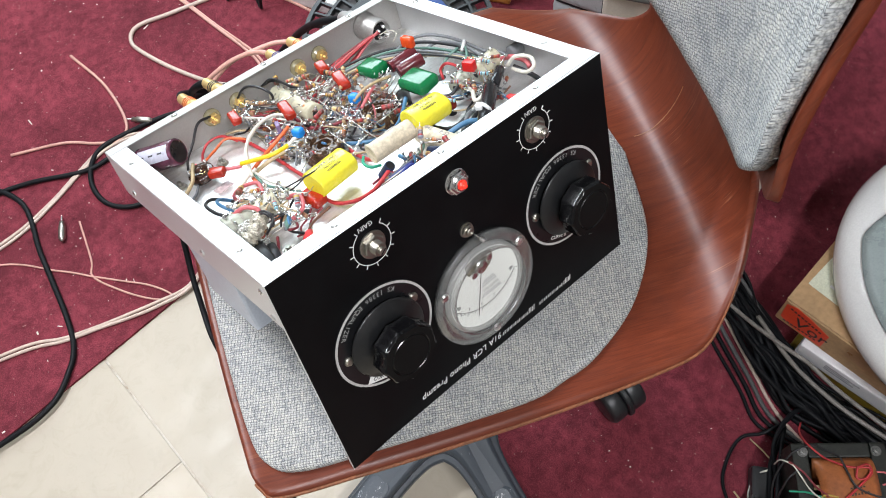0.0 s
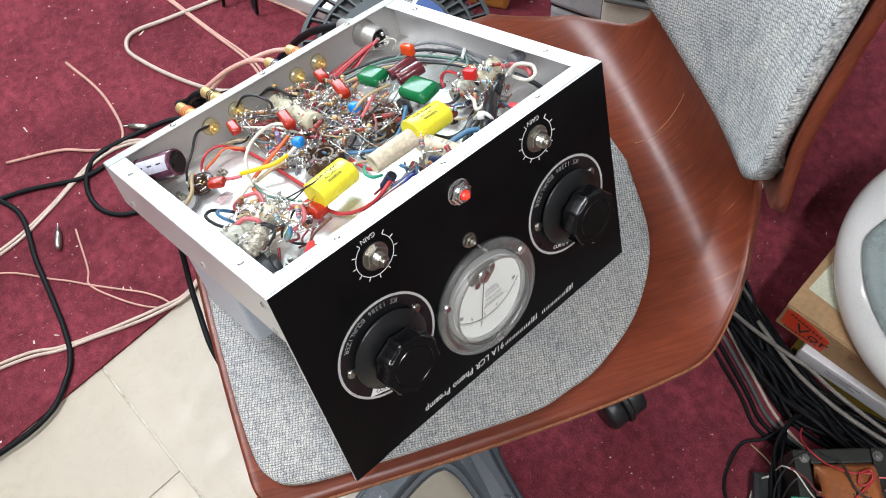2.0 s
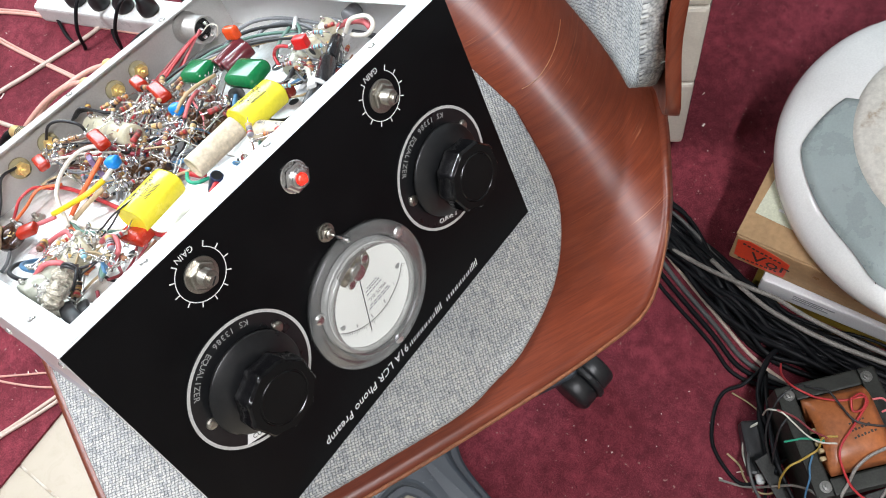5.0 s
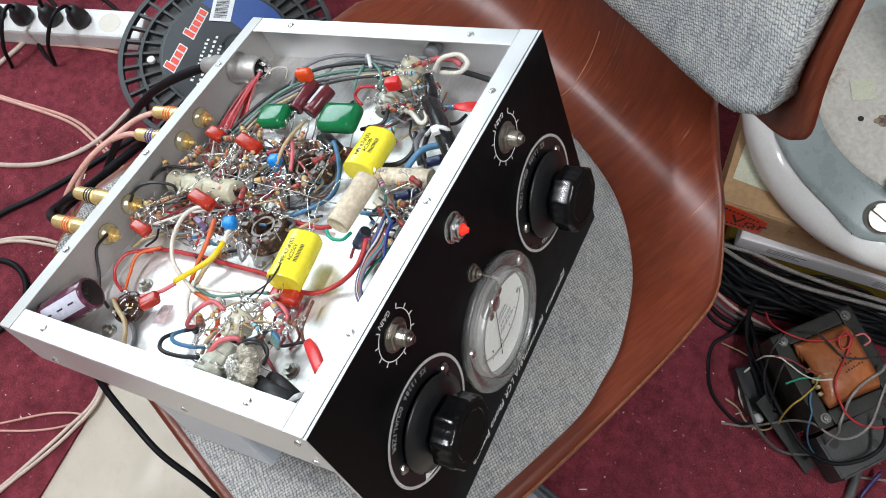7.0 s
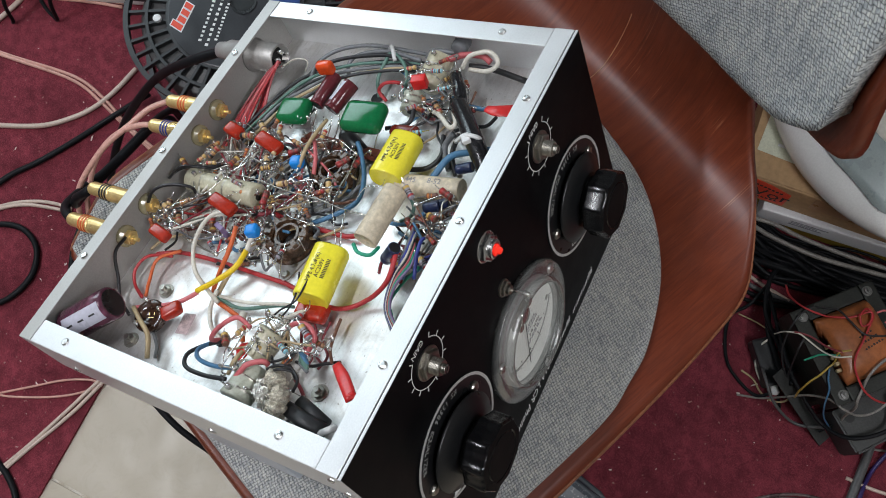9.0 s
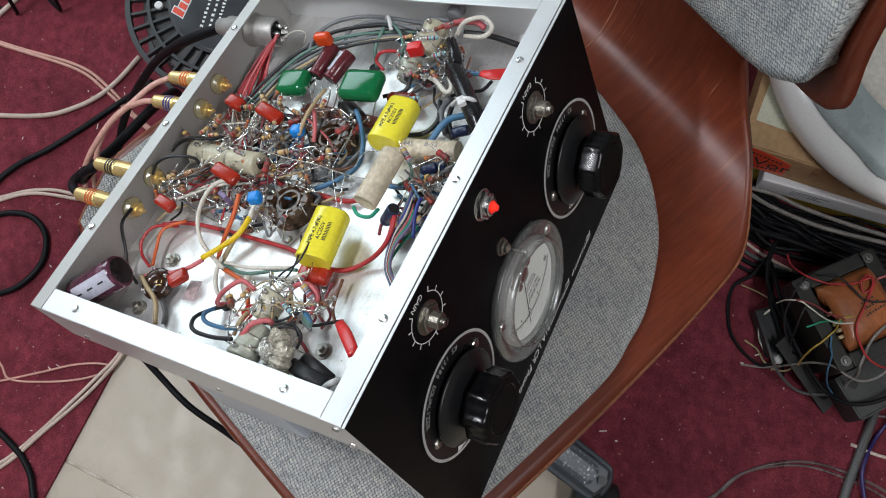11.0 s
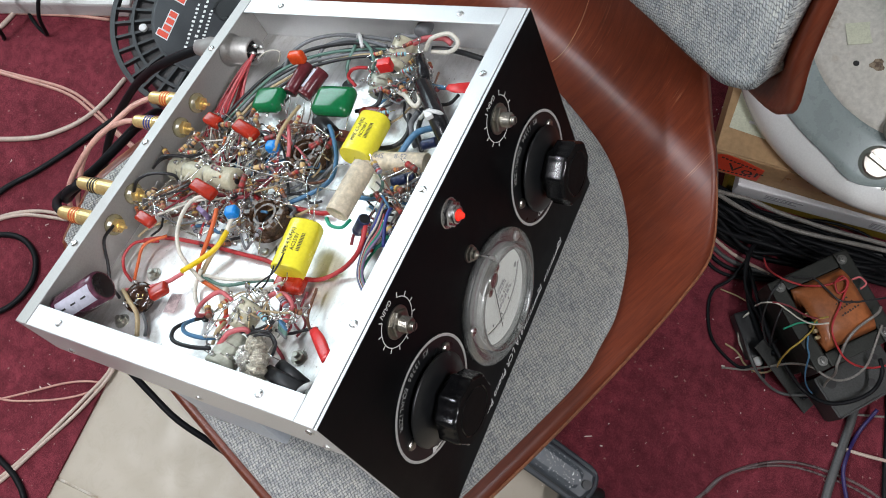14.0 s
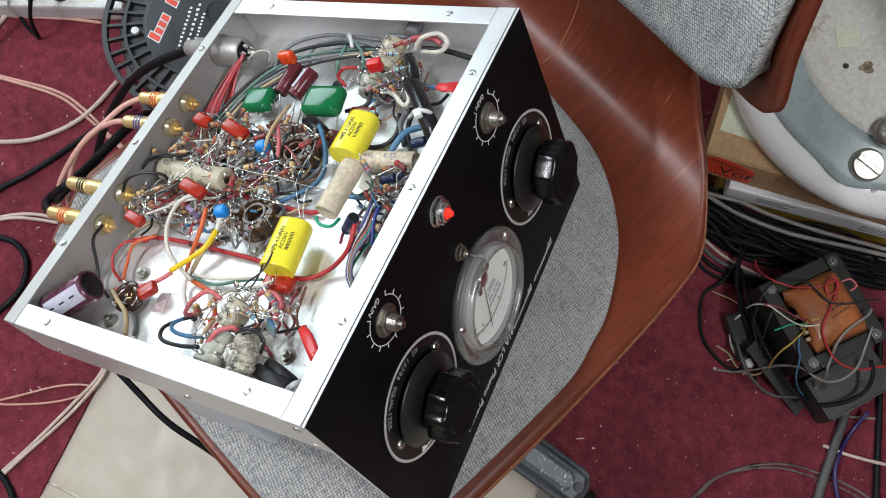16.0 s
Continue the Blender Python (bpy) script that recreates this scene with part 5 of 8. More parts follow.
cable("cable_tie", [(0.3316, 0.1692, -0.0300), (0.3314, 0.1620, -0.0200), (0.3195, 0.1529, -0.0220)], 0.0020, PLASTIC_WHITE, amp, "white cable tie", n=6)
for k in range(3):
    cable("tie_thread", [(0.0450, 0.0929, -0.0100), (0.0480, 0.0826, -0.0040), (0.0503, 0.0744, -0.0060), (0.0485, 0.0745, -0.0140)] if k == 0 else
          ([(0.0430, 0.0906, -0.0100), (0.0457, 0.0793, -0.0030), (0.0483, 0.0721, -0.0060), (0.0465, 0.0722, -0.0140)] if k == 1 else [(0.0522, 0.0780, -0.0080), (0.0451, 0.0651, -0.0060), (0.0387, 0.0692, -0.0140)]), 0.0011, WIRE["black"], amp, n=5)
# bolts, sticker, holes on the plate
for q in ((0.0812, 0.2449, -0.0430), (0.0365, 0.2467, -0.0430), (0.0511, 0.0724, -0.0430), (0.1725, 0.1898, -0.0430)):
    bm = bmesh.new()
    m = pose(q[0], q[1], ZP)
    lathe(bm, [(0.0062, 0), (0.0062, 0.0008)], 20, m)
    lathe(bm, [(0.0046, 0.0008), (0.0046, 0.0036)], 6, m)
    lathe(bm, [(0.0022, 0.0036), (0.0022, 0.0070)], 12, m)
    part("bolt", bm, NICKEL, amp)
for q, r in (((0.0612, 0.1695, -0.0450), 0.0058), ((0.0892, 0.1064, -0.0450), 0.0036), ((0.2599, 0.1067, -0.0450), 0.0042), ((0.2967, 0.1675, -0.0450), 0.0058)):
    bm = bmesh.new()
    lathe(bm, [(r, ZP + 0.0002), (r, ZP + 0.0006), (r * 0.8, ZP + 0.0004)], 22, pose(q[0], q[1], 0))
    part("grommet_hole", bm, RUBBER, amp, "dark hole with a rubber grommet")
bm = bmesh.new()
q = (0.0626, 0.2090, -0.0450)
box(bm, -0.0085, 0.0085, -0.0055, 0.0055, 0, 0.0003, m=pose(q[0], q[1], ZP, 0, 0, 10))
part("sticker", bm, surf("faded_sticker", (0.50, 0.40, 0.40), 0.4, var=0.3, fine=300, coarse=150), amp, "small faded sticker on the plate")
bm = bmesh.new()
q = (0.0552, 0.2395, -0.0360)
lathe(bm, [(0.0110, -0.003), (0.0128, -0.0015), (0.0128, 0.0022), (0.0118, 0.0034), (0.0050, 0.0036), (0.0046, 0.0028)], 32, pose(0.0565, 0.2345, -0.0365, 8, -10, 0))
trim = part("trimmer", bm, surf("dark_brown_glaze", (0.040, 0.018, 0.011), 0.16, var=0.5, coarse=140), amp, "round dark brown disc with soldered tags", smooth=True)
for k, (dx, dy) in enumerate(((0.009, 0.006), (-0.010, 0.003), (0.006, -0.009))):
    bm = bmesh.new()
    lathe(bm, [(0.0016, 0.0), (0.0013, 0.002), (0.0020, 0.0040), (0.0010, 0.0058)], 8, pose(0.0565 + dx, 0.2345 + dy, -0.0335))
    part("tag", bm, SOLDER, trim, smooth=True)
bm = bmesh.new()
box(bm, -0.0030, -0.0024, -0.0022, 0.0022, 0.0, 0.0002, m=pose(0.0575, 0.2310, -0.0325, 8, -10, 20))
box(bm, -0.0010, 0.0012, -0.0022, -0.0016, 0.0, 0.0002, m=pose(0.0575, 0.2310, -0.0325, 8, -10, 20))
box(bm, -0.0010, 0.0012, 0.0016, 0.0022, 0.0, 0.0002, m=pose(0.0575, 0.2310, -0.0325, 8, -10, 20))
part("gold_mark", bm, GOLD, trim)
bm = bmesh.new()
v0 = Vector((0.2384, 0.1702, -0.0370))
box(bm, -0.006, 0.006, -0.042, 0.034, -0.0015, 0.0015, m=pose(*v0, 0, 20, -3))
part("tag_board", bm, FIBRE, amp, "red-brown fibre tag board")
for k in range(9):
    bm = bmesh.new()
    mm = pose(*v0, 0, 20, -3) @ pose(-0.004, -0.038 + 0.0085 * k, 0.0015)
    lathe(bm, [(0.0013, 0), (0.0010, 0.002), (0.0015, 0.0040), (0.0008, 0.0056)], 8, mm)
    part("lug", bm, SOLDER, amp, smooth=True)
bm = bmesh.new()
q = Vector((0.3493, 0.1014, -0.0120))
lathe(bm, [(0.0075, 0.0), (0.0085, 0.002), (0.0085, 0.004), (0.0068, 0.005), (0.0085, 0.006), (0.0085, 0.010), (0.0060, 0.011)], 24, pose(W - 0.0016, 0.1000, -0.019, 0, -90, 0) @ Matrix.Diagonal((0.8, 0.8, 1.25, 1)))
part("grommet", bm, WIRE["grey"], amp, "ribbed dark grey rubber grommet in the side wall", smooth=True)

def flat_sleeve(pts, widths, thick, m_normal=(0, 0, 1), name="heat_shrink", material=RED_TAPE, label="red heat-shrink sleeve"):
    """Flattened heat-shrink tube."""
    P = catmull(pts, 4)
    up = Vector(m_normal)
    bm = bmesh.new()
    rings = []
    for i, p in enumerate(P):
        d = Vector(P[min(i + 1, len(P) - 1)]) - Vector(P[max(i - 1, 0)])
        sdir = d.cross(up).normalized()
        hw = float(np.interp(i / (len(P) - 1), np.linspace(0, 1, len(widths)), widths))
        rings.append([bm.verts.new(Vector(p) + sdir * hw * math.cos(t) + up * thick * math.sin(t)) for t in np.linspace(0, 2 * math.pi, 12, endpoint=False)])
    for a_, b_ in zip(rings[:-1], rings[1:]):
        for k in range(12):
            bm.faces.new((a_[k], a_[(k + 1) % 12], b_[(k + 1) % 12], b_[k]))
    bm.faces.new(rings[0][::-1])
    bm.faces.new(rings[-1])
    bmesh.ops.recalc_face_normals(bm, faces=bm.faces)
    part(name, bm, material, amp, label, smooth=True)


for run, ws in (([(0.0294, 0.0722, -0.0200), (0.0259, 0.0558, -0.0180), (0.0249, 0.0406, -0.0240)], (0.0046, 0.0052, 0.0052)), ([(0.0375, 0.0703, -0.0260), (0.0330, 0.0550, -0.0220), (0.0298, 0.0442, -0.0280)], (0.0042, 0.0046, 0.0046))):
    flat_sleeve(run, ws, 0.0024, name="cable_sleeve", material=RUBBER, label="flattened black rubber cable sleeve")
flat_sleeve([(0.0683, 0.0606, -0.0280), (0.0600, 0.0474, -0.0240), (0.0491, 0.0336, -0.0220)], (0.0030, 0.0042, 0.0044, 0.0040), 0.0014)
flat_sleeve([(0.2853, 0.0518, -0.0220), (0.2834, 0.0410, -0.0200), (0.2870, 0.0304, -0.0220)], (0.0030, 0.0052, 0.0060), 0.0013)
flat_sleeve([(0.0461, 0.1271, -0.0220), (0.0533, 0.1278, -0.0220), (0.0594, 0.1302, -0.0240)], (0.0020, 0.0060, 0.0050), 0.0018)
# ---------------------------------------------------------------- wiring
wire([(0.0848, 0.2032, -0.0300), (0.0967, 0.1877, -0.0260), (0.1090, 0.1780, -0.0240), (0.1240, 0.1776, -0.0240)], "yellow", 0.0021)
wire([(0.1235, 0.1773, -0.0240), (0.1317, 0.1779, -0.0220), (0.1387, 0.1765, -0.0200)], "white", 0.0018)
wire([(0.1475, 0.2045, -0.0180), (0.1426, 0.2150, -0.0140), (0.1295, 0.2182, -0.0120), (0.1117, 0.2170, -0.0160), (0.0969, 0.2099, -0.0240), (0.0890, 0.1977, -0.0340), (0.0838, 0.1849, -0.0360)], "white", 0.0017)
wire([(0.1373, 0.1920, -0.0160), (0.1210, 0.1911, -0.0220), (0.1025, 0.1955, -0.0320), (0.0880, 0.1955, -0.0400), (0.0816, 0.1728, -0.0380), (0.0758, 0.1537, -0.0340), (0.0620, 0.1414, -0.0320)], "orange", 0.0018)
wire([(0.1055, 0.2702, -0.0380), (0.1132, 0.2505, -0.0400), (0.1159, 0.2137, -0.0410), (0.1155, 0.1698, -0.0410), (0.1147, 0.1397, -0.0410), (0.1086, 0.1078, -0.0410), (0.1104, 0.0873, -0.0410), (0.1211, 0.0709, -0.0380), (0.1332, 0.0592, -0.0300), (0.1471, 0.0567, -0.0220), (0.1549, 0.0599, -0.0220)], "red", 0.0018)
wire([(0.1068, 0.2522, -0.0360), (0.1001, 0.2725, -0.0340), (0.0871, 0.2784, -0.0360), (0.0767, 0.2735, -0.0400), (0.0678, 0.2539, -0.0360)], "red", 0.0013)
wire([(0.1135, 0.2473, -0.0360), (0.0992, 0.2596, -0.0320), (0.0832, 0.2584, -0.0360), (0.0695, 0.2513, -0.0360)], "orange", 0.0013)
wire([(0.0851, 0.2055, -0.0340), (0.0745, 0.2152, -0.0340), (0.0656, 0.2309, -0.0340), (0.0581, 0.2514, -0.0340)], "pink", 0.0018)
wire([(0.0571, 0.2507, -0.0320), (0.0500, 0.2362, -0.0300), (0.0412, 0.2198, -0.0300), (0.0266, 0.2115, -0.0340)], "tan", 0.0019)
wire([(0.0531, 0.2362, -0.0400), (0.0403, 0.2197, -0.0420), (0.0307, 0.2141, -0.0430)], "grey", 0.0014)
for o in range(7):
    # red wires fanning out of the power connector
    e = (o - 3) * 0.0022
    wire([(0.2950 + e * 0.6, 0.2600, -0.0180), (0.2840 + e * 0.5, 0.2640 + e * 0.4, -0.0200), (0.266 + e * 0.4, 0.2700 + e * 0.7, -0.026 - 0.001 * (o % 3)), (0.244, 0.2740 + e, -0.033), (0.220 - e, 0.2700 + e * 1.4, -0.037)], ("red", "maroon", "red", "pink", "maroon", "red", "maroon")[o], 0.0011)
for o, k in ((0, "red"), (4, "maroon"), (8, "red"), (-4, "pink")):
    wire([(0.2960, 0.2590, -0.0150), (0.278 + o * 0.0006, 0.264 + o * 0.0005, -0.026), (0.252 + o * 0.0005, 0.262 + o * 0.0008, -0.036), (0.232, 0.262 + o * 0.0006, -0.036)], k, 0.0012)
for i, k in enumerate(("black", "tan", "grey", "black", "green", "black")):
    o = (i - 2.5) * 0.0035
    wire([(0.222 + o * 0.3, 0.262 + o, -0.036), (0.258, 0.244 + o, -0.032 + 0.002 * (i % 3)), (0.285 + o, 0.226 + o, -0.028), (0.306 + o, 0.196, -0.026 - 0.003 * (i % 2)), (0.318 + o * 0.6, 0.150, -0.026), (0.320 + o * 0.6, 0.115, -0.028)], k, 0.0014)
wire([(0.2883, 0.1501, -0.0360), (0.2929, 0.1573, -0.0300), (0.2952, 0.1483, -0.0220), (0.3000, 0.1378, -0.0260), (0.2925, 0.1300, -0.0280)], "red", 0.0015)
wire([(0.2939, 0.1620, -0.0400), (0.3039, 0.1647, -0.0300), (0.3167, 0.1626, -0.0240), (0.3269, 0.1600, -0.0220), (0.3188, 0.1448, -0.0220), (0.3072, 0.1354, -0.0240), (0.2923, 0.1311, -0.0280)], "green", 0.0016)
wire([(0.3047, 0.1974, -0.0340), (0.3131, 0.1978, -0.0260), (0.3226, 0.1907, -0.0240), (0.3279, 0.1648, -0.0220), (0.3244, 0.1312, -0.0240)], "grey", 0.0017)
wire([(0.2822, 0.2386, -0.0360), (0.2993, 0.2309, -0.0280), (0.3129, 0.2105, -0.0240), (0.3216, 0.1766, -0.0220), (0.3221, 0.1525, -0.0220), (0.3112, 0.1203, -0.0280)], "black", 0.0017)
wire([(0.2880, 0.2491, -0.0360), (0.2910, 0.2303, -0.0300), (0.3074, 0.2268, -0.0240), (0.3213, 0.2100, -0.0200), (0.3321, 0.1825, -0.0220), (0.3320, 0.1352, -0.0240), (0.3285, 0.1126, -0.0240)], "grey", 0.0017)
wire([(0.3206, 0.0899, -0.0220), (0.3250, 0.0814, -0.0120), (0.3309, 0.0682, -0.0120), (0.3257, 0.0590, -0.0160), (0.3212, 0.0665, -0.0220), (0.3217, 0.0848, -0.0240)], "white", 0.0019)
wire([(0.3270, 0.1058, -0.0220), (0.3303, 0.0919, -0.0180), (0.3315, 0.0762, -0.0180), (0.3297, 0.0689, -0.0220)], "pink", 0.0026)
wire([(0.3253, 0.0865, -0.0240), (0.3283, 0.0679, -0.0280), (0.3229, 0.0375, -0.0300)], "black", 0.0024)
wire([(0.3348, 0.1041, -0.0220), (0.3328, 0.1221, -0.0200), (0.3255, 0.1250, -0.0220)], "grey", 0.0019)
wire([(0.2910, 0.2484, -0.0140), (0.2933, 0.2325, -0.0060), (0.2930, 0.2193, -0.0060), (0.2903, 0.2253, -0.0160)], "white", 0.0006)
wire([(0.2910, 0.0724, -0.0300), (0.2907, 0.0590, -0.0300), (0.2852, 0.0416, -0.0220)], "blue", 0.0019)
for k, o in (("green", 0), ("green", 4), ("blue", 8), ("grey", -4)):
    wire([(0.0651, 0.0828, -0.0260), (0.0625 + o * 0.0004, 0.086, -0.026 + o * 0.0003), (0.058 + o * 0.0004, 0.077 + o * 0.0002, -0.026)], k, 0.0013)
wire([(0.2296, 0.1111, -0.0400), (0.2350, 0.0864, -0.0400), (0.2458, 0.0761, -0.0360), (0.2622, 0.0804, -0.0320)], "black", 0.0020)
wire([(0.2236, 0.0733, -0.0360), (0.2425, 0.0644, -0.0300), (0.2467, 0.0460, -0.0240), (0.2505, 0.0296, -0.0220)], "blue", 0.0026)
wire([(0.2613, 0.0689, -0.0260), (0.2529, 0.0756, -0.0340), (0.2380, 0.0665, -0.0400)], "grey", 0.0024)
wire([(0.2618, 0.0644, -0.0260), (0.2498, 0.0680, -0.0360), (0.2347, 0.0586, -0.0400)], "black", 0.0020)
wire([(0.2817, 0.1023, -0.0280), (0.2722, 0.0853, -0.0220), (0.2616, 0.0706, -0.0200), (0.2649, 0.0662, -0.0180), (0.2774, 0.0756, -0.0220)], "white", 0.0020)
wire([(0.2916, 0.1254, -0.0300), (0.2785, 0.1146, -0.0280), (0.2667, 0.1159, -0.0320), (0.2618, 0.1354, -0.0360)], "black", 0.0018)
wire([(0.1033, 0.2880, -0.0180), (0.0879, 0.2848, -0.0160), (0.0742, 0.2820, -0.0300), (0.0613, 0.2753, -0.0380), (0.0522, 0.2571, -0.0380)], "black", 0.0013)
wire([(0.1354, 0.2921, -0.0200), (0.1416, 0.2766, -0.0040), (0.1491, 0.2644, -0.0020), (0.1552, 0.2488, -0.0080), (0.1562, 0.2517, -0.0200)], "black", 0.0013)
for o in (0, 5, 10):
    wire([(0.166 - o * 0.0004, 0.285, -0.016), (0.170, 0.272 - o * 0.0003, -0.010 + o * 0.0004), (0.178, 0.262 - o * 0.0005, -0.014), (0.182 + o * 0.0006, 0.250, -0.022)], "black", 0.0011)
wire([(0.1541, 0.2140, -0.0240), (0.1586, 0.1913, -0.0300), (0.1707, 0.1779, -0.0300), (0.1874, 0.1706, -0.0300), (0.1954, 0.1678, -0.0300)], "maroon", 0.0018)
wire([(0.1680, 0.2006, -0.0340), (0.1640, 0.1711, -0.0400), (0.1645, 0.1482, -0.0410), (0.1644, 0.1194, -0.0410), (0.1668, 0.1091, -0.0400)], "red", 0.0020)
wire([(0.1663, 0.1504, -0.0380), (0.1787, 0.1347, -0.0380), (0.1933, 0.1222, -0.0360), (0.2136, 0.1272, -0.0340), (0.2305, 0.1377, -0.0280), (0.2384, 0.1452, -0.0280)], "blue", 0.0020)
wire([(0.1730, 0.1588, -0.0400), (0.1844, 0.1423, -0.0400), (0.2000, 0.1342, -0.0400), (0.2110, 0.1279, -0.0380)], "grey", 0.0016)
wire([(0.1710, 0.1636, -0.0400), (0.1809, 0.1460, -0.0400), (0.1950, 0.1370, -0.0400), (0.2057, 0.1346, -0.0400), (0.2215, 0.1456, -0.0400)], "black", 0.0014)
wire([(0.1747, 0.1733, -0.0420), (0.1853, 0.1558, -0.0420), (0.2061, 0.1418, -0.0420)], "grey", 0.0013)
wire([(0.2008, 0.1756, -0.0200), (0.2137, 0.1739, -0.0140), (0.2286, 0.1743, -0.0140), (0.2471, 0.1761, -0.0180)], "tan", 0.0016)
wire([(0.1976, 0.1586, -0.0200), (0.2097, 0.1612, -0.0140), (0.2259, 0.1751, -0.0180)], "pink", 0.0016)
wire([(0.1163, 0.0500, -0.0420), (0.1239, 0.0542, -0.0380), (0.1368, 0.0487, -0.0320), (0.1505, 0.0407, -0.0280)], "teal", 0.0011)
for i, k in enumerate(("violet", "teal", "pink", "black", "white", "royal", "grey")):
    o = i * 0.0018
    wire([(0.108 - o * 0.2, 0.040 + o * 0.4, -0.042), (0.118 + o * 0.2, 0.050 + o * 0.5, -0.036), (0.132 + o, 0.050 + o * 0.6, -0.028), (0.148 + o, 0.044 + o, -0.024), (0.160 + o * 1.6, 0.048 + o, -0.026)], k, 0.0010)
wire([(0.1379, 0.0355, -0.0220), (0.1524, 0.0388, -0.0160), (0.1627, 0.0413, -0.0160), (0.1670, 0.0416, -0.0180)], "royal", 0.0013)
wire([(0.1558, 0.0624, -0.0240), (0.1490, 0.0608, -0.0260), (0.1387, 0.0521, -0.0300), (0.1377, 0.0491, -0.0320)], "red", 0.0016)
wire([(0.1829, 0.0898, -0.0380), (0.1846, 0.0748, -0.0380), (0.1952, 0.0638, -0.0360), (0.2063, 0.0618, -0.0360)], "blue", 0.0020)
wire([(0.2102, 0.0876, -0.0360), (0.1989, 0.0741, -0.0340), (0.1909, 0.0730, -0.0360), (0.1845, 0.0790, -0.0360)], "green", 0.0013)
wire([(0.0410, 0.1168, -0.0160), (0.0365, 0.1361, -0.0180), (0.0373, 0.1570, -0.0220), (0.0448, 0.1705, -0.0300), (0.0558, 0.1719, -0.0400), (0.0603, 0.1665, -0.0420)], "blue", 0.0016)
wire([(0.0309, 0.1248, -0.0180), (0.0287, 0.1459, -0.0220), (0.0296, 0.1657, -0.0240), (0.0387, 0.1749, -0.0280), (0.0503, 0.1735, -0.0360), (0.0592, 0.1669, -0.0420)], "black", 0.0016)
wire([(0.0703, 0.1335, -0.0220), (0.0731, 0.1470, -0.0200), (0.0626, 0.1599, -0.0240), (0.0562, 0.1691, -0.0340), (0.0598, 0.1685, -0.0420)], "pink", 0.0018)
wire([(0.0785, 0.1056, -0.0220), (0.0822, 0.0979, -0.0180), (0.0832, 0.0880, -0.0180), (0.0782, 0.0818, -0.0220), (0.0691, 0.0856, -0.0280), (0.0645, 0.0858, -0.0280)], "pink", 0.0019)
wire([(0.0288, 0.1194, -0.0180), (0.0372, 0.1107, -0.0100), (0.0429, 0.1068, -0.0080), (0.0487, 0.0991, -0.0100), (0.0488, 0.0968, -0.0140)], "pink", 0.0019)
wire([(0.0356, 0.1285, -0.0220), (0.0428, 0.1231, -0.0140), (0.0518, 0.1248, -0.0180)], "tan", 0.0015)
wire([(0.0660, 0.1408, -0.0260), (0.0726, 0.1481, -0.0280), (0.0801, 0.1526, -0.0300)], "white", 0.0030)
wire([(0.0925, 0.1925, -0.0360), (0.0793, 0.1922, -0.0400), (0.0665, 0.1815, -0.0400), (0.0609, 0.1701, -0.0430)], "white", 0.0017)
wire([(0.0881, 0.1897, -0.0380), (0.0863, 0.1668, -0.0400), (0.0969, 0.1388, -0.0400), (0.0993, 0.1232, -0.0380)], "green", 0.0014)
wire([(0.0886, 0.1866, -0.0360), (0.0912, 0.1627, -0.0380), (0.1001, 0.1282, -0.0380)], "white", 0.0013)
wire([(0.1238, 0.1841, -0.0320), (0.1077, 0.1911, -0.0360), (0.0895, 0.1935, -0.0400)], "tan", 0.0020)
wire([(0.0833, 0.1191, -0.0260), (0.0919, 0.1133, -0.0220), (0.1034, 0.1102, -0.0160), (0.1177, 0.1186, -0.0180)], "black", 0.0007)
wire([(0.0766, 0.1268, -0.0260), (0.0880, 0.1195, -0.0220), (0.0952, 0.1034, -0.0120), (0.1130, 0.1054, -0.0140)], "black", 0.0007)
wire([(0.0737, 0.1192, -0.0260), (0.0881, 0.1137, -0.0280), (0.0959, 0.1064, -0.0300)], "white", 0.0018)

# ---------------------------------------------------------------- resistors and bare joints
BANDS = [surf("band_" + n_, c_, 0.4, var=0.05) for n_, c_ in (("red", (0.35, 0.03, 0.03)), ("orange", (0.50, 0.17, 0.04)), ("black", (0.01, 0.01, 0.01)), ("gold", (0.55, 0.36, 0.10)), ("umber", (0.10, 0.04, 0.03)))]
BODIES = [surf("resistor_" + n_, c_, 0.4, var=0.1) for n_, c_ in (("tan", (0.55, 0.38, 0.20)), ("brown", (0.15, 0.07, 0.045)), ("umber", (0.32, 0.17, 0.09)), ("maroon", (0.22, 0.035, 0.03)), ("grey", (0.30, 0.29, 0.33)))]


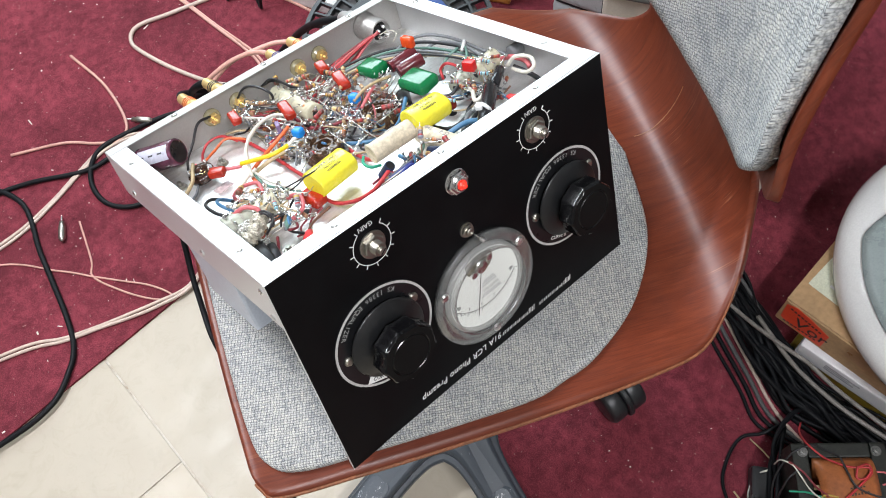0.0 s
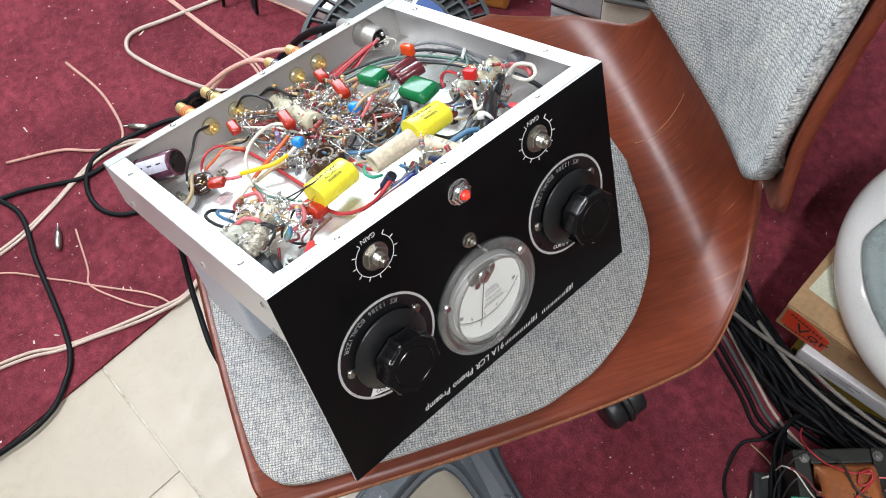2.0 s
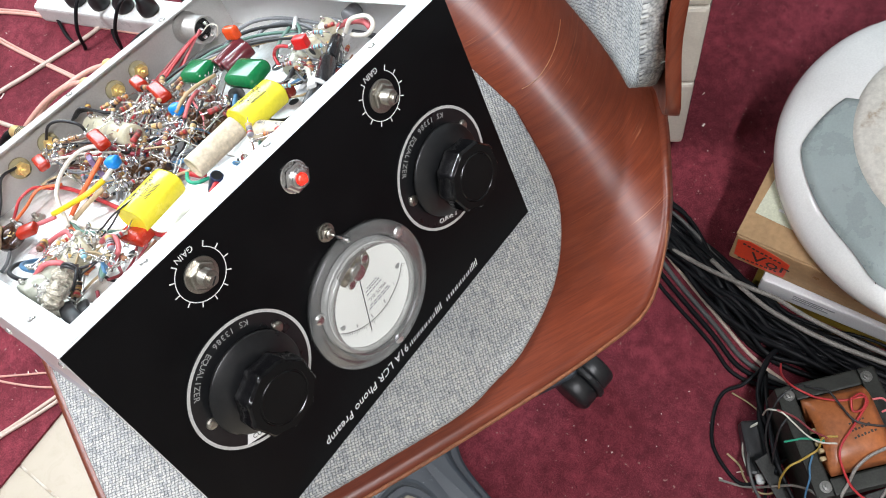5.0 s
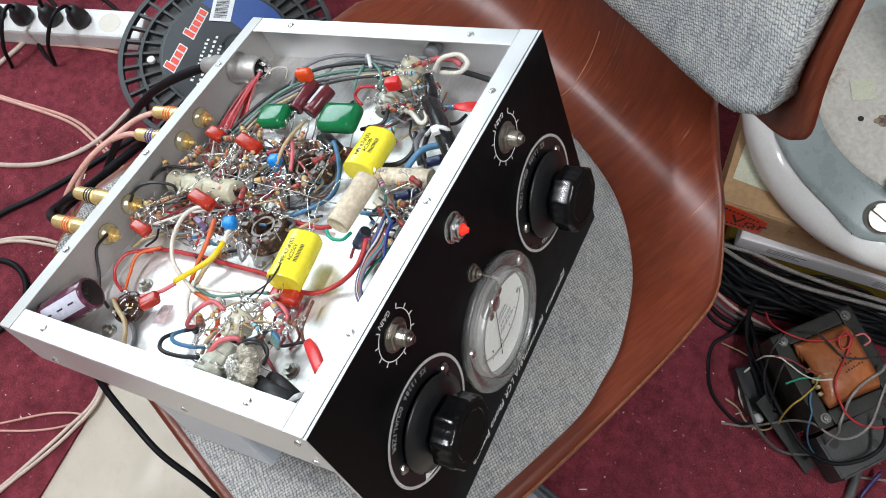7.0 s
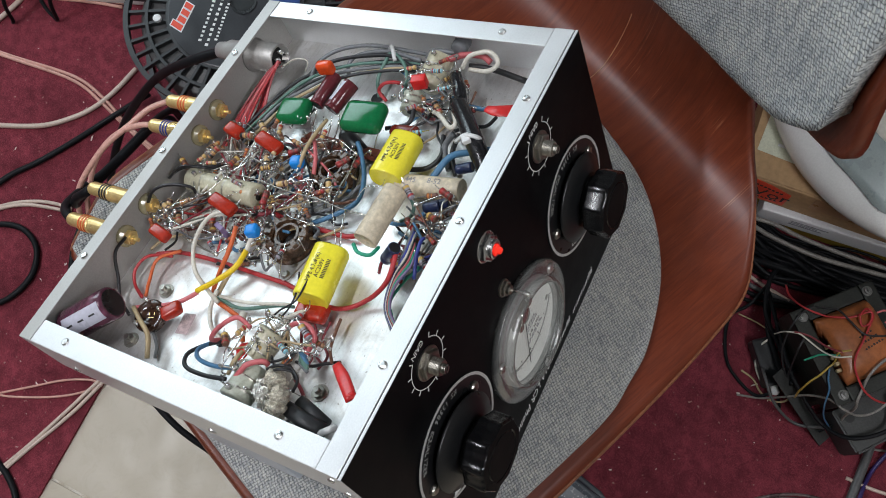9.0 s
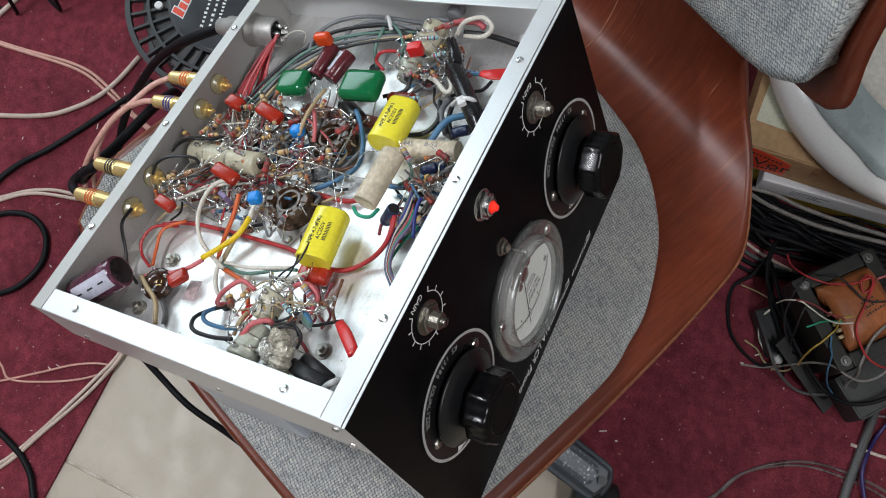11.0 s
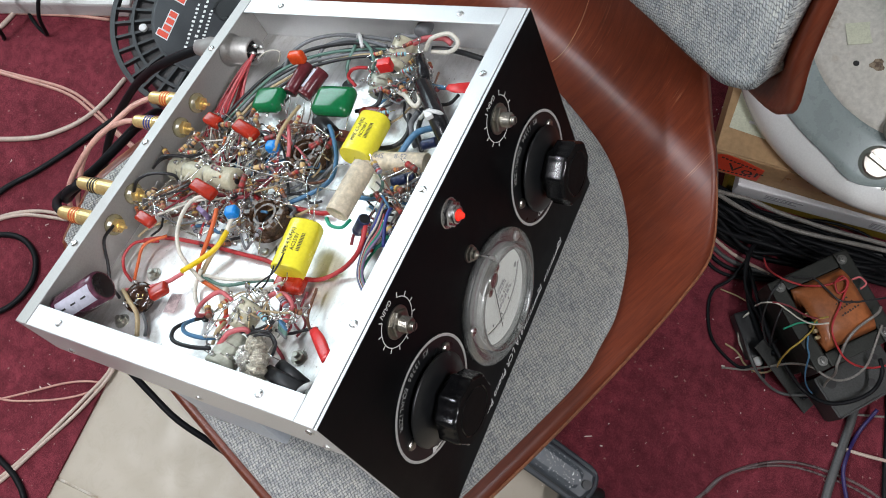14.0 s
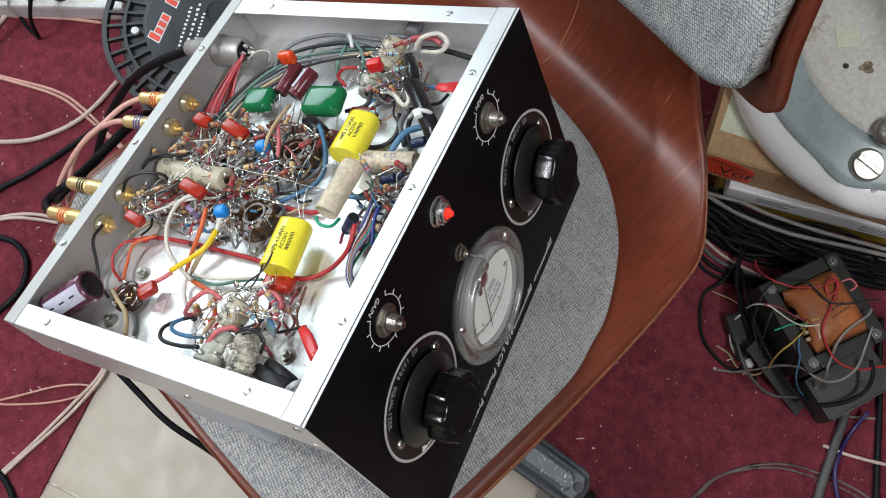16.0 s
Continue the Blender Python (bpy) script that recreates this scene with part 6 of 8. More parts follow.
def resistor_mesh(body, seed, length, r):
    rg = random.Random(seed)
    me = bpy.data.meshes.new("resistor")
    bm = bmesh.new()
    n = 10
    zs = [0, 0.06, 0.10, 0.24, 0.28, 0.36, 0.42, 0.50, 0.56, 0.64, 0.70, 0.88, 0.94, 1.0]
    rs = [0.55, 0.95, 1.0, 1.0, 0.9, 0.88, 0.88, 0.88, 0.88, 0.88, 0.9, 1.0, 0.95, 0.55]
    rings = [[bm.verts.new((r * k * math.cos(2 * math.pi * i / n), r * k * math.sin(2 * math.pi * i / n), z * length)) for i in range(n)] for z, k in zip(zs, rs)]
    slots = {2: 1, 5: 2, 7: 3, 10: 4}
    for j, (a, b) in enumerate(zip(rings[:-1], rings[1:])):
        for i in range(n):
            f = bm.faces.new((a[i], a[(i + 1) % n], b[(i + 1) % n], b[i]))
            f.smooth = True
            f.material_index = slots.get(j, 0)
    bm.faces.new(rings[0][::-1])
    bm.faces.new(rings[-1])
    for s, z0 in ((-1, 0.0), (1, length)):
        k0 = len(bm.faces)
        sweep(bm, [(0, 0, z0), (0, 0, z0 + s * 0.003), (rg.uniform(-0.001, 0.001), rg.uniform(-0.001, 0.001), z0 + s * 0.006)], 0.00038, 5)
        bm.faces.ensure_lookup_table()
        for f in bm.faces[k0:]:
            f.material_index = 5
    bm.to_mesh(me)
    bm.free()
    me.materials.append(body)
    for k in range(4):
        me.materials.append(BANDS[rg.randrange(5)])
    me.materials.append(SOLDER)
    return me


MESHES = [resistor_mesh(BODIES[i % 5], i, 0.0088 if i % 3 else 0.0118, 0.0019 if i % 3 else 0.0026) for i in range(15)]


def put_resistor(p, d, k):
    ob = new("resistor", MESHES[k % len(MESHES)])
    ob.parent = amp
    ob.matrix_basis = along(p, Vector(p) + Vector(d))
    return ob


def joint_mesh(seed):
    rg = random.Random(seed)
    me = bpy.data.meshes.new("solder_joint")
    bm = bmesh.new()
    bmesh.ops.create_icosphere(bm, subdivisions=2, radius=rg.uniform(0.0011, 0.0021))
    for v in bm.verts:
        v.co *= 1 + 0.6 * noise.noise(v.co * 800 + Vector((seed, 0, 0)))
        v.co.z *= 1.0 + 0.7 * (v.co.z > 0)
    for f in bm.faces:
        f.smooth = True
    bm.to_mesh(me)
    bm.free()
    me.materials.append(SOLDER)
    return me


JOINTS = [joint_mesh(40 + k) for k in range(14)]


def spot(x0, x1, y0, y1, z0, z1):
    """A place in the patch, clear of the valve sockets."""
    while True:
        p = Vector((rng.uniform(x0, x1), rng.uniform(y0, y1), rng.uniform(z0, z1)))
        if all(math.hypot(p.x - c[0], p.y - c[1]) > 0.0185 for c in SOCKETS):
            return p


def tangle(n_res, n_lead, n_blob, n_wire, x0, x1, y0, y1, z0, z1, keys):
    """Point-to-point wiring: resistors, bare leads, solder joints and thin wires over a patch of the plate."""
    ends = []
    for k in range(n_res):
        p = spot(x0, x1, y0, y1, z0, z1)
        a = rng.choice((0.2, 0.9, 1.57, 2.2)) + rng.uniform(-0.35, 0.35)
        d = Vector((math.cos(a), math.sin(a), rng.uniform(-0.35, 0.35))).normalized()
        put_resistor(p, d, rng.randrange(15))
        ends += [p - d * 0.006, p + d * 0.015]
    blobs = [spot(x0, x1, y0, y1, z0, z1) for k in range(max(3, n_blob - len(ends) // 2))] + ends[::2]
    for p in blobs:
        ob = new("solder_joint", JOINTS[rng.randrange(14)])
        ob.parent = amp
        ob.matrix_basis = Matrix.Translation(p) @ pose(0, 0, 0, rng.uniform(-60, 60), rng.uniform(-60, 60), rng.uniform(0, 360))
    for k in range(n_lead):
        a = rng.choice(blobs)
        b = min(rng.sample(blobs, min(6, len(blobs))), key=lambda q: (q - a).length if q != a else 9)
        if (a - b).length > 0.030:
            b = a + (b - a) * 0.030 / (b - a).length
        if (a - b).length < 0.004:
            b = a + Vector((rng.uniform(-0.01, 0.01), rng.uniform(-0.01, 0.01), -0.008))
        kink = a * 0.35 + b * 0.65 + Vector((rng.uniform(-0.004, 0.004), rng.uniform(-0.004, 0.004), rng.uniform(-0.001, 0.005)))
        bm = bmesh.new()
        sweep(bm, [a, a * 0.7 + kink * 0.3, kink + (a - kink) * 0.08, kink + (b - kink) * 0.08, b], rng.uniform(0.00036, 0.00066), 5)
        part("bare_lead", bm, rng.choice((SOLDER, SOLDER, NICKEL)), amp, smooth=True)
    for k in range(n_wire):
        a, b = rng.sample(blobs, 2)
        mid = (a + b) / 2 + Vector((rng.uniform(-0.008, 0.008), rng.uniform(-0.008, 0.008), rng.uniform(-0.012, 0.0)))
        mid.z = max(mid.z, ZP + 0.002)
        wire([a, a * 0.55 + mid * 0.45, mid, b], rng.choice(keys), rng.uniform(0.0006, 0.0011))


# banded resistors that stand clear of the rest, pale blue ones at the far posts, long bare bus wires
for k, (a_, b_) in enumerate((((0.2045, 0.2095, -0.018), (0.1958, 0.2036, -0.018)), ((0.1729, 0.1866, -0.017), (0.1618, 0.1860, -0.020)), ((0.1399, 0.2223, -0.020), (0.1307, 0.2164, -0.023)),
                              ((0.1553, 0.0596, -0.024), (0.1447, 0.0561, -0.027)), ((0.2013, 0.2596, -0.017), (0.1919, 0.2650, -0.020)), ((0.1463, 0.2738, -0.020), (0.1330, 0.2726, -0.023)),
                              ((0.1830, 0.0688, -0.027), (0.1775, 0.0601, -0.029)), ((0.0500, 0.1330, -0.010), (0.0560, 0.1400, -0.012)))):
    put_resistor(a_, Vector(b_) - Vector(a_), 3 * k)
PALE_BLUE = surf("resistor_pale_blue", (0.25, 0.50, 0.58), 0.4, var=0.1)
blue_mesh = resistor_mesh(PALE_BLUE, 77, 0.0095, 0.0019)
for a_, b_ in (((0.3043, 0.1148, -0.012), (0.3076, 0.0888, -0.012)), ((0.2884, 0.0959, -0.014), (0.2947, 0.0832, -0.014)), ((0.2545, 0.1045, -0.026), (0.2582, 0.0949, -0.026)), ((0.0640, 0.0980, -0.012), (0.0600, 0.0880, -0.013))):
    d_ = (Vector(b_) - Vector(a_)).normalized()
    ob = new("resistor", blue_mesh)
    ob.parent = amp
    ob.matrix_basis = along((Vector(a_) + Vector(b_)) / 2 - d_ * 0.0048, Vector(b_))
    lead([Vector(a_), (Vector(a_) + Vector(b_)) / 2, Vector(b_)], 0.0004)
lead([(0.1794, 0.2508, -0.0190), (0.1793, 0.2093, -0.0150), (0.1764, 0.1711, -0.0160), (0.1749, 0.1358, -0.0150), (0.1731, 0.1109, -0.0170), (0.1770, 0.0691, -0.0230)], 0.0005, material=NICKEL)
lead([(0.1719, 0.1090, -0.0140), (0.1560, 0.1020, -0.0120), (0.1440, 0.0985, -0.0170)], 0.0006)
lead([(0.1790, 0.2300, -0.0150), (0.1900, 0.2200, -0.0140), (0.2010, 0.2230, -0.0160)], 0.0006)
bm = bmesh.new()
box(bm, -0.004, 0.004, -0.003, 0.003, -0.0015, 0.0025, 0.0008, m=pose(0.2465, 0.0455, -0.0095, 0, 0, 40))
part("tie_buckle", bm, PLASTIC_WHITE, amp, "white cable tie buckle")

# the crowded corner behind the input jacks, the middle between the valve sockets, behind the panel, and the tag posts
tangle(60, 120, 100, 40, 0.118, 0.236, 0.188, 0.276, -0.037, -0.014, ("black", "brown", "grey", "maroon", "white", "red"))
tangle(24, 46, 36, 10, 0.166, 0.240, 0.136, 0.200, -0.037, -0.020, ("blue", "grey", "tan", "pink", "black"))
tangle(18, 40, 30, 12, 0.148, 0.208, 0.022, 0.072, -0.037, -0.016, ("royal", "brown", "white", "grey", "blue"))
tangle(9, 40, 40, 8, 0.022, 0.086, 0.068, 0.138, -0.034, -0.012, ("black", "tan", "white", "grey"))
tangle(10, 30, 28, 8, 0.264, 0.324, 0.064, 0.138, -0.034, -0.014, ("grey", "white", "maroon", "black"))
tangle(6, 14, 12, 5, 0.246, 0.274, 0.200, 0.248, -0.038, -0.026, ("maroon", "black"))
tangle(6, 18, 14, 5, 0.118, 0.168, 0.146, 0.192, -0.036, -0.024, ("tan", "grey"))
for x0, x1, y0, y1, n_ in ((0.120, 0.236, 0.186, 0.274, 34), (0.150, 0.240, 0.130, 0.200, 20), (0.145, 0.210, 0.022, 0.074, 14), (0.024, 0.085, 0.068, 0.130, 12), (0.265, 0.325, 0.06, 0.14, 12)):
    # dark wires added low on the plate, standing for shade under the joints
    for k in range(n_):
        a = rng.uniform(0, 6.28)
        p = Vector((rng.uniform(x0, x1), rng.uniform(y0, y1), ZP + rng.uniform(0.002, 0.010)))
        d = Vector((math.cos(a), math.sin(a), 0))
        q = Vector((-d.y, d.x, 0))
        wire([p - d * 0.016, p - d * 0.006 + q * rng.uniform(-0.005, 0.005), p + d * 0.006 + q * rng.uniform(-0.005, 0.005), p + d * 0.017 + Vector((0, 0, rng.uniform(0, 0.008)))],
             rng.choice(("black", "black", "brown", "maroon", "grey", "black", "tan", "blue")), rng.uniform(0.0008, 0.0015))

# ---------------------------------------------------------------- room
def build_room():
    X0, X1, Y0, Y1, ZC = -2.3, 2.5, -2.4, 2.4, 2.6
    bm = bmesh.new()
    box(bm, X0, X1, Y0, Y1, -0.12, -0.004)
    tagged(part("floor", bm, GROUT), "tiled concrete floor under the carpet", "floor", kind="structure")
    # carpet with a corner cut out over the tiles
    bm = bmesh.new()
    outline = [(X0, 0.506), (-0.30, 0.505), (0.004, 0.507), (0.012, 0.500), (0.018, 0.488), (0.030, 0.25), (0.055, 0.06), (0.074, -0.07), (0.066, -0.15), (0.048, -0.23), (0.044, -0.30), (0.03, -0.7), (0.02, Y0), (X1, Y0), (X1, Y1), (X0, Y1)]
    prism(bm, outline, -0.004, 0.0035)
    tagged(part("carpet", bm, CARPET), "worn dark red carpet littered with pale crumbs", "carpet", kind="structure")
    walls = (("wall_west", (X0 - 0.15, X0, Y0, Y1, -0.12, ZC)), ("wall_south", (X0 - 0.15, X1 + 0.15, Y0 - 0.15, Y0, -0.12, ZC)), ("wall_east", (X1, X1 + 0.15, Y0, Y1, -0.12, ZC)))
    for n_, b_ in walls:
        bm = bmesh.new()
        box(bm, *b_)
        tagged(part(n_, bm, WALL), "plain cream plastered wall", "wall", kind="structure")
    bm = bmesh.new()
    wx0, wx1, wz0, wz1 = 0.3, 2.1, 0.85, 2.05
    for b_ in ((X0 - 0.15, wx0, -0.12, ZC), (wx1, X1 + 0.15, -0.12, ZC), (wx0, wx1, -0.12, wz0), (wx0, wx1, wz1, ZC)):
        box(bm, b_[0], b_[1], Y1, Y1 + 0.15, b_[2], b_[3])
    tagged(part("wall_north", bm, WALL), "cream wall with a wide window opening", "wall", kind="structure")
    bm = bmesh.new()
    box(bm, X0 - 0.15, X1 + 0.15, Y0 - 0.15, Y1 + 0.15, ZC, ZC + 0.1)
    tagged(part("ceiling", bm, WALL), "plain white ceiling", "ceiling", kind="structure")
    win = tagged(new("window_1"), "white framed window letting in daylight", "window", kind="structure")
    for b_ in ((wx0, wx1, wz0, wz0 + 0.05), (wx0, wx1, wz1 - 0.05, wz1), (wx0, wx0 + 0.05, wz0 + 0.05, wz1 - 0.05), (wx1 - 0.05, wx1, wz0 + 0.05, wz1 - 0.05), (1.18, 1.22, wz0 + 0.05, wz1 - 0.05)):
        bm = bmesh.new()
        box(bm, b_[0], b_[1], Y1 + 0.05, Y1 + 0.10, b_[2], b_[3], 0.004)
        part("window_frame", bm, PLASTIC_WHITE, win)
    glow = glow_mat("tube_glow", (0.97, 0.985, 1.0), 6.0)
    # fittings added for the assumed tubes, out of view
    for tm in TUBES:
        light = tagged(new("ceiling_light"), "assumed, unseen white batten fitting with a fluorescent tube", "ceiling light", "ceiling lights")
        m = tm @ pose(0, 0, 0.045)
        bm = bmesh.new()
        box(bm, -0.62, 0.62, -0.04, 0.04, 0.0, 0.04, 0.004, m=m)
        part("batten", bm, PLASTIC_WHITE, light)
        bm = bmesh.new()
        lathe(bm, [(0.013, -0.6), (0.013, 0.6)], 14, m @ pose(0, 0, -0.03, 0, 90, 0))
        part("tube", bm, glow, light, "lit fluorescent tube")


build_room()


# ---------------------------------------------------------------- chair's underframe
def world_part(name, bm, material, parent, label="", smooth=False):
    ob = part(name, bm, material, parent, label, smooth=smooth)
    ob.matrix_parent_inverse = CHAIR.inverted()
    return ob


SCUFFED = stained("scuffed_plastic", (0.055, 0.066, 0.080), (0.62, 0.64, 0.66), 0.4, 260.0, 0.58, 0.63)


def build_base(cx=0.113, cy=0.017):
    angles = [-30 + 72 * k for k in range(5)]
    bm = bmesh.new()
    n = 360
    R0, w_ = 0.252, 0.022
    levels = []
    for inset, drop in ((0.006, 0.040), (-0.006, 0.036), (-0.007, 0.022), (-0.005, 0.019), (0.0, 0.018), (0.0, 0.006), (0.0025, 0.0015), (0.005, 0.0)):
        ring = []
        for i in range(n):
            a = 360 * i / n
            d = min(abs((a - q + 180) % 360 - 180) for q in angles)
            s = max(1e-4, math.sin(radians(d)))
            r = (w_ - inset) / s
            r = (r ** 3 + (0.064 - inset) ** 3) ** (1 / 3)
            rt = math.sqrt(max(0.0, 1 - ((R0 * s) / 0.03) ** 2)) if R0 * s < 0.03 else 0
            r = min(r, (R0 - inset - 0.022 + 0.022 * rt) / max(0.5, math.cos(radians(d))))
            z = 0.118 - 0.17 * max(0.0, r - 0.06) + 0.0
            ring.append(bm.verts.new((cx + r * math.cos(radians(a)), cy + r * math.sin(radians(a)), z - drop)))
        levels.append(ring)
    for a, b in zip(levels[:-1], levels[1:]):
        for i in range(n):
            bm.faces.new((a[i], a[(i + 1) % n], b[(i + 1) % n], b[i]))
    top = bm.verts.new((cx, cy, 0.124))
    low = bm.verts.new((cx, cy, 0.080))
    for i in range(n):
        bm.faces.new((levels[-1][i], levels[-1][(i + 1) % n], top))
        bm.faces.new((levels[0][(i + 1) % n], levels[0][i], low))
    world_part("star_base", bm, PLASTIC_BASE, chair, "scuffed grey-black plastic five-arm base")
    for q in angles:
        bm = bmesh.new()
        mm = pose(cx, cy, 0, 0, 0, q)
        pts = [(0.140, 0.1045), (0.146, 0.1035), (0.19, 0.0962), (0.226, 0.0900), (0.233, 0.0888)]
        rows = []
        for x, z in pts:
            hw = 0.0105 - 0.010 * (x - 0.10) - (0.005 if x < 0.142 or x > 0.23 else 0.0)
            rows.append([bm.verts.new(mm @ Vector((x, y, z + dz))) for y, dz in ((-hw - 0.006, 0.0), (-hw, 0.0016), (hw, 0.0016), (hw + 0.006, 0.0))])
        for a, b in zip(rows[:-1], rows[1:]):
            for k in range(3):
                bm.faces.new((a[k], b[k], b[k + 1], a[k + 1]))
        bm.faces.new(rows[0][::-1])
        bm.faces.new(rows[-1])
        bmesh.ops.recalc_face_normals(bm, faces=bm.faces)
        world_part("arm_inset", bm, SCUFFED, chair, "scuffed oval inset with white flecks")
        c = Vector((cx + 0.244 * math.cos(radians(q)) + 0.029 * math.cos(radians(q - 68)), cy + 0.244 * math.sin(radians(q)) + 0.029 * math.sin(radians(q - 68)), 0))
        caster = new("caster")
        caster.parent = chair
        caster.matrix_parent_inverse = CHAIR.inverted()
        caster.matrix_basis = Matrix.Translation(c) @ pose(0, 0, 0, 0, 0, q + 22) @ Matrix.Diagonal((1.25, 1.2, 1.12, 1))
        caster["label"] = "black twin-wheel caster"
        for s in (-1, 1):
            bm = bmesh.new()
            lathe(bm, [(0.012, 0.004), (0.0255, 0.004), (0.0275, 0.007), (0.0275, 0.021), (0.0250, 0.0245), (0.012, 0.0255)], 28, pose(0, 0, 0.031, 0, 90 * s, 0))
            part("wheel", bm, PLASTIC_BLACK, caster, smooth=True)
        bm = bmesh.new()
        lathe(bm, [(0.0, -0.0036), (0.029, -0.0036), (0.031, -0.002), (0.031, 0.002), (0.029, 0.0036), (0.0, 0.0036)], 28, pose(0, 0, 0.033, 0, 90, 0), False, False)
        lathe(bm, [(0.0055, 0.045), (0.0055, 0.082)], 14, pose(0, 0.026, 0))
        part("hood", bm, PLASTIC_BLACK, caster, smooth=False)
    bm = bmesh.new()
    lathe(bm, [(0.045, 0.10), (0.040, 0.135), (0.030, 0.145), (0.030, 0.30), (0.025, 0.305), (0.014, 0.306), (0.014, 0.50)], 32, pose(cx, cy, 0))
    world_part("gas_column", bm, PLASTIC_BLACK, chair, smooth=True)
    bm = bmesh.new()
    box(bm, 0.02, 0.24, 0.075, 0.285, -0.085, -0.022, 0.01)
    for v in bm.verts:
        v.co.z -= SLOPE * v.co.x
    part("tilt_mechanism", bm, PLASTIC_BLACK, chair, "black mechanism under the seat")


build_base()


# ---------------------------------------------------------------- floor things
def power_strip():
    s = tagged(new("power_strip"), "long white multi-socket power strip on the carpet", "power strip")
    s.matrix_basis = pose(0.476, 0.918, 0.0035, 0, 0, math.degrees(math.atan2(-0.222, 0.08)))
    bm = bmesh.new()
    box(bm, -0.21, 0.145, -0.028, 0.028, 0.0, 0.042, 0.006)
    part("body", bm, PLASTIC_WHITE, s, smooth=False)
    for k in range(6):
        bm = bmesh.new()
        lathe(bm, [(0.0195, 0.0415), (0.0195, 0.0425), (0.0180, 0.0422)], 24, pose(-0.175 + 0.052 * k, 0, 0))
        part("socket", bm, DRAWER, s)
    return s


strip = power_strip()


def mains_plug(x, turn, lean, lift=0.0):
    p = tagged(new("mains_plug"), "black rubber mains plug in the power strip", "plug", "plugs in the strip")
    p.matrix_basis = strip.matrix_basis @ pose(x, 0, 0.0425, lean, 0, turn)
    bm = bmesh.new()
    lathe(bm, [(0.0185, 0.0), (0.0190, 0.006), (0.0180, 0.016), (0.0125, 0.026), (0.0105, 0.036), (0.006, 0.040)], 20, None)
    part("body", bm, RUBBER, p, smooth=True)
    bm = bmesh.new()
    sweep(bm, catmull([(0, 0, 0.036), (0.004, 0.006, 0.055), (0.02, 0.03, 0.060), (0.045, 0.055, 0.02), (0.060, 0.060, -0.036), (0.09, 0.02, -0.038), (0.11, -0.05, -0.038)], 5), 0.0034, 7)
    part("flex", bm, CABLE_BLACK, p, smooth=True)


mains_plug(-0.123, 20, 8)
mains_plug(-0.071, -150, -10)
mains_plug(-0.019, 40, 6)
mains_plug(0.033, 190, -4)


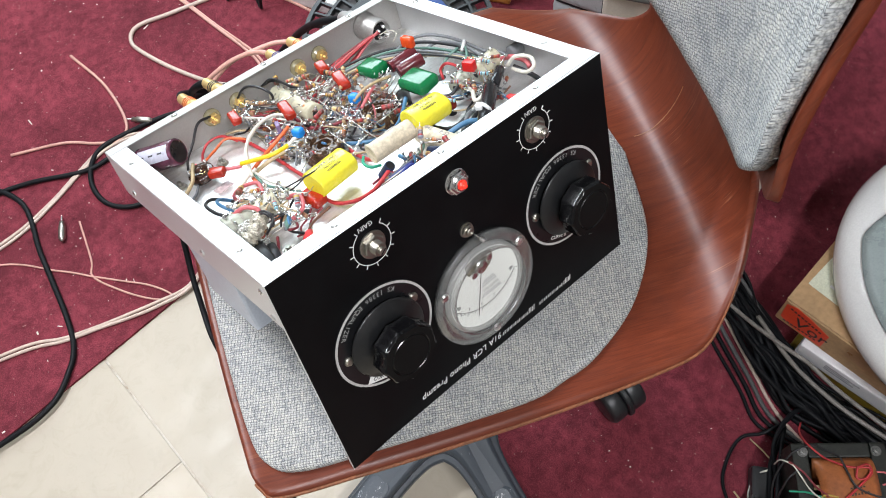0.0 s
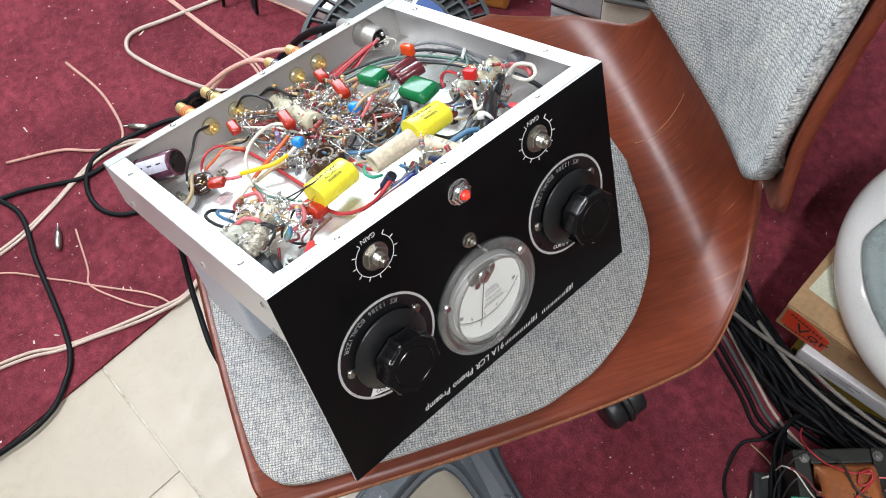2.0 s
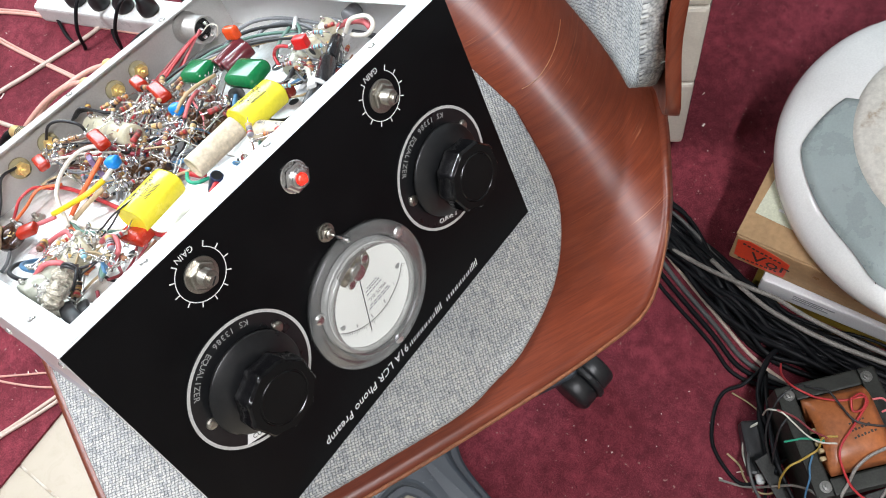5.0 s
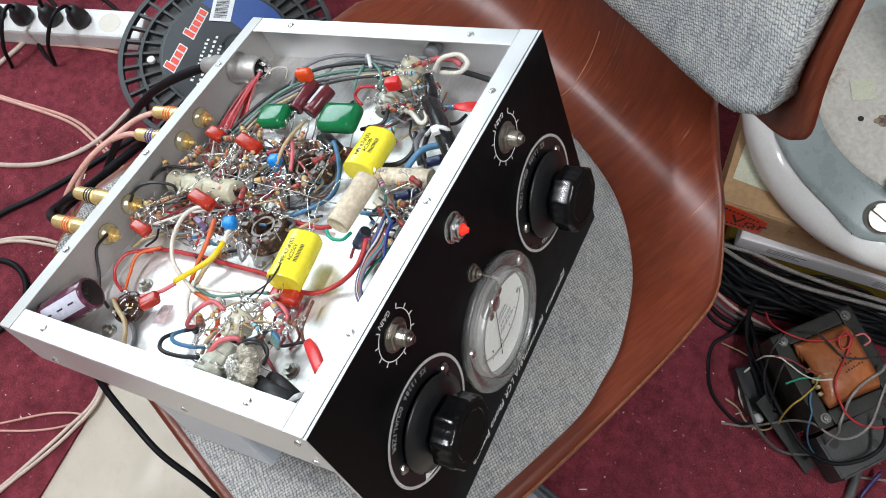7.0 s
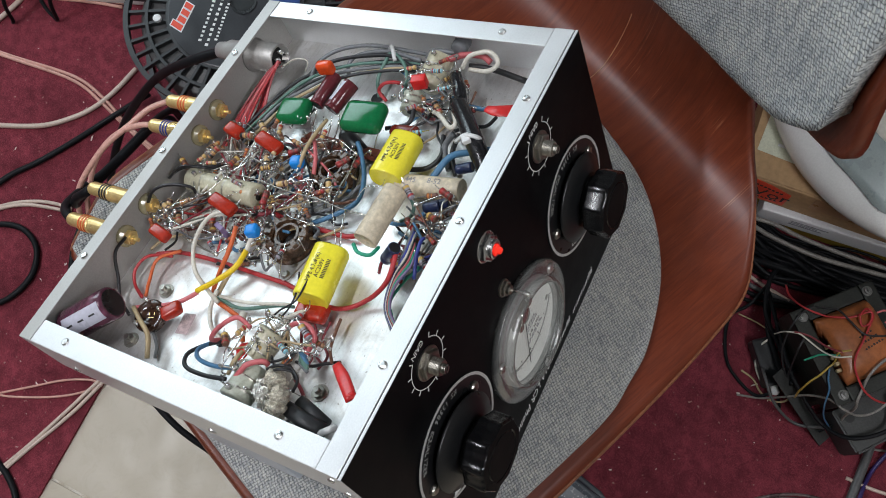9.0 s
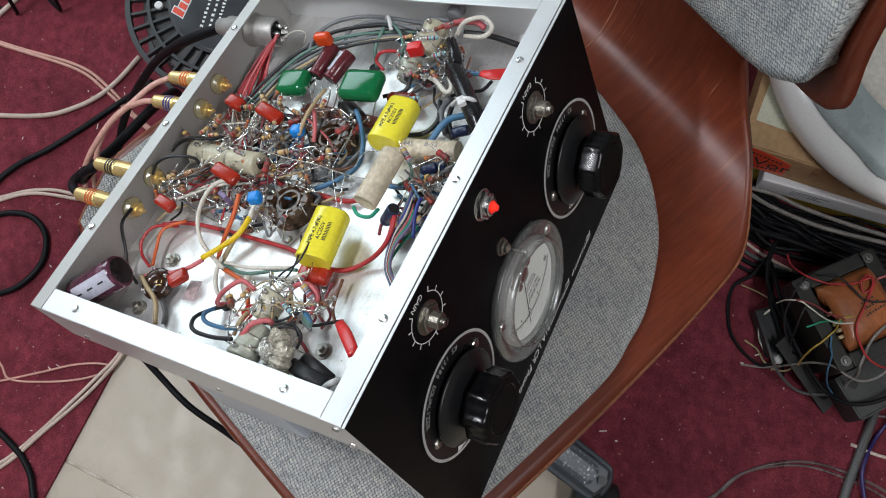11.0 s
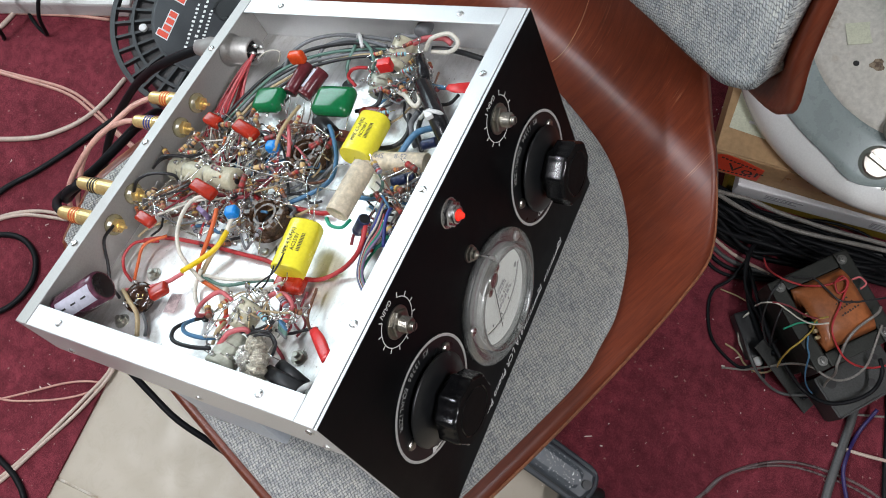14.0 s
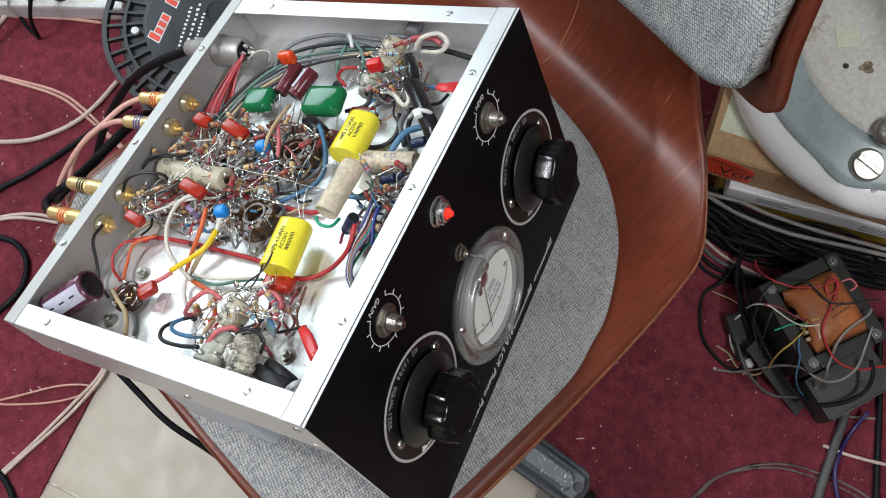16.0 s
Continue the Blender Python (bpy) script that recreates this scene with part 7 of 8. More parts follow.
def cable_reel(cx=0.515, cy=0.585, R=0.178):
    reel = tagged(new("cable_reel"), "black plastic cable reel with a black and blue label lying flat", "cable reel")
    reel.matrix_basis = pose(cx, cy, 0.0035)
    for z0, nm in ((0.0, "lower_flange"), (0.092, "upper_flange")):
        bm = bmesh.new()
        for r0, r1 in ((R - 0.008, R), (0.138, 0.143), (0.104, 0.110)):
            annulus(bm, r0, r1, z0, 0, 360, 96, 0.010)
        part(nm, bm, PLASTIC_BLACK, reel, "open ribbed black flange")
        if z0 > 0:
            for k in range(40):
                bm = bmesh.new()
                box(bm, 0.106, R - 0.004, -0.0022, 0.0022, z0 + 0.001, z0 + 0.009, m=pose(0, 0, 0, 0, 0, 9 * k))
                part("rib", bm, PLASTIC_BLACK, reel)
    bm = bmesh.new()
    prof = [(0.06, 0.012)]
    for k in range(14):
        prof += [(0.150, 0.012 + k * 0.0056), (0.154, 0.0148 + k * 0.0056)]
    lathe(bm, prof + [(0.150, 0.0905), (0.06, 0.0905)], 72)
    part("wound_cable", bm, CABLE_GREY, reel, "grey cable wound on the drum", smooth=True)
    bm = bmesh.new()
    lathe(bm, [(0.106, 0.094), (0.106, 0.1028), (0.104, 0.1034)], 64)
    part("label_disc", bm, BLACK_CARD, reel, "black label disc")
    bm = bmesh.new()
    prism(bm, [(0.1035 * math.cos(radians(a)), 0.1035 * math.sin(radians(a))) for a in range(-78, 59, 6)], 0.1034, 0.1040)
    part("blue_label", bm, BLUE_CARD, reel, "blue half of the label")
    bm = bmesh.new()
    lathe(bm, [(0.020, 0.1036), (0.021, 0.1046), (0.017, 0.1044), (0.0165, 0.1040)], 32, pose(0.012, -0.01, 0))
    part("hub_hole", bm, BAKELITE_DULL, reel, "dark round hub hole")
    # logo as plain red and white shapes, small print as bars
    for k, (x, y, ln, n_) in enumerate(((-0.047, 0.0655, 0.050, 4), (0.023, 0.070, 0.056, 5))):
        for dz, grow, mat_ in ((0.0, 0.0030, LABEL_WHITE), (0.0004, 0.0, LABEL_RED)):
            for j in range(n_):
                bm = bmesh.new()
                x0 = -ln / 2 + ln * j / n_
                box(bm, x0 - grow * 0.6, x0 + ln / n_ * 0.76 + grow * 0.6, -0.008 - grow * 0.6, (0.012 if j == 0 else 0.006) + grow * 0.6, 0.1034 + dz, 0.1037 + dz, m=pose(x, y, 0, 0, 0, 5) @ Matrix(((1, 0.25, 0, 0), (0, 1, 0, 0), (0, 0, 1, 0), (0, 0, 0, 1))))
                part("logo_shape", bm, mat_, reel, "plain red and white logo shape")
    for x, y, ln in ((-0.034, 0.028, 0.085), (-0.030, 0.016, 0.10), (-0.030, 0.004, 0.07)):
        bm = bmesh.new()
        for j in range(11):
            box(bm, -ln / 2 + ln * j / 11, -ln / 2 + ln * (j + 0.5) / 11, -0.0022, 0.0016 + 0.0012 * (j % 3 == 0), 0.1034, 0.1037, m=pose(x, y, 0, 0, 0, 12))
        part("print_bar", bm, WHITE_INK, reel)
    bm = bmesh.new()
    box(bm, -0.026, 0.026, -0.018, 0.018, 0.1041, 0.1046, m=pose(0.065, 0.045, 0, 0, 0, 20))
    lab = part("paper_label", bm, LABEL_WHITE, reel, "white paper label with bars")
    bm = bmesh.new()
    x = -0.020
    rg = random.Random(3)
    while x < 0.018:
        wd_ = rg.uniform(0.0006, 0.0018)
        box(bm, x, x + wd_, -0.010, 0.012, 0.1046, 0.1048, m=pose(0.065, 0.045, 0, 0, 0, 20))
        x += wd_ + rg.uniform(0.0006, 0.0016)
    part("bars", bm, INK, lab)
    bm = bmesh.new()
    lathe(bm, [(0.0065, 0.1034), (0.0065, 0.1080), (0.004, 0.1085)], 16, pose(-0.070, 0.0995, 0))
    part("fixing_cap", bm, PLASTIC_WHITE, reel, "small white cap")


cable_reel()


def carton():
    c = tagged(new("cardboard_carton"), "brown cardboard carton with a red sticker and taped flaps", "carton")
    c.matrix_basis = pose(0.561, -0.219, 0.088, 0, 0, 4)
    bm = bmesh.new()
    box(bm, 0.0, 0.27, -0.34, 0.0, 0.0, 0.066, 0.003)
    part("body", bm, CARTON, c)
    bm = bmesh.new()
    box(bm, 0.002, 0.268, -0.15, 0.001, 0.0662, 0.0685, 0.0008)
    part("flap", bm, CARTON, c, "lifted cardboard flap")
    bm = bmesh.new()
    box(bm, -0.0006, 0.0, -0.34, -0.105, 0.030, 0.064)
    part("tape", bm, CARTON_DARK, c, "shiny brown packing tape")
    bm = bmesh.new()
    box(bm, 0.040, 0.150, -0.125, -0.006, 0.0687, 0.0693, m=pose(0, 0, 0, 0, 0, -3))
    lab = part("paper_label", bm, LABEL_GREEN, c, "pale printed paper label")
    for k in range(6):
        bm = bmesh.new()
        box(bm, 0.056 + 0.012 * k, 0.060 + 0.012 * k, -0.095, -0.03 - 0.006 * (k % 3), 0.0693, 0.0695, m=pose(0, 0, 0, 0, 0, -3))
        part("print_bar", bm, INK_GREY if k % 2 else LABEL_WHITE, lab)
    bm = bmesh.new()
    outl = [(-0.006, 0.016), (-0.004, 0.058), (-0.018, 0.0655), (-0.045, 0.060), (-0.075, 0.048), (-0.075, 0.008), (-0.05, 0.006), (-0.025, 0.008)]
    prism(bm, [(-y, z) for y, z in outl][::1], 0.0, 0.0006, m=pose(-0.0002, 0, 0) @ Matrix(((0, 0, -1, 0), (-1, 0, 0, 0), (0, 1, 0, 0), (0, 0, 0, 1))))
    st = part("red_sticker", bm, LABEL_RED, c, "torn red warning sticker")
    text_part("sticker_word", "Vor", 0.034, INK, st, Matrix(((0, 0, -1, -0.0014), (-1, 0, 0, -0.052), (0, 1, 0, 0.030), (0, 0, 0, 1))) @ pose(0, 0, 0))
    for k in range(2):
        bm = bmesh.new()
        for j in range(9):
            box(bm, -0.0012, -0.0008, -0.016 - 0.006 * j, -0.012 - 0.006 * j, 0.052 - 0.0012 * j if k else 0.010 + 0.0006 * j, 0.0555 - 0.0012 * j if k else 0.013 + 0.0006 * j)
        part("print_bar", bm, INK, st)
    env = tagged(new("flat_parcel"), "flat grey-white parcel with a printed address label", "parcel")
    env.matrix_basis = pose(0.553, -0.272, 0.050, 0, 0, 6)
    bm = bmesh.new()
    box(bm, 0.0, 0.30, -0.36, 0.0, 0.0, 0.037, 0.004)
    part("body", bm, LABEL_WHITE, env)
    for y0, z0, ln in ((-0.045, 0.026, 0.055), (-0.045, 0.021, 0.040), (-0.045, 0.016, 0.048), (-0.20, 0.026, 0.07), (-0.20, 0.021, 0.05), (-0.20, 0.016, 0.06), (-0.20, 0.011, 0.05)):
        bm = bmesh.new()
        box(bm, -0.0005, 0.0, y0 - ln, y0, z0, z0 + 0.0022)
        part("print_bar", bm, INK_GREY, env)
    brd = tagged(new("ochre_box"), "flat ochre-yellow cardboard box under the parcels", "box")
    brd.matrix_basis = pose(0.566, -0.262, 0.0035, 0, 0, 5)
    bm = bmesh.new()
    box(bm, 0.0, 0.28, -0.40, 0.0, 0.0, 0.0462, 0.004)
    part("body", bm, YELLOW_CARD, brd)


carton()


def fan_base(cx=0.782, cy=-0.423):
    f = tagged(new("pedestal_fan"), "dusty white pedestal appliance base with grey control fascia", "fan")
    f.matrix_basis = pose(cx, cy, 0.1568)
    bm = bmesh.new()
    lathe(bm, [(0.10, 0.0), (0.222, 0.0), (0.232, 0.003), (0.238, 0.012), (0.2395, 0.024), (0.236, 0.036), (0.228, 0.046), (0.215, 0.053), (0.200, 0.058), (0.180, 0.066), (0.160, 0.073)], 96)
    part("base_shell", bm, FAN_WHITE, f, "glossy white rounded rim", smooth=True)
    bm = bmesh.new()
    rows = []
    for a in range(96, 262, 3):
        bulge = 0.020 * math.exp(-(((a - 172) / 9.0) ** 2))
        k = 1 - max(0.0, abs(a - 178) - 60) / 30
        k = max(0.02, min(1.0, k))
        r1 = 0.158 + (0.056) * k + bulge * 0.55
        row = []
        for j in range(6):
            r = 0.156 + (r1 - 0.156) * j / 5
            z = float(np.interp(r, [0.15, 0.160, 0.180, 0.200, 0.215, 0.228, 0.236], [0.0755, 0.073, 0.066, 0.058, 0.053, 0.046, 0.036])) + 0.0022
            row.append((r * math.cos(radians(a)), r * math.sin(radians(a)), z))
        rows.append(row)
    slab(bm, rows, 0.0022)
    part("fascia", bm, FAN_GREY, f, "grey-green control fascia", smooth=True)
    bm = bmesh.new()
    lathe(bm, [(0.160, 0.070), (0.158, 0.078), (0.150, 0.084), (0.120, 0.090), (0.088, 0.096), (0.070, 0.106), (0.060, 0.13), (0.055, 0.20), (0.050, 0.32), (0.048, 0.45)], 72)
    part("pillar_foot", bm, FAN_DUSTY, f, "dusty off-white pillar foot", smooth=True)
    a = radians(176)
    bm = bmesh.new()
    m = pose(0.192 * math.cos(a), 0.192 * math.sin(a), 0.0625, 0, -22, 0)
    lathe(bm, [(0.0225, 0.0), (0.0225, 0.004), (0.0205, 0.012), (0.0185, 0.015), (0.010, 0.0158)], 28, m)
    box(bm, -0.018, 0.018, -0.0035, 0.0035, 0.013, 0.020, 0.0012, m=m @ pose(0, 0, 0, 0, 0, 70))
    part("timer_knob", bm, NICKEL, f, "silvery timer knob", smooth=False)
    for t, dx, dy in (("0", 0.014, -0.032), ("60", -0.028, -0.022), ("120", -0.030, 0.022)):
        text_part("dial_mark", t, 0.008, INK, f, m @ pose(dx, dy, 0.0016, 0, 0, -60))
    bm = bmesh.new()
    m = pose(0.1150 * math.cos(radians(133.6)), 0.1150 * math.sin(radians(133.6)), 0.0906, 0, -8, -46)
    lathe(bm, [(0.0042, 0.0), (0.0034, 0.0012)], 16, m)
    part("screw_hole", bm, INK, f)
    bm = bmesh.new()
    blot = [((0.0085 + 0.0016 * math.sin(3 * q) + 0.0011 * math.sin(5 * q + 1)) * math.cos(q), (0.0085 + 0.0016 * math.sin(3 * q) + 0.0011 * math.sin(5 * q + 1)) * math.sin(q)) for q in (0.35 * j for j in range(18))]
    prism(bm, blot, 0, 0.0005, m=pose(0.0945 * math.cos(radians(142)), 0.0945 * math.sin(radians(142)), 0.0951, 0, -10, -38))
    part("rust_blot", bm, RUST, f, "brown rust blot")
    bm = bmesh.new()
    prism(bm, [(-0.018, -0.016), (0.018, -0.016), (0.018, 0.016), (-0.018, 0.016)], 0, 0.0006, m=pose(0.098 * math.cos(radians(112)), 0.098 * math.sin(radians(112)), 0.0945, 0, -8, -68))
    part("warning_label", bm, LABEL_GREEN, f, "small yellowish warning label")
    bm = bmesh.new()
    m = pose(0.150 * math.cos(radians(178)), 0.150 * math.sin(radians(178)), 0.087, 0, -14, 0)
    lathe(bm, [(0.020, 0.0), (0.020, 0.010), (0.017, 0.016), (0.006, 0.018)], 24, m)
    part("speed_knob", bm, NICKEL, f, smooth=True)


fan_base()


def transformer():
    t = tagged(new("mains_transformer"), "old mains transformer with orange-brown coil and dark frame", "transformer")
    rz = math.degrees(math.atan2(-0.063, 0.068))
    t.matrix_basis = pose(0.413, -0.442, 0.0035, 0, 0, rz)
    bm = bmesh.new()
    for b_ in ((-0.062, -0.041, -0.068, 0.068), (0.041, 0.062, -0.068, 0.068), (-0.0405, 0.0405, -0.068, -0.048), (-0.0405, 0.0405, 0.048, 0.068)):
        box(bm, *b_, 0.072, 0.118, 0.0025)
    box(bm, -0.060, -0.042, -0.064, 0.064, 0.060, 0.0715)
    part("lamination_frame", bm, IRON, t, "dark steel lamination frame")
    bm = bmesh.new()
    rows = []
    for x in np.linspace(-0.038, 0.038, 9):
        k = 1 - (abs(x) / 0.038) ** 4 * 0.25
        rows.append([(x, 0.047 * s, 0.118 + 0.020 * k * (1 - abs(s) ** 5 * 0.9)) for s in np.linspace(-1, 1, 15)])
    slab(bm, rows, 0.045)
    part("coil", bm, PRESSPAHN, t, "orange-brown paper-wrapped coil", smooth=True)
    tape = surf("pale_coil_tape", (0.46, 0.36, 0.20), 0.5, var=0.3)
    for k in range(4):
        bm = bmesh.new()
        box(bm, -0.042, -0.035, -0.030 + 0.011 * k, -0.025 + 0.011 * k, 0.1185, 0.125 + 0.004 * (k % 2), 0.0012, m=pose(0, 0, 0, 0, 0, 3 * (k % 3) - 3))
        part("coil_tape", bm, tape, t, "pale tape on the coil end")
    bm = bmesh.new()
    box(bm, -0.055, 0.055, -0.060, 0.060, 0.0, 0.062, 0.006)
    part("lower_coil", bm, IRON, t)
    for x, y in ((-0.048, 0.056), (0.048, 0.056), (-0.048, -0.056), (0.048, -0.056)):
        bm = bmesh.new()
        lathe(bm, [(0.0070, 0.118), (0.0070, 0.1192), (0.0046, 0.1192), (0.0044, 0.1225), (0.0022, 0.1228), (0.0020, 0.1250)], 14, pose(x, y, 0))
        part("clamp_bolt", bm, surf("dull_bolt", (0.20, 0.20, 0.19), 0.4, 0.6, var=0.2), t, smooth=False)
    for k in range(3):
        bm = bmesh.new()
        for j in range(5 + k):
            box(bm, -0.012 + 0.0042 * j, -0.0095 + 0.0042 * j, -0.0016, 0.0004 + 0.0012 * (j % 2), 0.1383, 0.1386, m=pose(0.010, 0.006 - 0.0085 * k, 0, 0, 0, 8))
        part("print_bar", bm, INK, t)
    steel = surf("dull_grey_steel", (0.06, 0.062, 0.06), 0.5, 0.4, var=0.2)
    ch = tagged(new("steel_bracket"), "grey bent steel bracket with holes beside the transformer", "bracket")
    ch.matrix_basis = pose(0.352, -0.512, 0.0035, 0, 0, rz + 4)
    bm = bmesh.new()
    box(bm, -0.045, 0.062, -0.040, 0.022, 0.050, 0.053, 0.0006)
    part("plate", bm, steel, ch)
    bm = bmesh.new()
    box(bm, -0.045, 0.062, -0.0432, -0.0402, 0.0, 0.053, 0.0006)
    part("flange", bm, steel, ch)
    bm = bmesh.new()
    box(bm, -0.0482, -0.0452, -0.040, 0.022, 0.0, 0.053, 0.0006)
    part("flange", bm, steel, ch)
    for x, y, r in ((0.02, -0.02, 0.006), (-0.03, 0.005, 0.0075), (0.045, 0.008, 0.004)):
        bm = bmesh.new()
        lathe(bm, [(r, 0.0531), (r * 0.8, 0.0534)], 16, pose(x, y, 0))
        part("hole", bm, INK, ch)
    st = tagged(new("steel_strip"), "long flat grey steel strip leaning on the carpet", "metal strip")
    bm = bmesh.new()
    box(bm, -0.010, 0.010, 0.0, 0.130, 0.0, 0.003, 0.0006)
    part("strip", bm, surf("grey_zinc", (0.07, 0.072, 0.07), 0.45, 0.5, var=0.2), st)
    st.matrix_basis = Matrix.Translation((0.348, -0.379, 0.059)) @ pose(0, 0, 0, 0, 0, math.degrees(math.atan2(-0.902, -0.431)) - 90) @ pose(0, 0, 0, -25, 0, 0)
    ad = tagged(new("power_adapter"), "small black plug-in power adapter on the carpet", "adapter")
    ad.matrix_basis = pose(0.366, -0.372, 0.0035, 0, 0, 38)
    bm = bmesh.new()
    box(bm, -0.035, 0.035, -0.016, 0.016, 0.0, 0.026, 0.004)
    part("body", bm, PLASTIC_BLACK, ad)
    bm = bmesh.new()
    lathe(bm, [(0.006, 0.0), (0.0055, 0.012), (0.003, 0.014)], 10, pose(-0.034, 0.004, 0.018, 0, -80, 0))
    part("white_tip", bm, PLASTIC_WHITE, ad)


transformer()


def drawer_cabinet():
    d = tagged(new("drawer_cabinet"), "beige plastic drawer tower with dark recessed grips", "cabinet")
    d.matrix_basis = pose(0.730, -0.070, 0.0035, 0, 0, 119)
    bm = bmesh.new()
    box(bm, 0.0, 0.30, -0.19, -0.014, 0.0, 0.80, 0.006)
    part("carcass", bm, DRAWER_DARK, d, "dark cabinet frame")
    for k in range(5):
        bm = bmesh.new()
        box(bm, 0.004, 0.296, -0.013, 0.004, 0.022 + 0.158 * k, 0.176 + 0.158 * k, 0.006)
        dr = part("drawer", bm, DRAWER, d, "beige drawer front")
        bm = bmesh.new()
        box(bm, 0.034, 0.294, 0.0042, 0.0060, 0.146 + 0.158 * k, 0.174 + 0.158 * k, 0.0008)
        part("grip_recess", bm, DRAWER_DARK, dr, "dark recessed grip")
        bm = bmesh.new()
        box(bm, 0.034, 0.294, 0.0042, 0.0130, 0.139 + 0.158 * k, 0.146 + 0.158 * k, 0.003)
        part("grip_lip", bm, FAN_GREY_DARK, dr, "grey grip lip")


drawer_cabinet()


def grey_case():
    g = tagged(new("storage_case"), "light grey plastic storage case with a dark seam", "case")
    g.matrix_basis = pose(0.745, 0.40, 0.0035, 0, 0, -72)
    bm = bmesh.new()
    box(bm, -0.02, 0.26, 0.0, 0.34, 0.0, 0.13, 0.012)
    part("body", bm, surf("light_grey_plastic", (0.48, 0.50, 0.52), 0.35, var=0.06), g)
    bm = bmesh.new()
    box(bm, -0.022, 0.262, -0.002, 0.342, 0.134, 0.205, 0.012)
    part("lid", bm, surf("pale_grey_plastic", (0.60, 0.62, 0.63), 0.3, var=0.05), g)
    bm = bmesh.new()
    box(bm, -0.018, 0.258, 0.002, 0.338, 0.1302, 0.1338)
    part("seam", bm, RUBBER, g)
    o = tagged(new("orange_crate"), "small orange plastic crate beside the case", "crate")
    o.matrix_basis = pose(0.76, 0.50, 0.0035, 0, 0, -60)
    bm = bmesh.new()
    box(bm, -0.12, -0.04, 0.02, 0.20, 0.0, 0.15, 0.008)
    part("body", bm, surf("orange_plastic", (0.62, 0.26, 0.06), 0.4, var=0.1), o)


grey_case()


# ---------------------------------------------------------------- cables on the carpet
def floor_cable(name, pts, r, material, label, category="cable", group="cables on the carpet"):
    """pts: (x, y) on the floor or (x, y, z)."""
    P = [(p[0], p[1], (p[2] if len(p) > 2 else 0.0035) + r) for p in pts]
    bm = bmesh.new()
    sweep(bm, catmull(P, 8), r, 8)
    return tagged(part(name, bm, material, smooth=True), label, category, group)


def twin(pts, r, material, label):
    for s in (-1, 1):
        Q = []
        for i, p in enumerate(pts):
            a, b = pts[max(0, i - 1)], pts[min(len(pts) - 1, i + 1)]
            d = Vector((b[0] - a[0], b[1] - a[1]))
            d = d.normalized() if d.length > 0 else Vector((1, 0))
            k = s * r * (1.02 + 0.7 * math.sin(i * 1.7 + s))
            Q.append((p[0] - d.y * k, p[1] + d.x * k, *p[2:]))
        floor_cable("speaker_flex", Q, r, material, label)


PINK_LABEL = "pinkish two-core flex trailing over the red carpet"
twin([(0.29, 1.45), (0.296, 1.336), (0.302, 1.128), (0.312, 0.96), (0.324, 0.826), (0.312, 0.755), (0.292, 0.700), (0.275, 0.650), (0.262, 0.600)], 0.0028, CABLE_PINK, PINK_LABEL)
twin([(0.26, 1.40), (0.302, 1.306), (0.375, 1.154), (0.430, 0.974), (0.462, 0.880), (0.480, 0.820)], 0.0030, CABLE_PINK, PINK_LABEL)
twin([(-0.46, 0.66), (-0.328, 0.615), (-0.272, 0.583), (-0.215, 0.556), (-0.165, 0.535), (-0.117, 0.521), (-0.060, 0.508), (0.0, 0.524), (0.045, 0.548), (0.068, 0.580), (0.060, 0.63)], 0.0030, CABLE_PALE, "pale two-core flex along the carpet edge")
twin([(0.128, 0.700), (0.118, 0.738), (0.104, 0.772), (0.084, 0.806), (0.045, 0.845), (-0.01, 0.858), (-0.076, 0.847), (-0.145, 0.832), (-0.24, 0.82), (-0.42, 0.83), (-0.75, 0.78)], 0.0030, CABLE_PALE, "pale two-core flex curling over the carpet")
floor_cable("mains_flex", [(0.44, 1.02), (0.421, 0.989), (0.277, 1.034), (0.200, 1.060), (0.168, 1.035), (0.172, 0.985), (0.195, 0.905), (0.228, 0.828), (0.262, 0.787), (0.295, 0.762), (0.335, 0.746), (0.385, 0.735)], 0.0042, CABLE_PALE, "dirty white mains flex on the carpet")
floor_cable("coiled_flex", [(0.35, 0.68, 0.02), (0.292, 0.725), (0.232, 0.758), (0.176, 0.792), (0.126, 0.828), (0.06, 0.850), (-0.02, 0.862), (-0.066, 0.82), (-0.074, 0.760), (-0.045, 0.715), (0.005, 0.698), (0.048, 0.715),
                           (0.066, 0.755), (0.052, 0.80), (0.015, 0.830), (-0.06, 0.84), (-0.16, 0.90), (-0.25, 0.93), (-0.45, 0.96), (-0.75, 0.92)], 0.0048, CABLE_BLACK, "black flex lying in a round coil")
floor_cable("mains_flex", [(-0.75, 1.02), (-0.48, 1.03), (-0.27, 0.99), (-0.19, 0.88), (-0.217, 0.750), (-0.240, 0.639), (-0.252, 0.592), (-0.265, 0.558), (-0.290, 0.528), (-0.35, 0.495), (-0.46, 0.50), (-0.75, 0.55)], 0.0050, CABLE_BLACK, "black mains flex on the carpet")
floor_cable("thin_flex", [(-0.13, 0.76), (-0.156, 0.677), (-0.171, 0.646), (-0.150, 0.590), (-0.125, 0.545), (-0.100, 0.515), (-0.088, 0.507), (-0.092, 0.530), (-0.110, 0.565), (-0.140, 0.605), (-0.172, 0.648), (-0.21, 0.70), (-0.30, 0.80), (-0.50, 0.86), (-0.75, 0.85)], 0.0017, CABLE_PINK, "thin pinkish wire looping on the carpet")
floor_cable("thin_flex", [(0.06, 1.10), (0.070, 0.984), (0.053, 0.880), (0.021, 0.855), (-0.017, 0.882), (-0.061, 0.928), (-0.15, 0.98)], 0.0028, CABLE_PINK, "thin pinkish wire looping on the carpet")
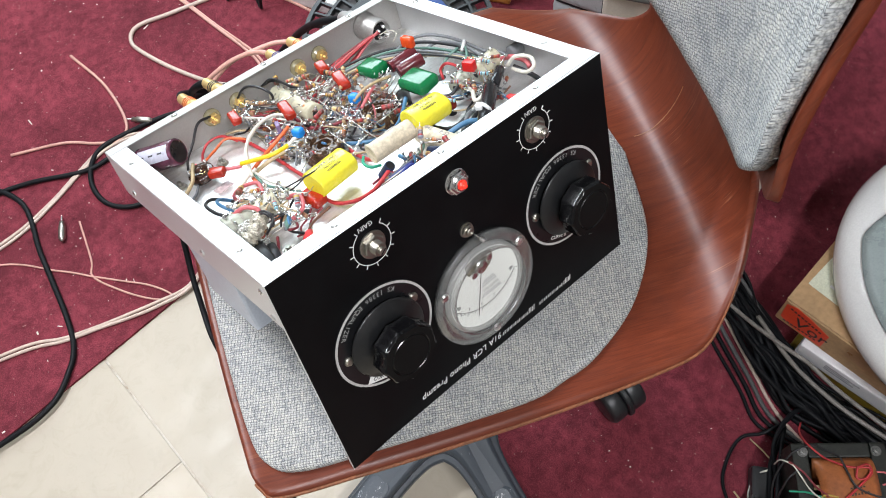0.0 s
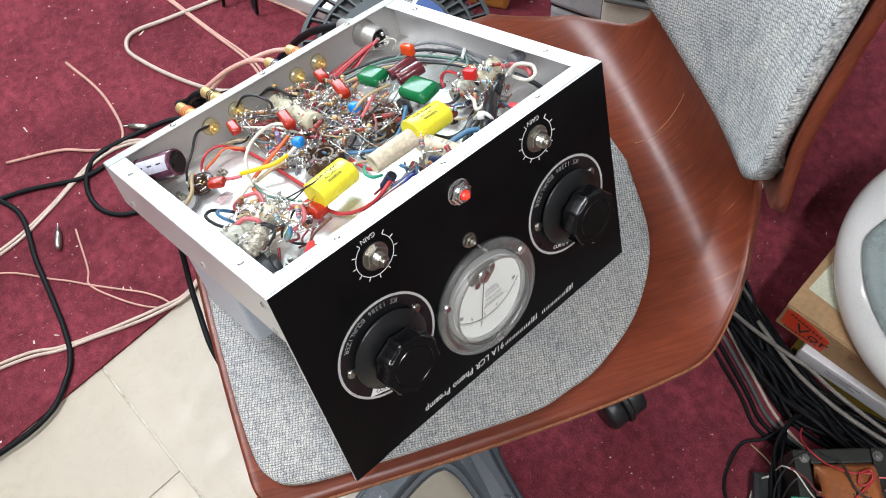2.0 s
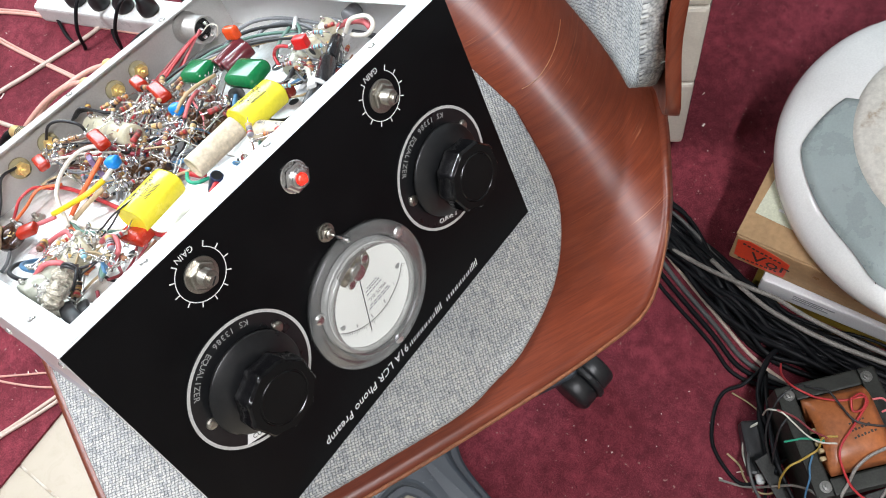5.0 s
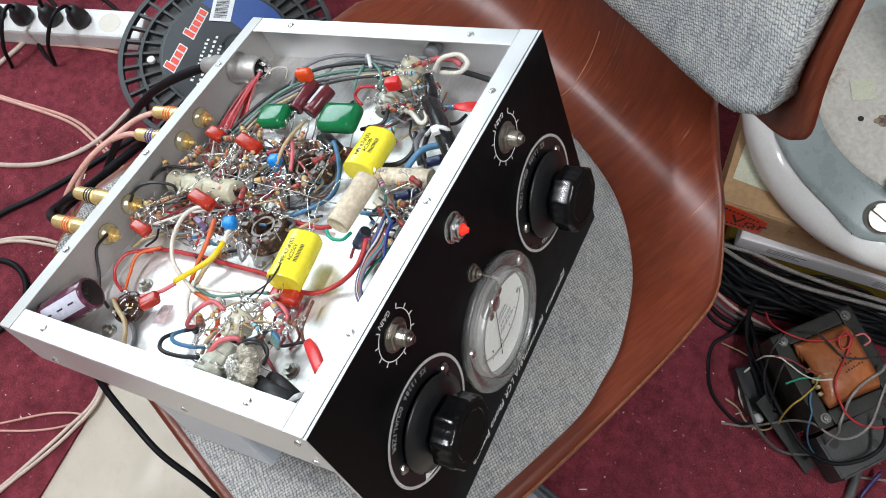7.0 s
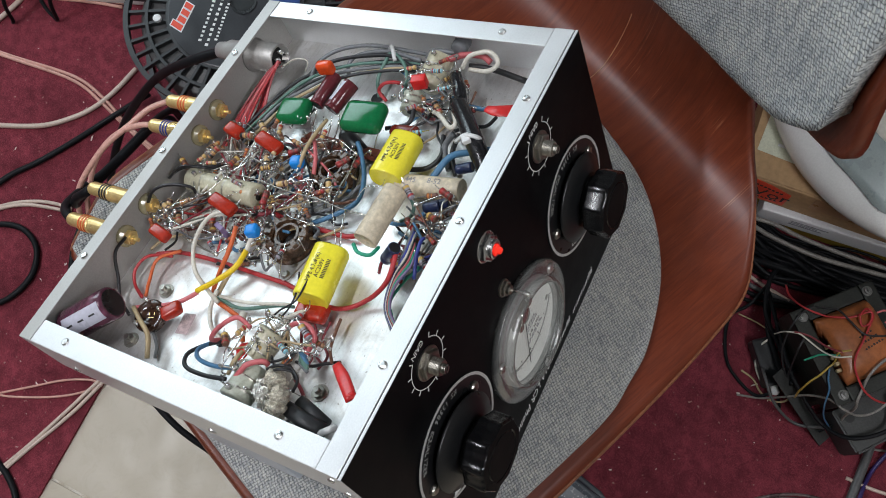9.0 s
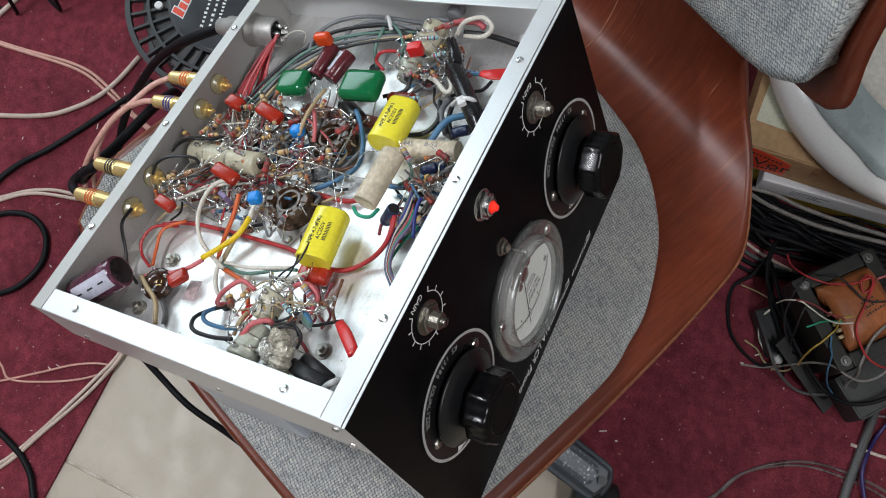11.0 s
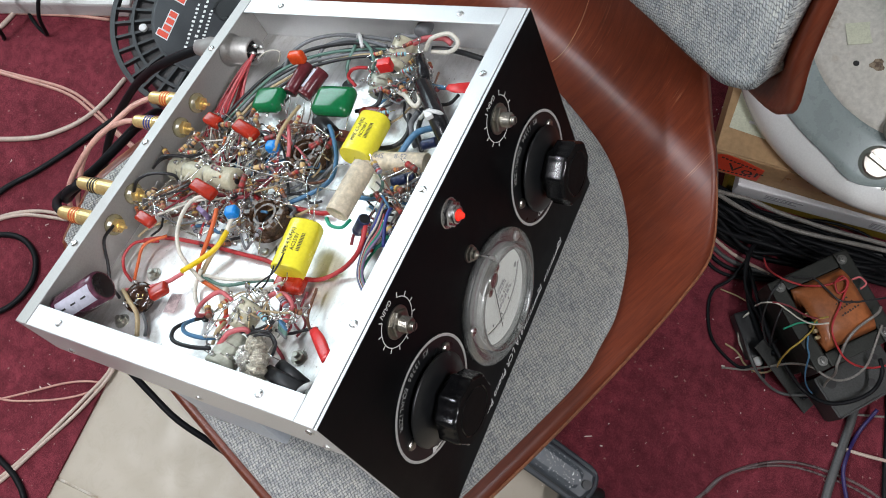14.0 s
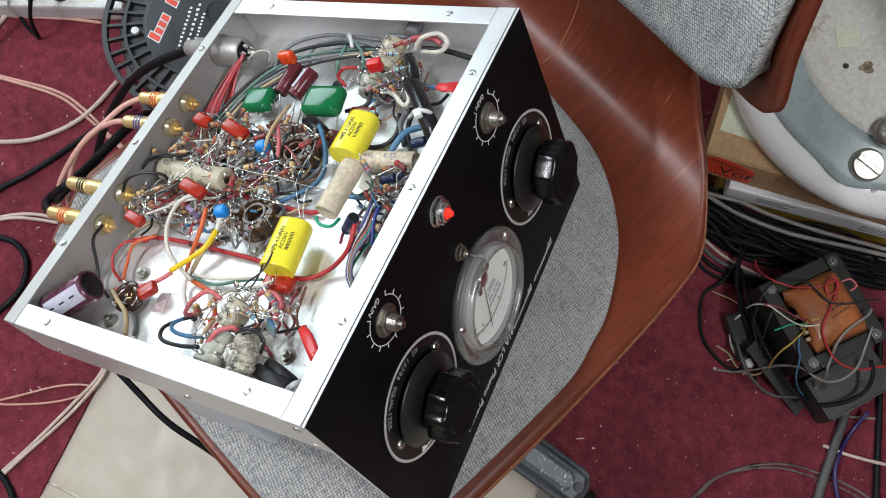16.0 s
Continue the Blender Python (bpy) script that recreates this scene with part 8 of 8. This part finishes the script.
for (x, y), rz in (((-0.162, 0.765), 60), ((0.075, 0.86), 130)):
    pl = tagged(new("phono_plug"), "loose nickel phono plug on the carpet", "plug")
    pl.matrix_basis = pose(x, y, 0.0105, 0, 90, rz)
    bm = bmesh.new()
    lathe(bm, [(0.0032, -0.025), (0.0050, -0.020), (0.0062, -0.018), (0.0062, 0.006), (0.0048, 0.009), (0.0048, 0.016)], 16)
    part("shell", bm, NICKEL, pl, smooth=True)
    bm = bmesh.new()
    lathe(bm, [(0.0017, 0.016), (0.0017, 0.027), (0.001, 0.029)], 10)
    part("pin", bm, CHROME, pl)

# leads that hang from the preamp's rear
def hung(name, pts, r, material, label, category="cable"):
    bm = bmesh.new()
    sweep(bm, catmull(pts, 8), r, 8)
    return tagged(part(name, bm, material, smooth=True), label, category, "leads hanging from the preamp")


def dv(p):
    return tuple(DEV @ Vector(p))


# twin pink and black signal leads in device places
for p, run in ((P1, [(0.2273, 0.3698, -0.0220), (0.2067, 0.3815, -0.0240), (0.1845, 0.3992, -0.0300), (0.1632, 0.4122, -0.0400), (0.1478, 0.4207, -0.0500), (0.1392, 0.4275, -0.0620), (0.1317, 0.4349, -0.0800)]), (P2, [(0.2083, 0.3666, -0.0220), (0.2005, 0.3915, -0.0280), (0.1866, 0.4089, -0.0360), (0.1711, 0.4181, -0.0460), (0.1590, 0.4219, -0.0560), (0.1473, 0.4254, -0.0660), (0.1366, 0.4271, -0.0800)])):
    hung("signal_lead", [dv(p)] + [dv(q) for q in run], 0.0026, CABLE_PINK, "pink signal lead from a gold plug")
for p, run in ((P3, [(0.1314, 0.3726, -0.0240), (0.1292, 0.3911, -0.0340), (0.1291, 0.4041, -0.0460), (0.1457, 0.4205, -0.0580), (0.1796, 0.4300, -0.0700), (0.2187, 0.4436, -0.0850), (0.2619, 0.4716, -0.1100), (0.3084, 0.5258, -0.1600), (0.3421, 0.5896, -0.2200)]), (P4, [(0.1106, 0.3778, -0.0260), (0.1211, 0.4020, -0.0380), (0.1352, 0.4153, -0.0480), (0.1547, 0.4236, -0.0580), (0.1837, 0.4310, -0.0700), (0.2262, 0.4502, -0.0880), (0.2747, 0.4811, -0.1150), (0.3211, 0.5308, -0.1600), (0.3517, 0.5896, -0.2200)])):
    hung("signal_lead", [dv(p)] + [dv(q) for q in run], 0.0042, CABLE_BLACK, "black signal lead from a gold plug")
hung("power_lead", [dv((0.3035, D + 0.036, -0.0205))] + [(0.259, 0.335, 0.560), (0.253, 0.374, 0.520), (0.248, 0.413, 0.470), (0.234, 0.447, 0.420), (0.218, 0.477, 0.370), (0.197, 0.495, 0.330), (0.172, 0.507, 0.290), (0.148, 0.511, 0.260)], 0.0046, CABLE_BLACK, "thick black power lead from the rear connector")
hung("loose_flex", [(0.148, 0.511, 0.26), (0.090, 0.505, 0.285), (0.02, 0.46, 0.30), (-0.030, 0.41, 0.22), (-0.058, 0.355, 0.19), (-0.076, 0.305, 0.18), (-0.088, 0.25, 0.15), (-0.110, 0.19, 0.08), (-0.138, 0.14, 0.012), (-0.146, 0.09, 0.003), (-0.156, 0.01, 0.003), (-0.165, -0.10, 0.003), (-0.16, -0.30, 0.003)], 0.0045, CABLE_BLACK, "black flex hanging beside the seat")

# cables and wires round the transformer and the cartons
rg2 = random.Random(11)
BLK = "black cable in the heap beside the cartons"
# a real heap, with extra black cables that stand for shade under the cartons
for k in range(44):
    # each cable wanders down the gutter between chair and cartons
    o = rg2.uniform(-0.035, 0.03)
    P = []
    for j in range(9):
        q = j / 8
        y = -0.06 - 0.56 * q + rg2.uniform(-0.018, 0.018)
        x = float(np.interp(-y, [0.06, 0.20, 0.29, 0.35, 0.42, 0.52, 0.62], [0.615, 0.555, 0.528, 0.523, 0.535, 0.550, 0.575])) + o * 0.8 + rg2.uniform(-0.014, 0.014)
        z = rg2.uniform(0.0, 0.045) * math.sin(math.pi * min(1, 0.12 + q * 0.9))
        P.append((x, y, z))
    dark = k % 22 != 9
    floor_cable("heap_cable", P, rg2.choice((0.0022, 0.0028, 0.0034, 0.0042)), CABLE_BLACK if dark else CABLE_GREY,
                BLK if dark else "grey cable in the heap beside the cartons", "cable", "heap of cables")
for k in range(2):
    # loops round the transformer's foot
    cx, cy = rg2.uniform(0.34, 0.46), rg2.uniform(-0.46, -0.36)
    a0, ra, rb = rg2.uniform(0, 6.28), rg2.uniform(0.05, 0.10), rg2.uniform(0.03, 0.07)
    P = [(cx + ra * math.cos(a0 + 0.6 * j), cy + rb * math.sin(a0 + 0.6 * j), rg2.uniform(0.0, 0.05)) for j in range(9)]
    floor_cable("heap_cable", P, rg2.choice((0.0016, 0.0022, 0.0030)), CABLE_BLACK if k % 4 else CABLE_GREY, "black cable looping under the transformer", "cable", "heap of cables")
for k, (r_, mt) in enumerate(((0.0028, CABLE_PALE), (0.0036, CABLE_GREY), (0.0036, CABLE_BLACK), (0.0030, CABLE_BLACK))):
    floor_cable("heap_cable", [(0.66, 0.02 + 0.03 * k, 0.01), (0.60, -0.05 + 0.02 * k, 0.02 * (k % 2)), (0.545 - 0.008 * k, -0.16 + 0.012 * k), (0.505 - 0.012 * k, -0.25), (0.480 - 0.012 * k, -0.31), (0.465, -0.37 - 0.01 * k, 0.015)], r_, mt,
                "cable running down between chair and cartons", "cable", "heap of cables")
HEAP = "heap of cables"
for pts_, r_ in (([(0.54, -0.35, 0.01), (0.511, -0.338, 0.02), (0.48, -0.33, 0.03), (0.444, -0.334, 0.035), (0.414, -0.347, 0.04), (0.385, -0.377, 0.04), (0.36, -0.398, 0.04), (0.341, -0.405, 0.05)], 0.0038),
                 ([(0.46, -0.335, 0.03), (0.423, -0.351, 0.05), (0.382, -0.376, 0.055), (0.353, -0.396, 0.06), (0.322, -0.437, 0.05), (0.308, -0.464, 0.045), (0.302, -0.491, 0.06), (0.316, -0.518, 0.07), (0.34, -0.538, 0.075), (0.362, -0.537, 0.09), (0.381, -0.529, 0.09)], 0.0030),
                 ([(0.45, -0.34, 0.02), (0.406, -0.355, 0.026), (0.378, -0.374, 0.028), (0.347, -0.398, 0.028)], 0.0046)):
    floor_cable("heap_cable", pts_, r_, CABLE_BLACK, "black cable lying across the adapter", "cable", HEAP)
floor_cable("loop_flex", [(0.477, -0.333, 0.02), (0.437, -0.320, 0.012), (0.414, -0.303), (0.383, -0.305), (0.345, -0.322), (0.325, -0.349), (0.316, -0.377, 0.006), (0.329, -0.394, 0.012), (0.345, -0.402, 0.02), (0.364, -0.403, 0.03)], 0.0026, CABLE_BLACK, "thin black flex looping beside the transformer")
# white cables whose colour holds the shade of the gutter
for pts_, r_ in (([(0.56, -0.12, 0.02), (0.545, -0.20, 0.05), (0.545, -0.262, 0.060), (0.548, -0.300, 0.062), (0.545, -0.345, 0.062), (0.548, -0.416, 0.060), (0.556, -0.488, 0.058), (0.57, -0.60, 0.05)], 0.0034),
                 ([(0.56, -0.20, 0.05), (0.536, -0.276, 0.055), (0.530, -0.324, 0.055), (0.531, -0.385, 0.055), (0.545, -0.465, 0.050), (0.56, -0.54, 0.04)], 0.0036)):
    floor_cable("pale_cable", pts_, r_, CABLE_SHADED_GREY, "white cable along the stacked cartons, darkened for shade", "cable", "heap of cables")
floor_cable("thin_grey_flex", [(0.306, -0.352), (0.316, -0.386, 0.01), (0.327, -0.411, 0.05), (0.331, -0.424, 0.08), (0.329, -0.440, 0.11), (0.322, -0.458, 0.120), (0.325, -0.479, 0.11), (0.337, -0.496, 0.11), (0.358, -0.506, 0.118), (0.391, -0.507, 0.122), (0.417, -0.508, 0.122)], 0.0016, CABLE_SHADED_GREY, "thin grey flex draped over the transformer", "cable", HEAP)
floor_cable("thin_grey_flex", [(0.435, -0.495, 0.137), (0.425, -0.493, 0.139), (0.408, -0.482, 0.140), (0.391, -0.472, 0.141), (0.372, -0.467, 0.134), (0.356, -0.469, 0.123), (0.341, -0.469, 0.120), (0.334, -0.476, 0.10), (0.326, -0.480, 0.06), (0.314, -0.494, 0.02), (0.306, -0.512, 0.006), (0.312, -0.539), (0.329, -0.591)], 0.0019, CABLE_SHADED_GREY, "thin grey flex trailing off the transformer", "cable", HEAP)
floor_cable("dark_flex", [(0.47, -0.55, 0.02), (0.428, -0.566, 0.004), (0.347, -0.588), (0.22, -0.618), (0.12, -0.65)], 0.0046, CABLE_BLACK, "black flex on the carpet beside the steel bracket")
floor_cable("grey_hose", [(0.39, -0.565, 0.01), (0.345, -0.547), (0.292, -0.545), (0.230, -0.543), (0.186, -0.543), (0.10, -0.55)], 0.0065, CABLE_GREY, "thick grey cable on the carpet")
floor_cable("clear_flex", [(-0.04, -0.40), (0.03, -0.365), (0.085, -0.365), (0.126, -0.388), (0.160, -0.406), (0.194, -0.445), (0.215, -0.488), (0.222, -0.536), (0.22, -0.593), (0.20, -0.66)], 0.0022, CLEAR_FLEX, "thin smoky brown flex curving on the carpet")
floor_cable("clear_flex", [(-0.04, -0.394), (0.03, -0.360), (0.080, -0.360), (0.122, -0.384), (0.156, -0.402), (0.188, -0.442), (0.208, -0.486), (0.214, -0.534), (0.212, -0.593), (0.19, -0.66)], 0.0018, CLEAR_FLEX, "thin smoky brown flex curving on the carpet")
floor_cable("violet_flex", [(0.33, -0.57, 0.02), (0.29, -0.560), (0.25, -0.552, 0.012), (0.22, -0.556, 0.012), (0.17, -0.585)], 0.0030, VIOLET_FLEX, "dark violet wire over the grey cable")
floor_cable("white_wire", [(0.262, -0.53), (0.262, -0.57, 0.012), (0.275, -0.64, 0.01), (0.30, -0.70)], 0.0026, CABLE_PALE, "pale wire on the carpet")


def tap(pts, key, r=0.0014):
    bm = bmesh.new()
    sweep(bm, catmull(pts, 8), r, 7)
    tagged(part("tap_wire", bm, WIRE[key], smooth=True), "coloured insulated tap wire from the transformer coil", "wire", "transformer tap wires")


tap([(0.397, -0.357, 0.060), (0.390, -0.356, 0.112), (0.391, -0.370, 0.126), (0.388, -0.385, 0.125), (0.382, -0.405, 0.126), (0.378, -0.420, 0.139), (0.386, -0.437, 0.143)], "white", 0.0011)
tap([(0.395, -0.359, 0.032), (0.378, -0.352, 0.026), (0.354, -0.360, 0.014), (0.337, -0.377, 0.008)], "white", 0.0016)
tap([(0.342, -0.345, 0.006), (0.337, -0.365, 0.006), (0.324, -0.380, 0.007), (0.318, -0.398, 0.010), (0.323, -0.413, 0.02), (0.337, -0.417, 0.04)], "tan", 0.0014)
tap([(0.394, -0.434, 0.143), (0.384, -0.421, 0.141), (0.374, -0.424, 0.128), (0.364, -0.420, 0.124), (0.350, -0.413, 0.125), (0.338, -0.406, 0.120), (0.330, -0.408, 0.085), (0.327, -0.415, 0.05)], "ochre", 0.0013)
tap([(0.382, -0.424, 0.140), (0.377, -0.406, 0.125), (0.369, -0.397, 0.125), (0.360, -0.388, 0.127)], "teal", 0.0013)
tap([(0.391, -0.364, 0.126), (0.394, -0.386, 0.125), (0.386, -0.407, 0.138), (0.386, -0.425, 0.143)], "maroon", 0.0014)
# one red wire comes over the coil in a small loop, crosses it and leaves on the far side
tap([(0.467, -0.345, 0.07), (0.447, -0.351, 0.09), (0.428, -0.365, 0.125), (0.428, -0.390, 0.127), (0.428, -0.400, 0.136), (0.436, -0.420, 0.142), (0.452, -0.439, 0.146), (0.438, -0.443, 0.146), (0.430, -0.435, 0.145), (0.441, -0.427, 0.148)], "red", 0.0014)
tap([(0.441, -0.427, 0.148), (0.455, -0.434, 0.143), (0.450, -0.444, 0.144), (0.432, -0.444, 0.145), (0.413, -0.443, 0.145), (0.390, -0.441, 0.145), (0.376, -0.444, 0.144), (0.366, -0.454, 0.137), (0.355, -0.473, 0.125), (0.354, -0.496, 0.112), (0.363, -0.521, 0.10), (0.376, -0.540, 0.09), (0.395, -0.570, 0.07)], "red", 0.0015)
tap([(0.456, -0.448, 0.142), (0.464, -0.458, 0.140), (0.460, -0.469, 0.136), (0.450, -0.464, 0.136)], "pink", 0.0013)
tap([(0.436, -0.379, 0.124), (0.438, -0.391, 0.130), (0.440, -0.404, 0.136), (0.428, -0.421, 0.146), (0.420, -0.440, 0.147), (0.426, -0.459, 0.145), (0.440, -0.482, 0.141), (0.456, -0.505, 0.130)], "black", 0.0014)
tap([(0.364, -0.422, 0.125), (0.350, -0.425, 0.125), (0.338, -0.431, 0.124), (0.320, -0.440, 0.10), (0.316, -0.462, 0.05), (0.313, -0.494, 0.01)], "blue", 0.0012)
tap([(0.436, -0.376, 0.124), (0.424, -0.367, 0.125), (0.402, -0.360, 0.120), (0.376, -0.366, 0.09), (0.358, -0.380, 0.07), (0.345, -0.400, 0.05)], "black", 0.0014)
tap([(0.390, -0.379, 0.125), (0.372, -0.378, 0.120), (0.355, -0.388, 0.08), (0.345, -0.400, 0.04)], "black", 0.0014)
tap([(0.419, -0.312, 0.007), (0.417, -0.337, 0.011), (0.406, -0.355, 0.035)], "tan", 0.0011)

# ---------------------------------------------------------------- crumbs and tiles
rg3 = random.Random(23)
bm = bmesh.new()
for k in range(1700):
    x, y = rg3.uniform(-0.7, 0.9), rg3.uniform(-0.8, 1.4)
    if x < 0.03 and y < 0.51:
        continue
    dens = 0.35 + 0.65 * noise.noise(Vector((x * 4, y * 4, 3)))
    if x < 0.25 and 0.5 < y < 0.9:
        dens += 0.35
    if rg3.random() > dens:
        continue
    s = rg3.choice((0.0008, 0.001, 0.0012, 0.0012, 0.0016, 0.0022, 0.0030)) * rg3.uniform(0.7, 1.2)
    r = bmesh.ops.create_cube(bm, size=1.0)
    mm = pose(x, y, 0.0035 + s * 0.25, rg3.uniform(-30, 30), rg3.uniform(-30, 30), rg3.uniform(0, 180)) @ Matrix.Diagonal((s * rg3.choice((0.8, 1.0, 1.5, 1.8, 4.5)), s * rg3.uniform(0.5, 1.0), s * 0.5, 1))
    for v in r["verts"]:
        v.co = mm @ (v.co * rg3.uniform(0.75, 1.1))
tagged(part("carpet_crumbs", bm, CRUMB), "pale crumbs and flakes scattered on the carpet", "crumbs", kind="stuff")

tile_mesh = {}


def tile(x0, x1, y0, y1):
    bm = bmesh.new()
    box(bm, x0 + 0.0018, x1 - 0.0018, y0 + 0.0018, y1 - 0.0018, -0.0039, -0.0014, 0.0008)
    ob = part("tile", bm, TILE, bpy.data.objects["floor"])
    return ob


for cx0, shift in ((-0.24 - 0.26 * c, 0.01 + 0.26 * (c % 2)) for c in range(8)):
    for k in range(-5, 2):
        y0 = max(-2.4, shift + 0.52 * k)
        y1 = min(shift + 0.52 * (k + 1), 0.56)
        if y1 - y0 > 0.05:
            tile(max(-2.3, cx0), 0.10 if cx0 > -0.25 else cx0 + 0.26, y0, y1)
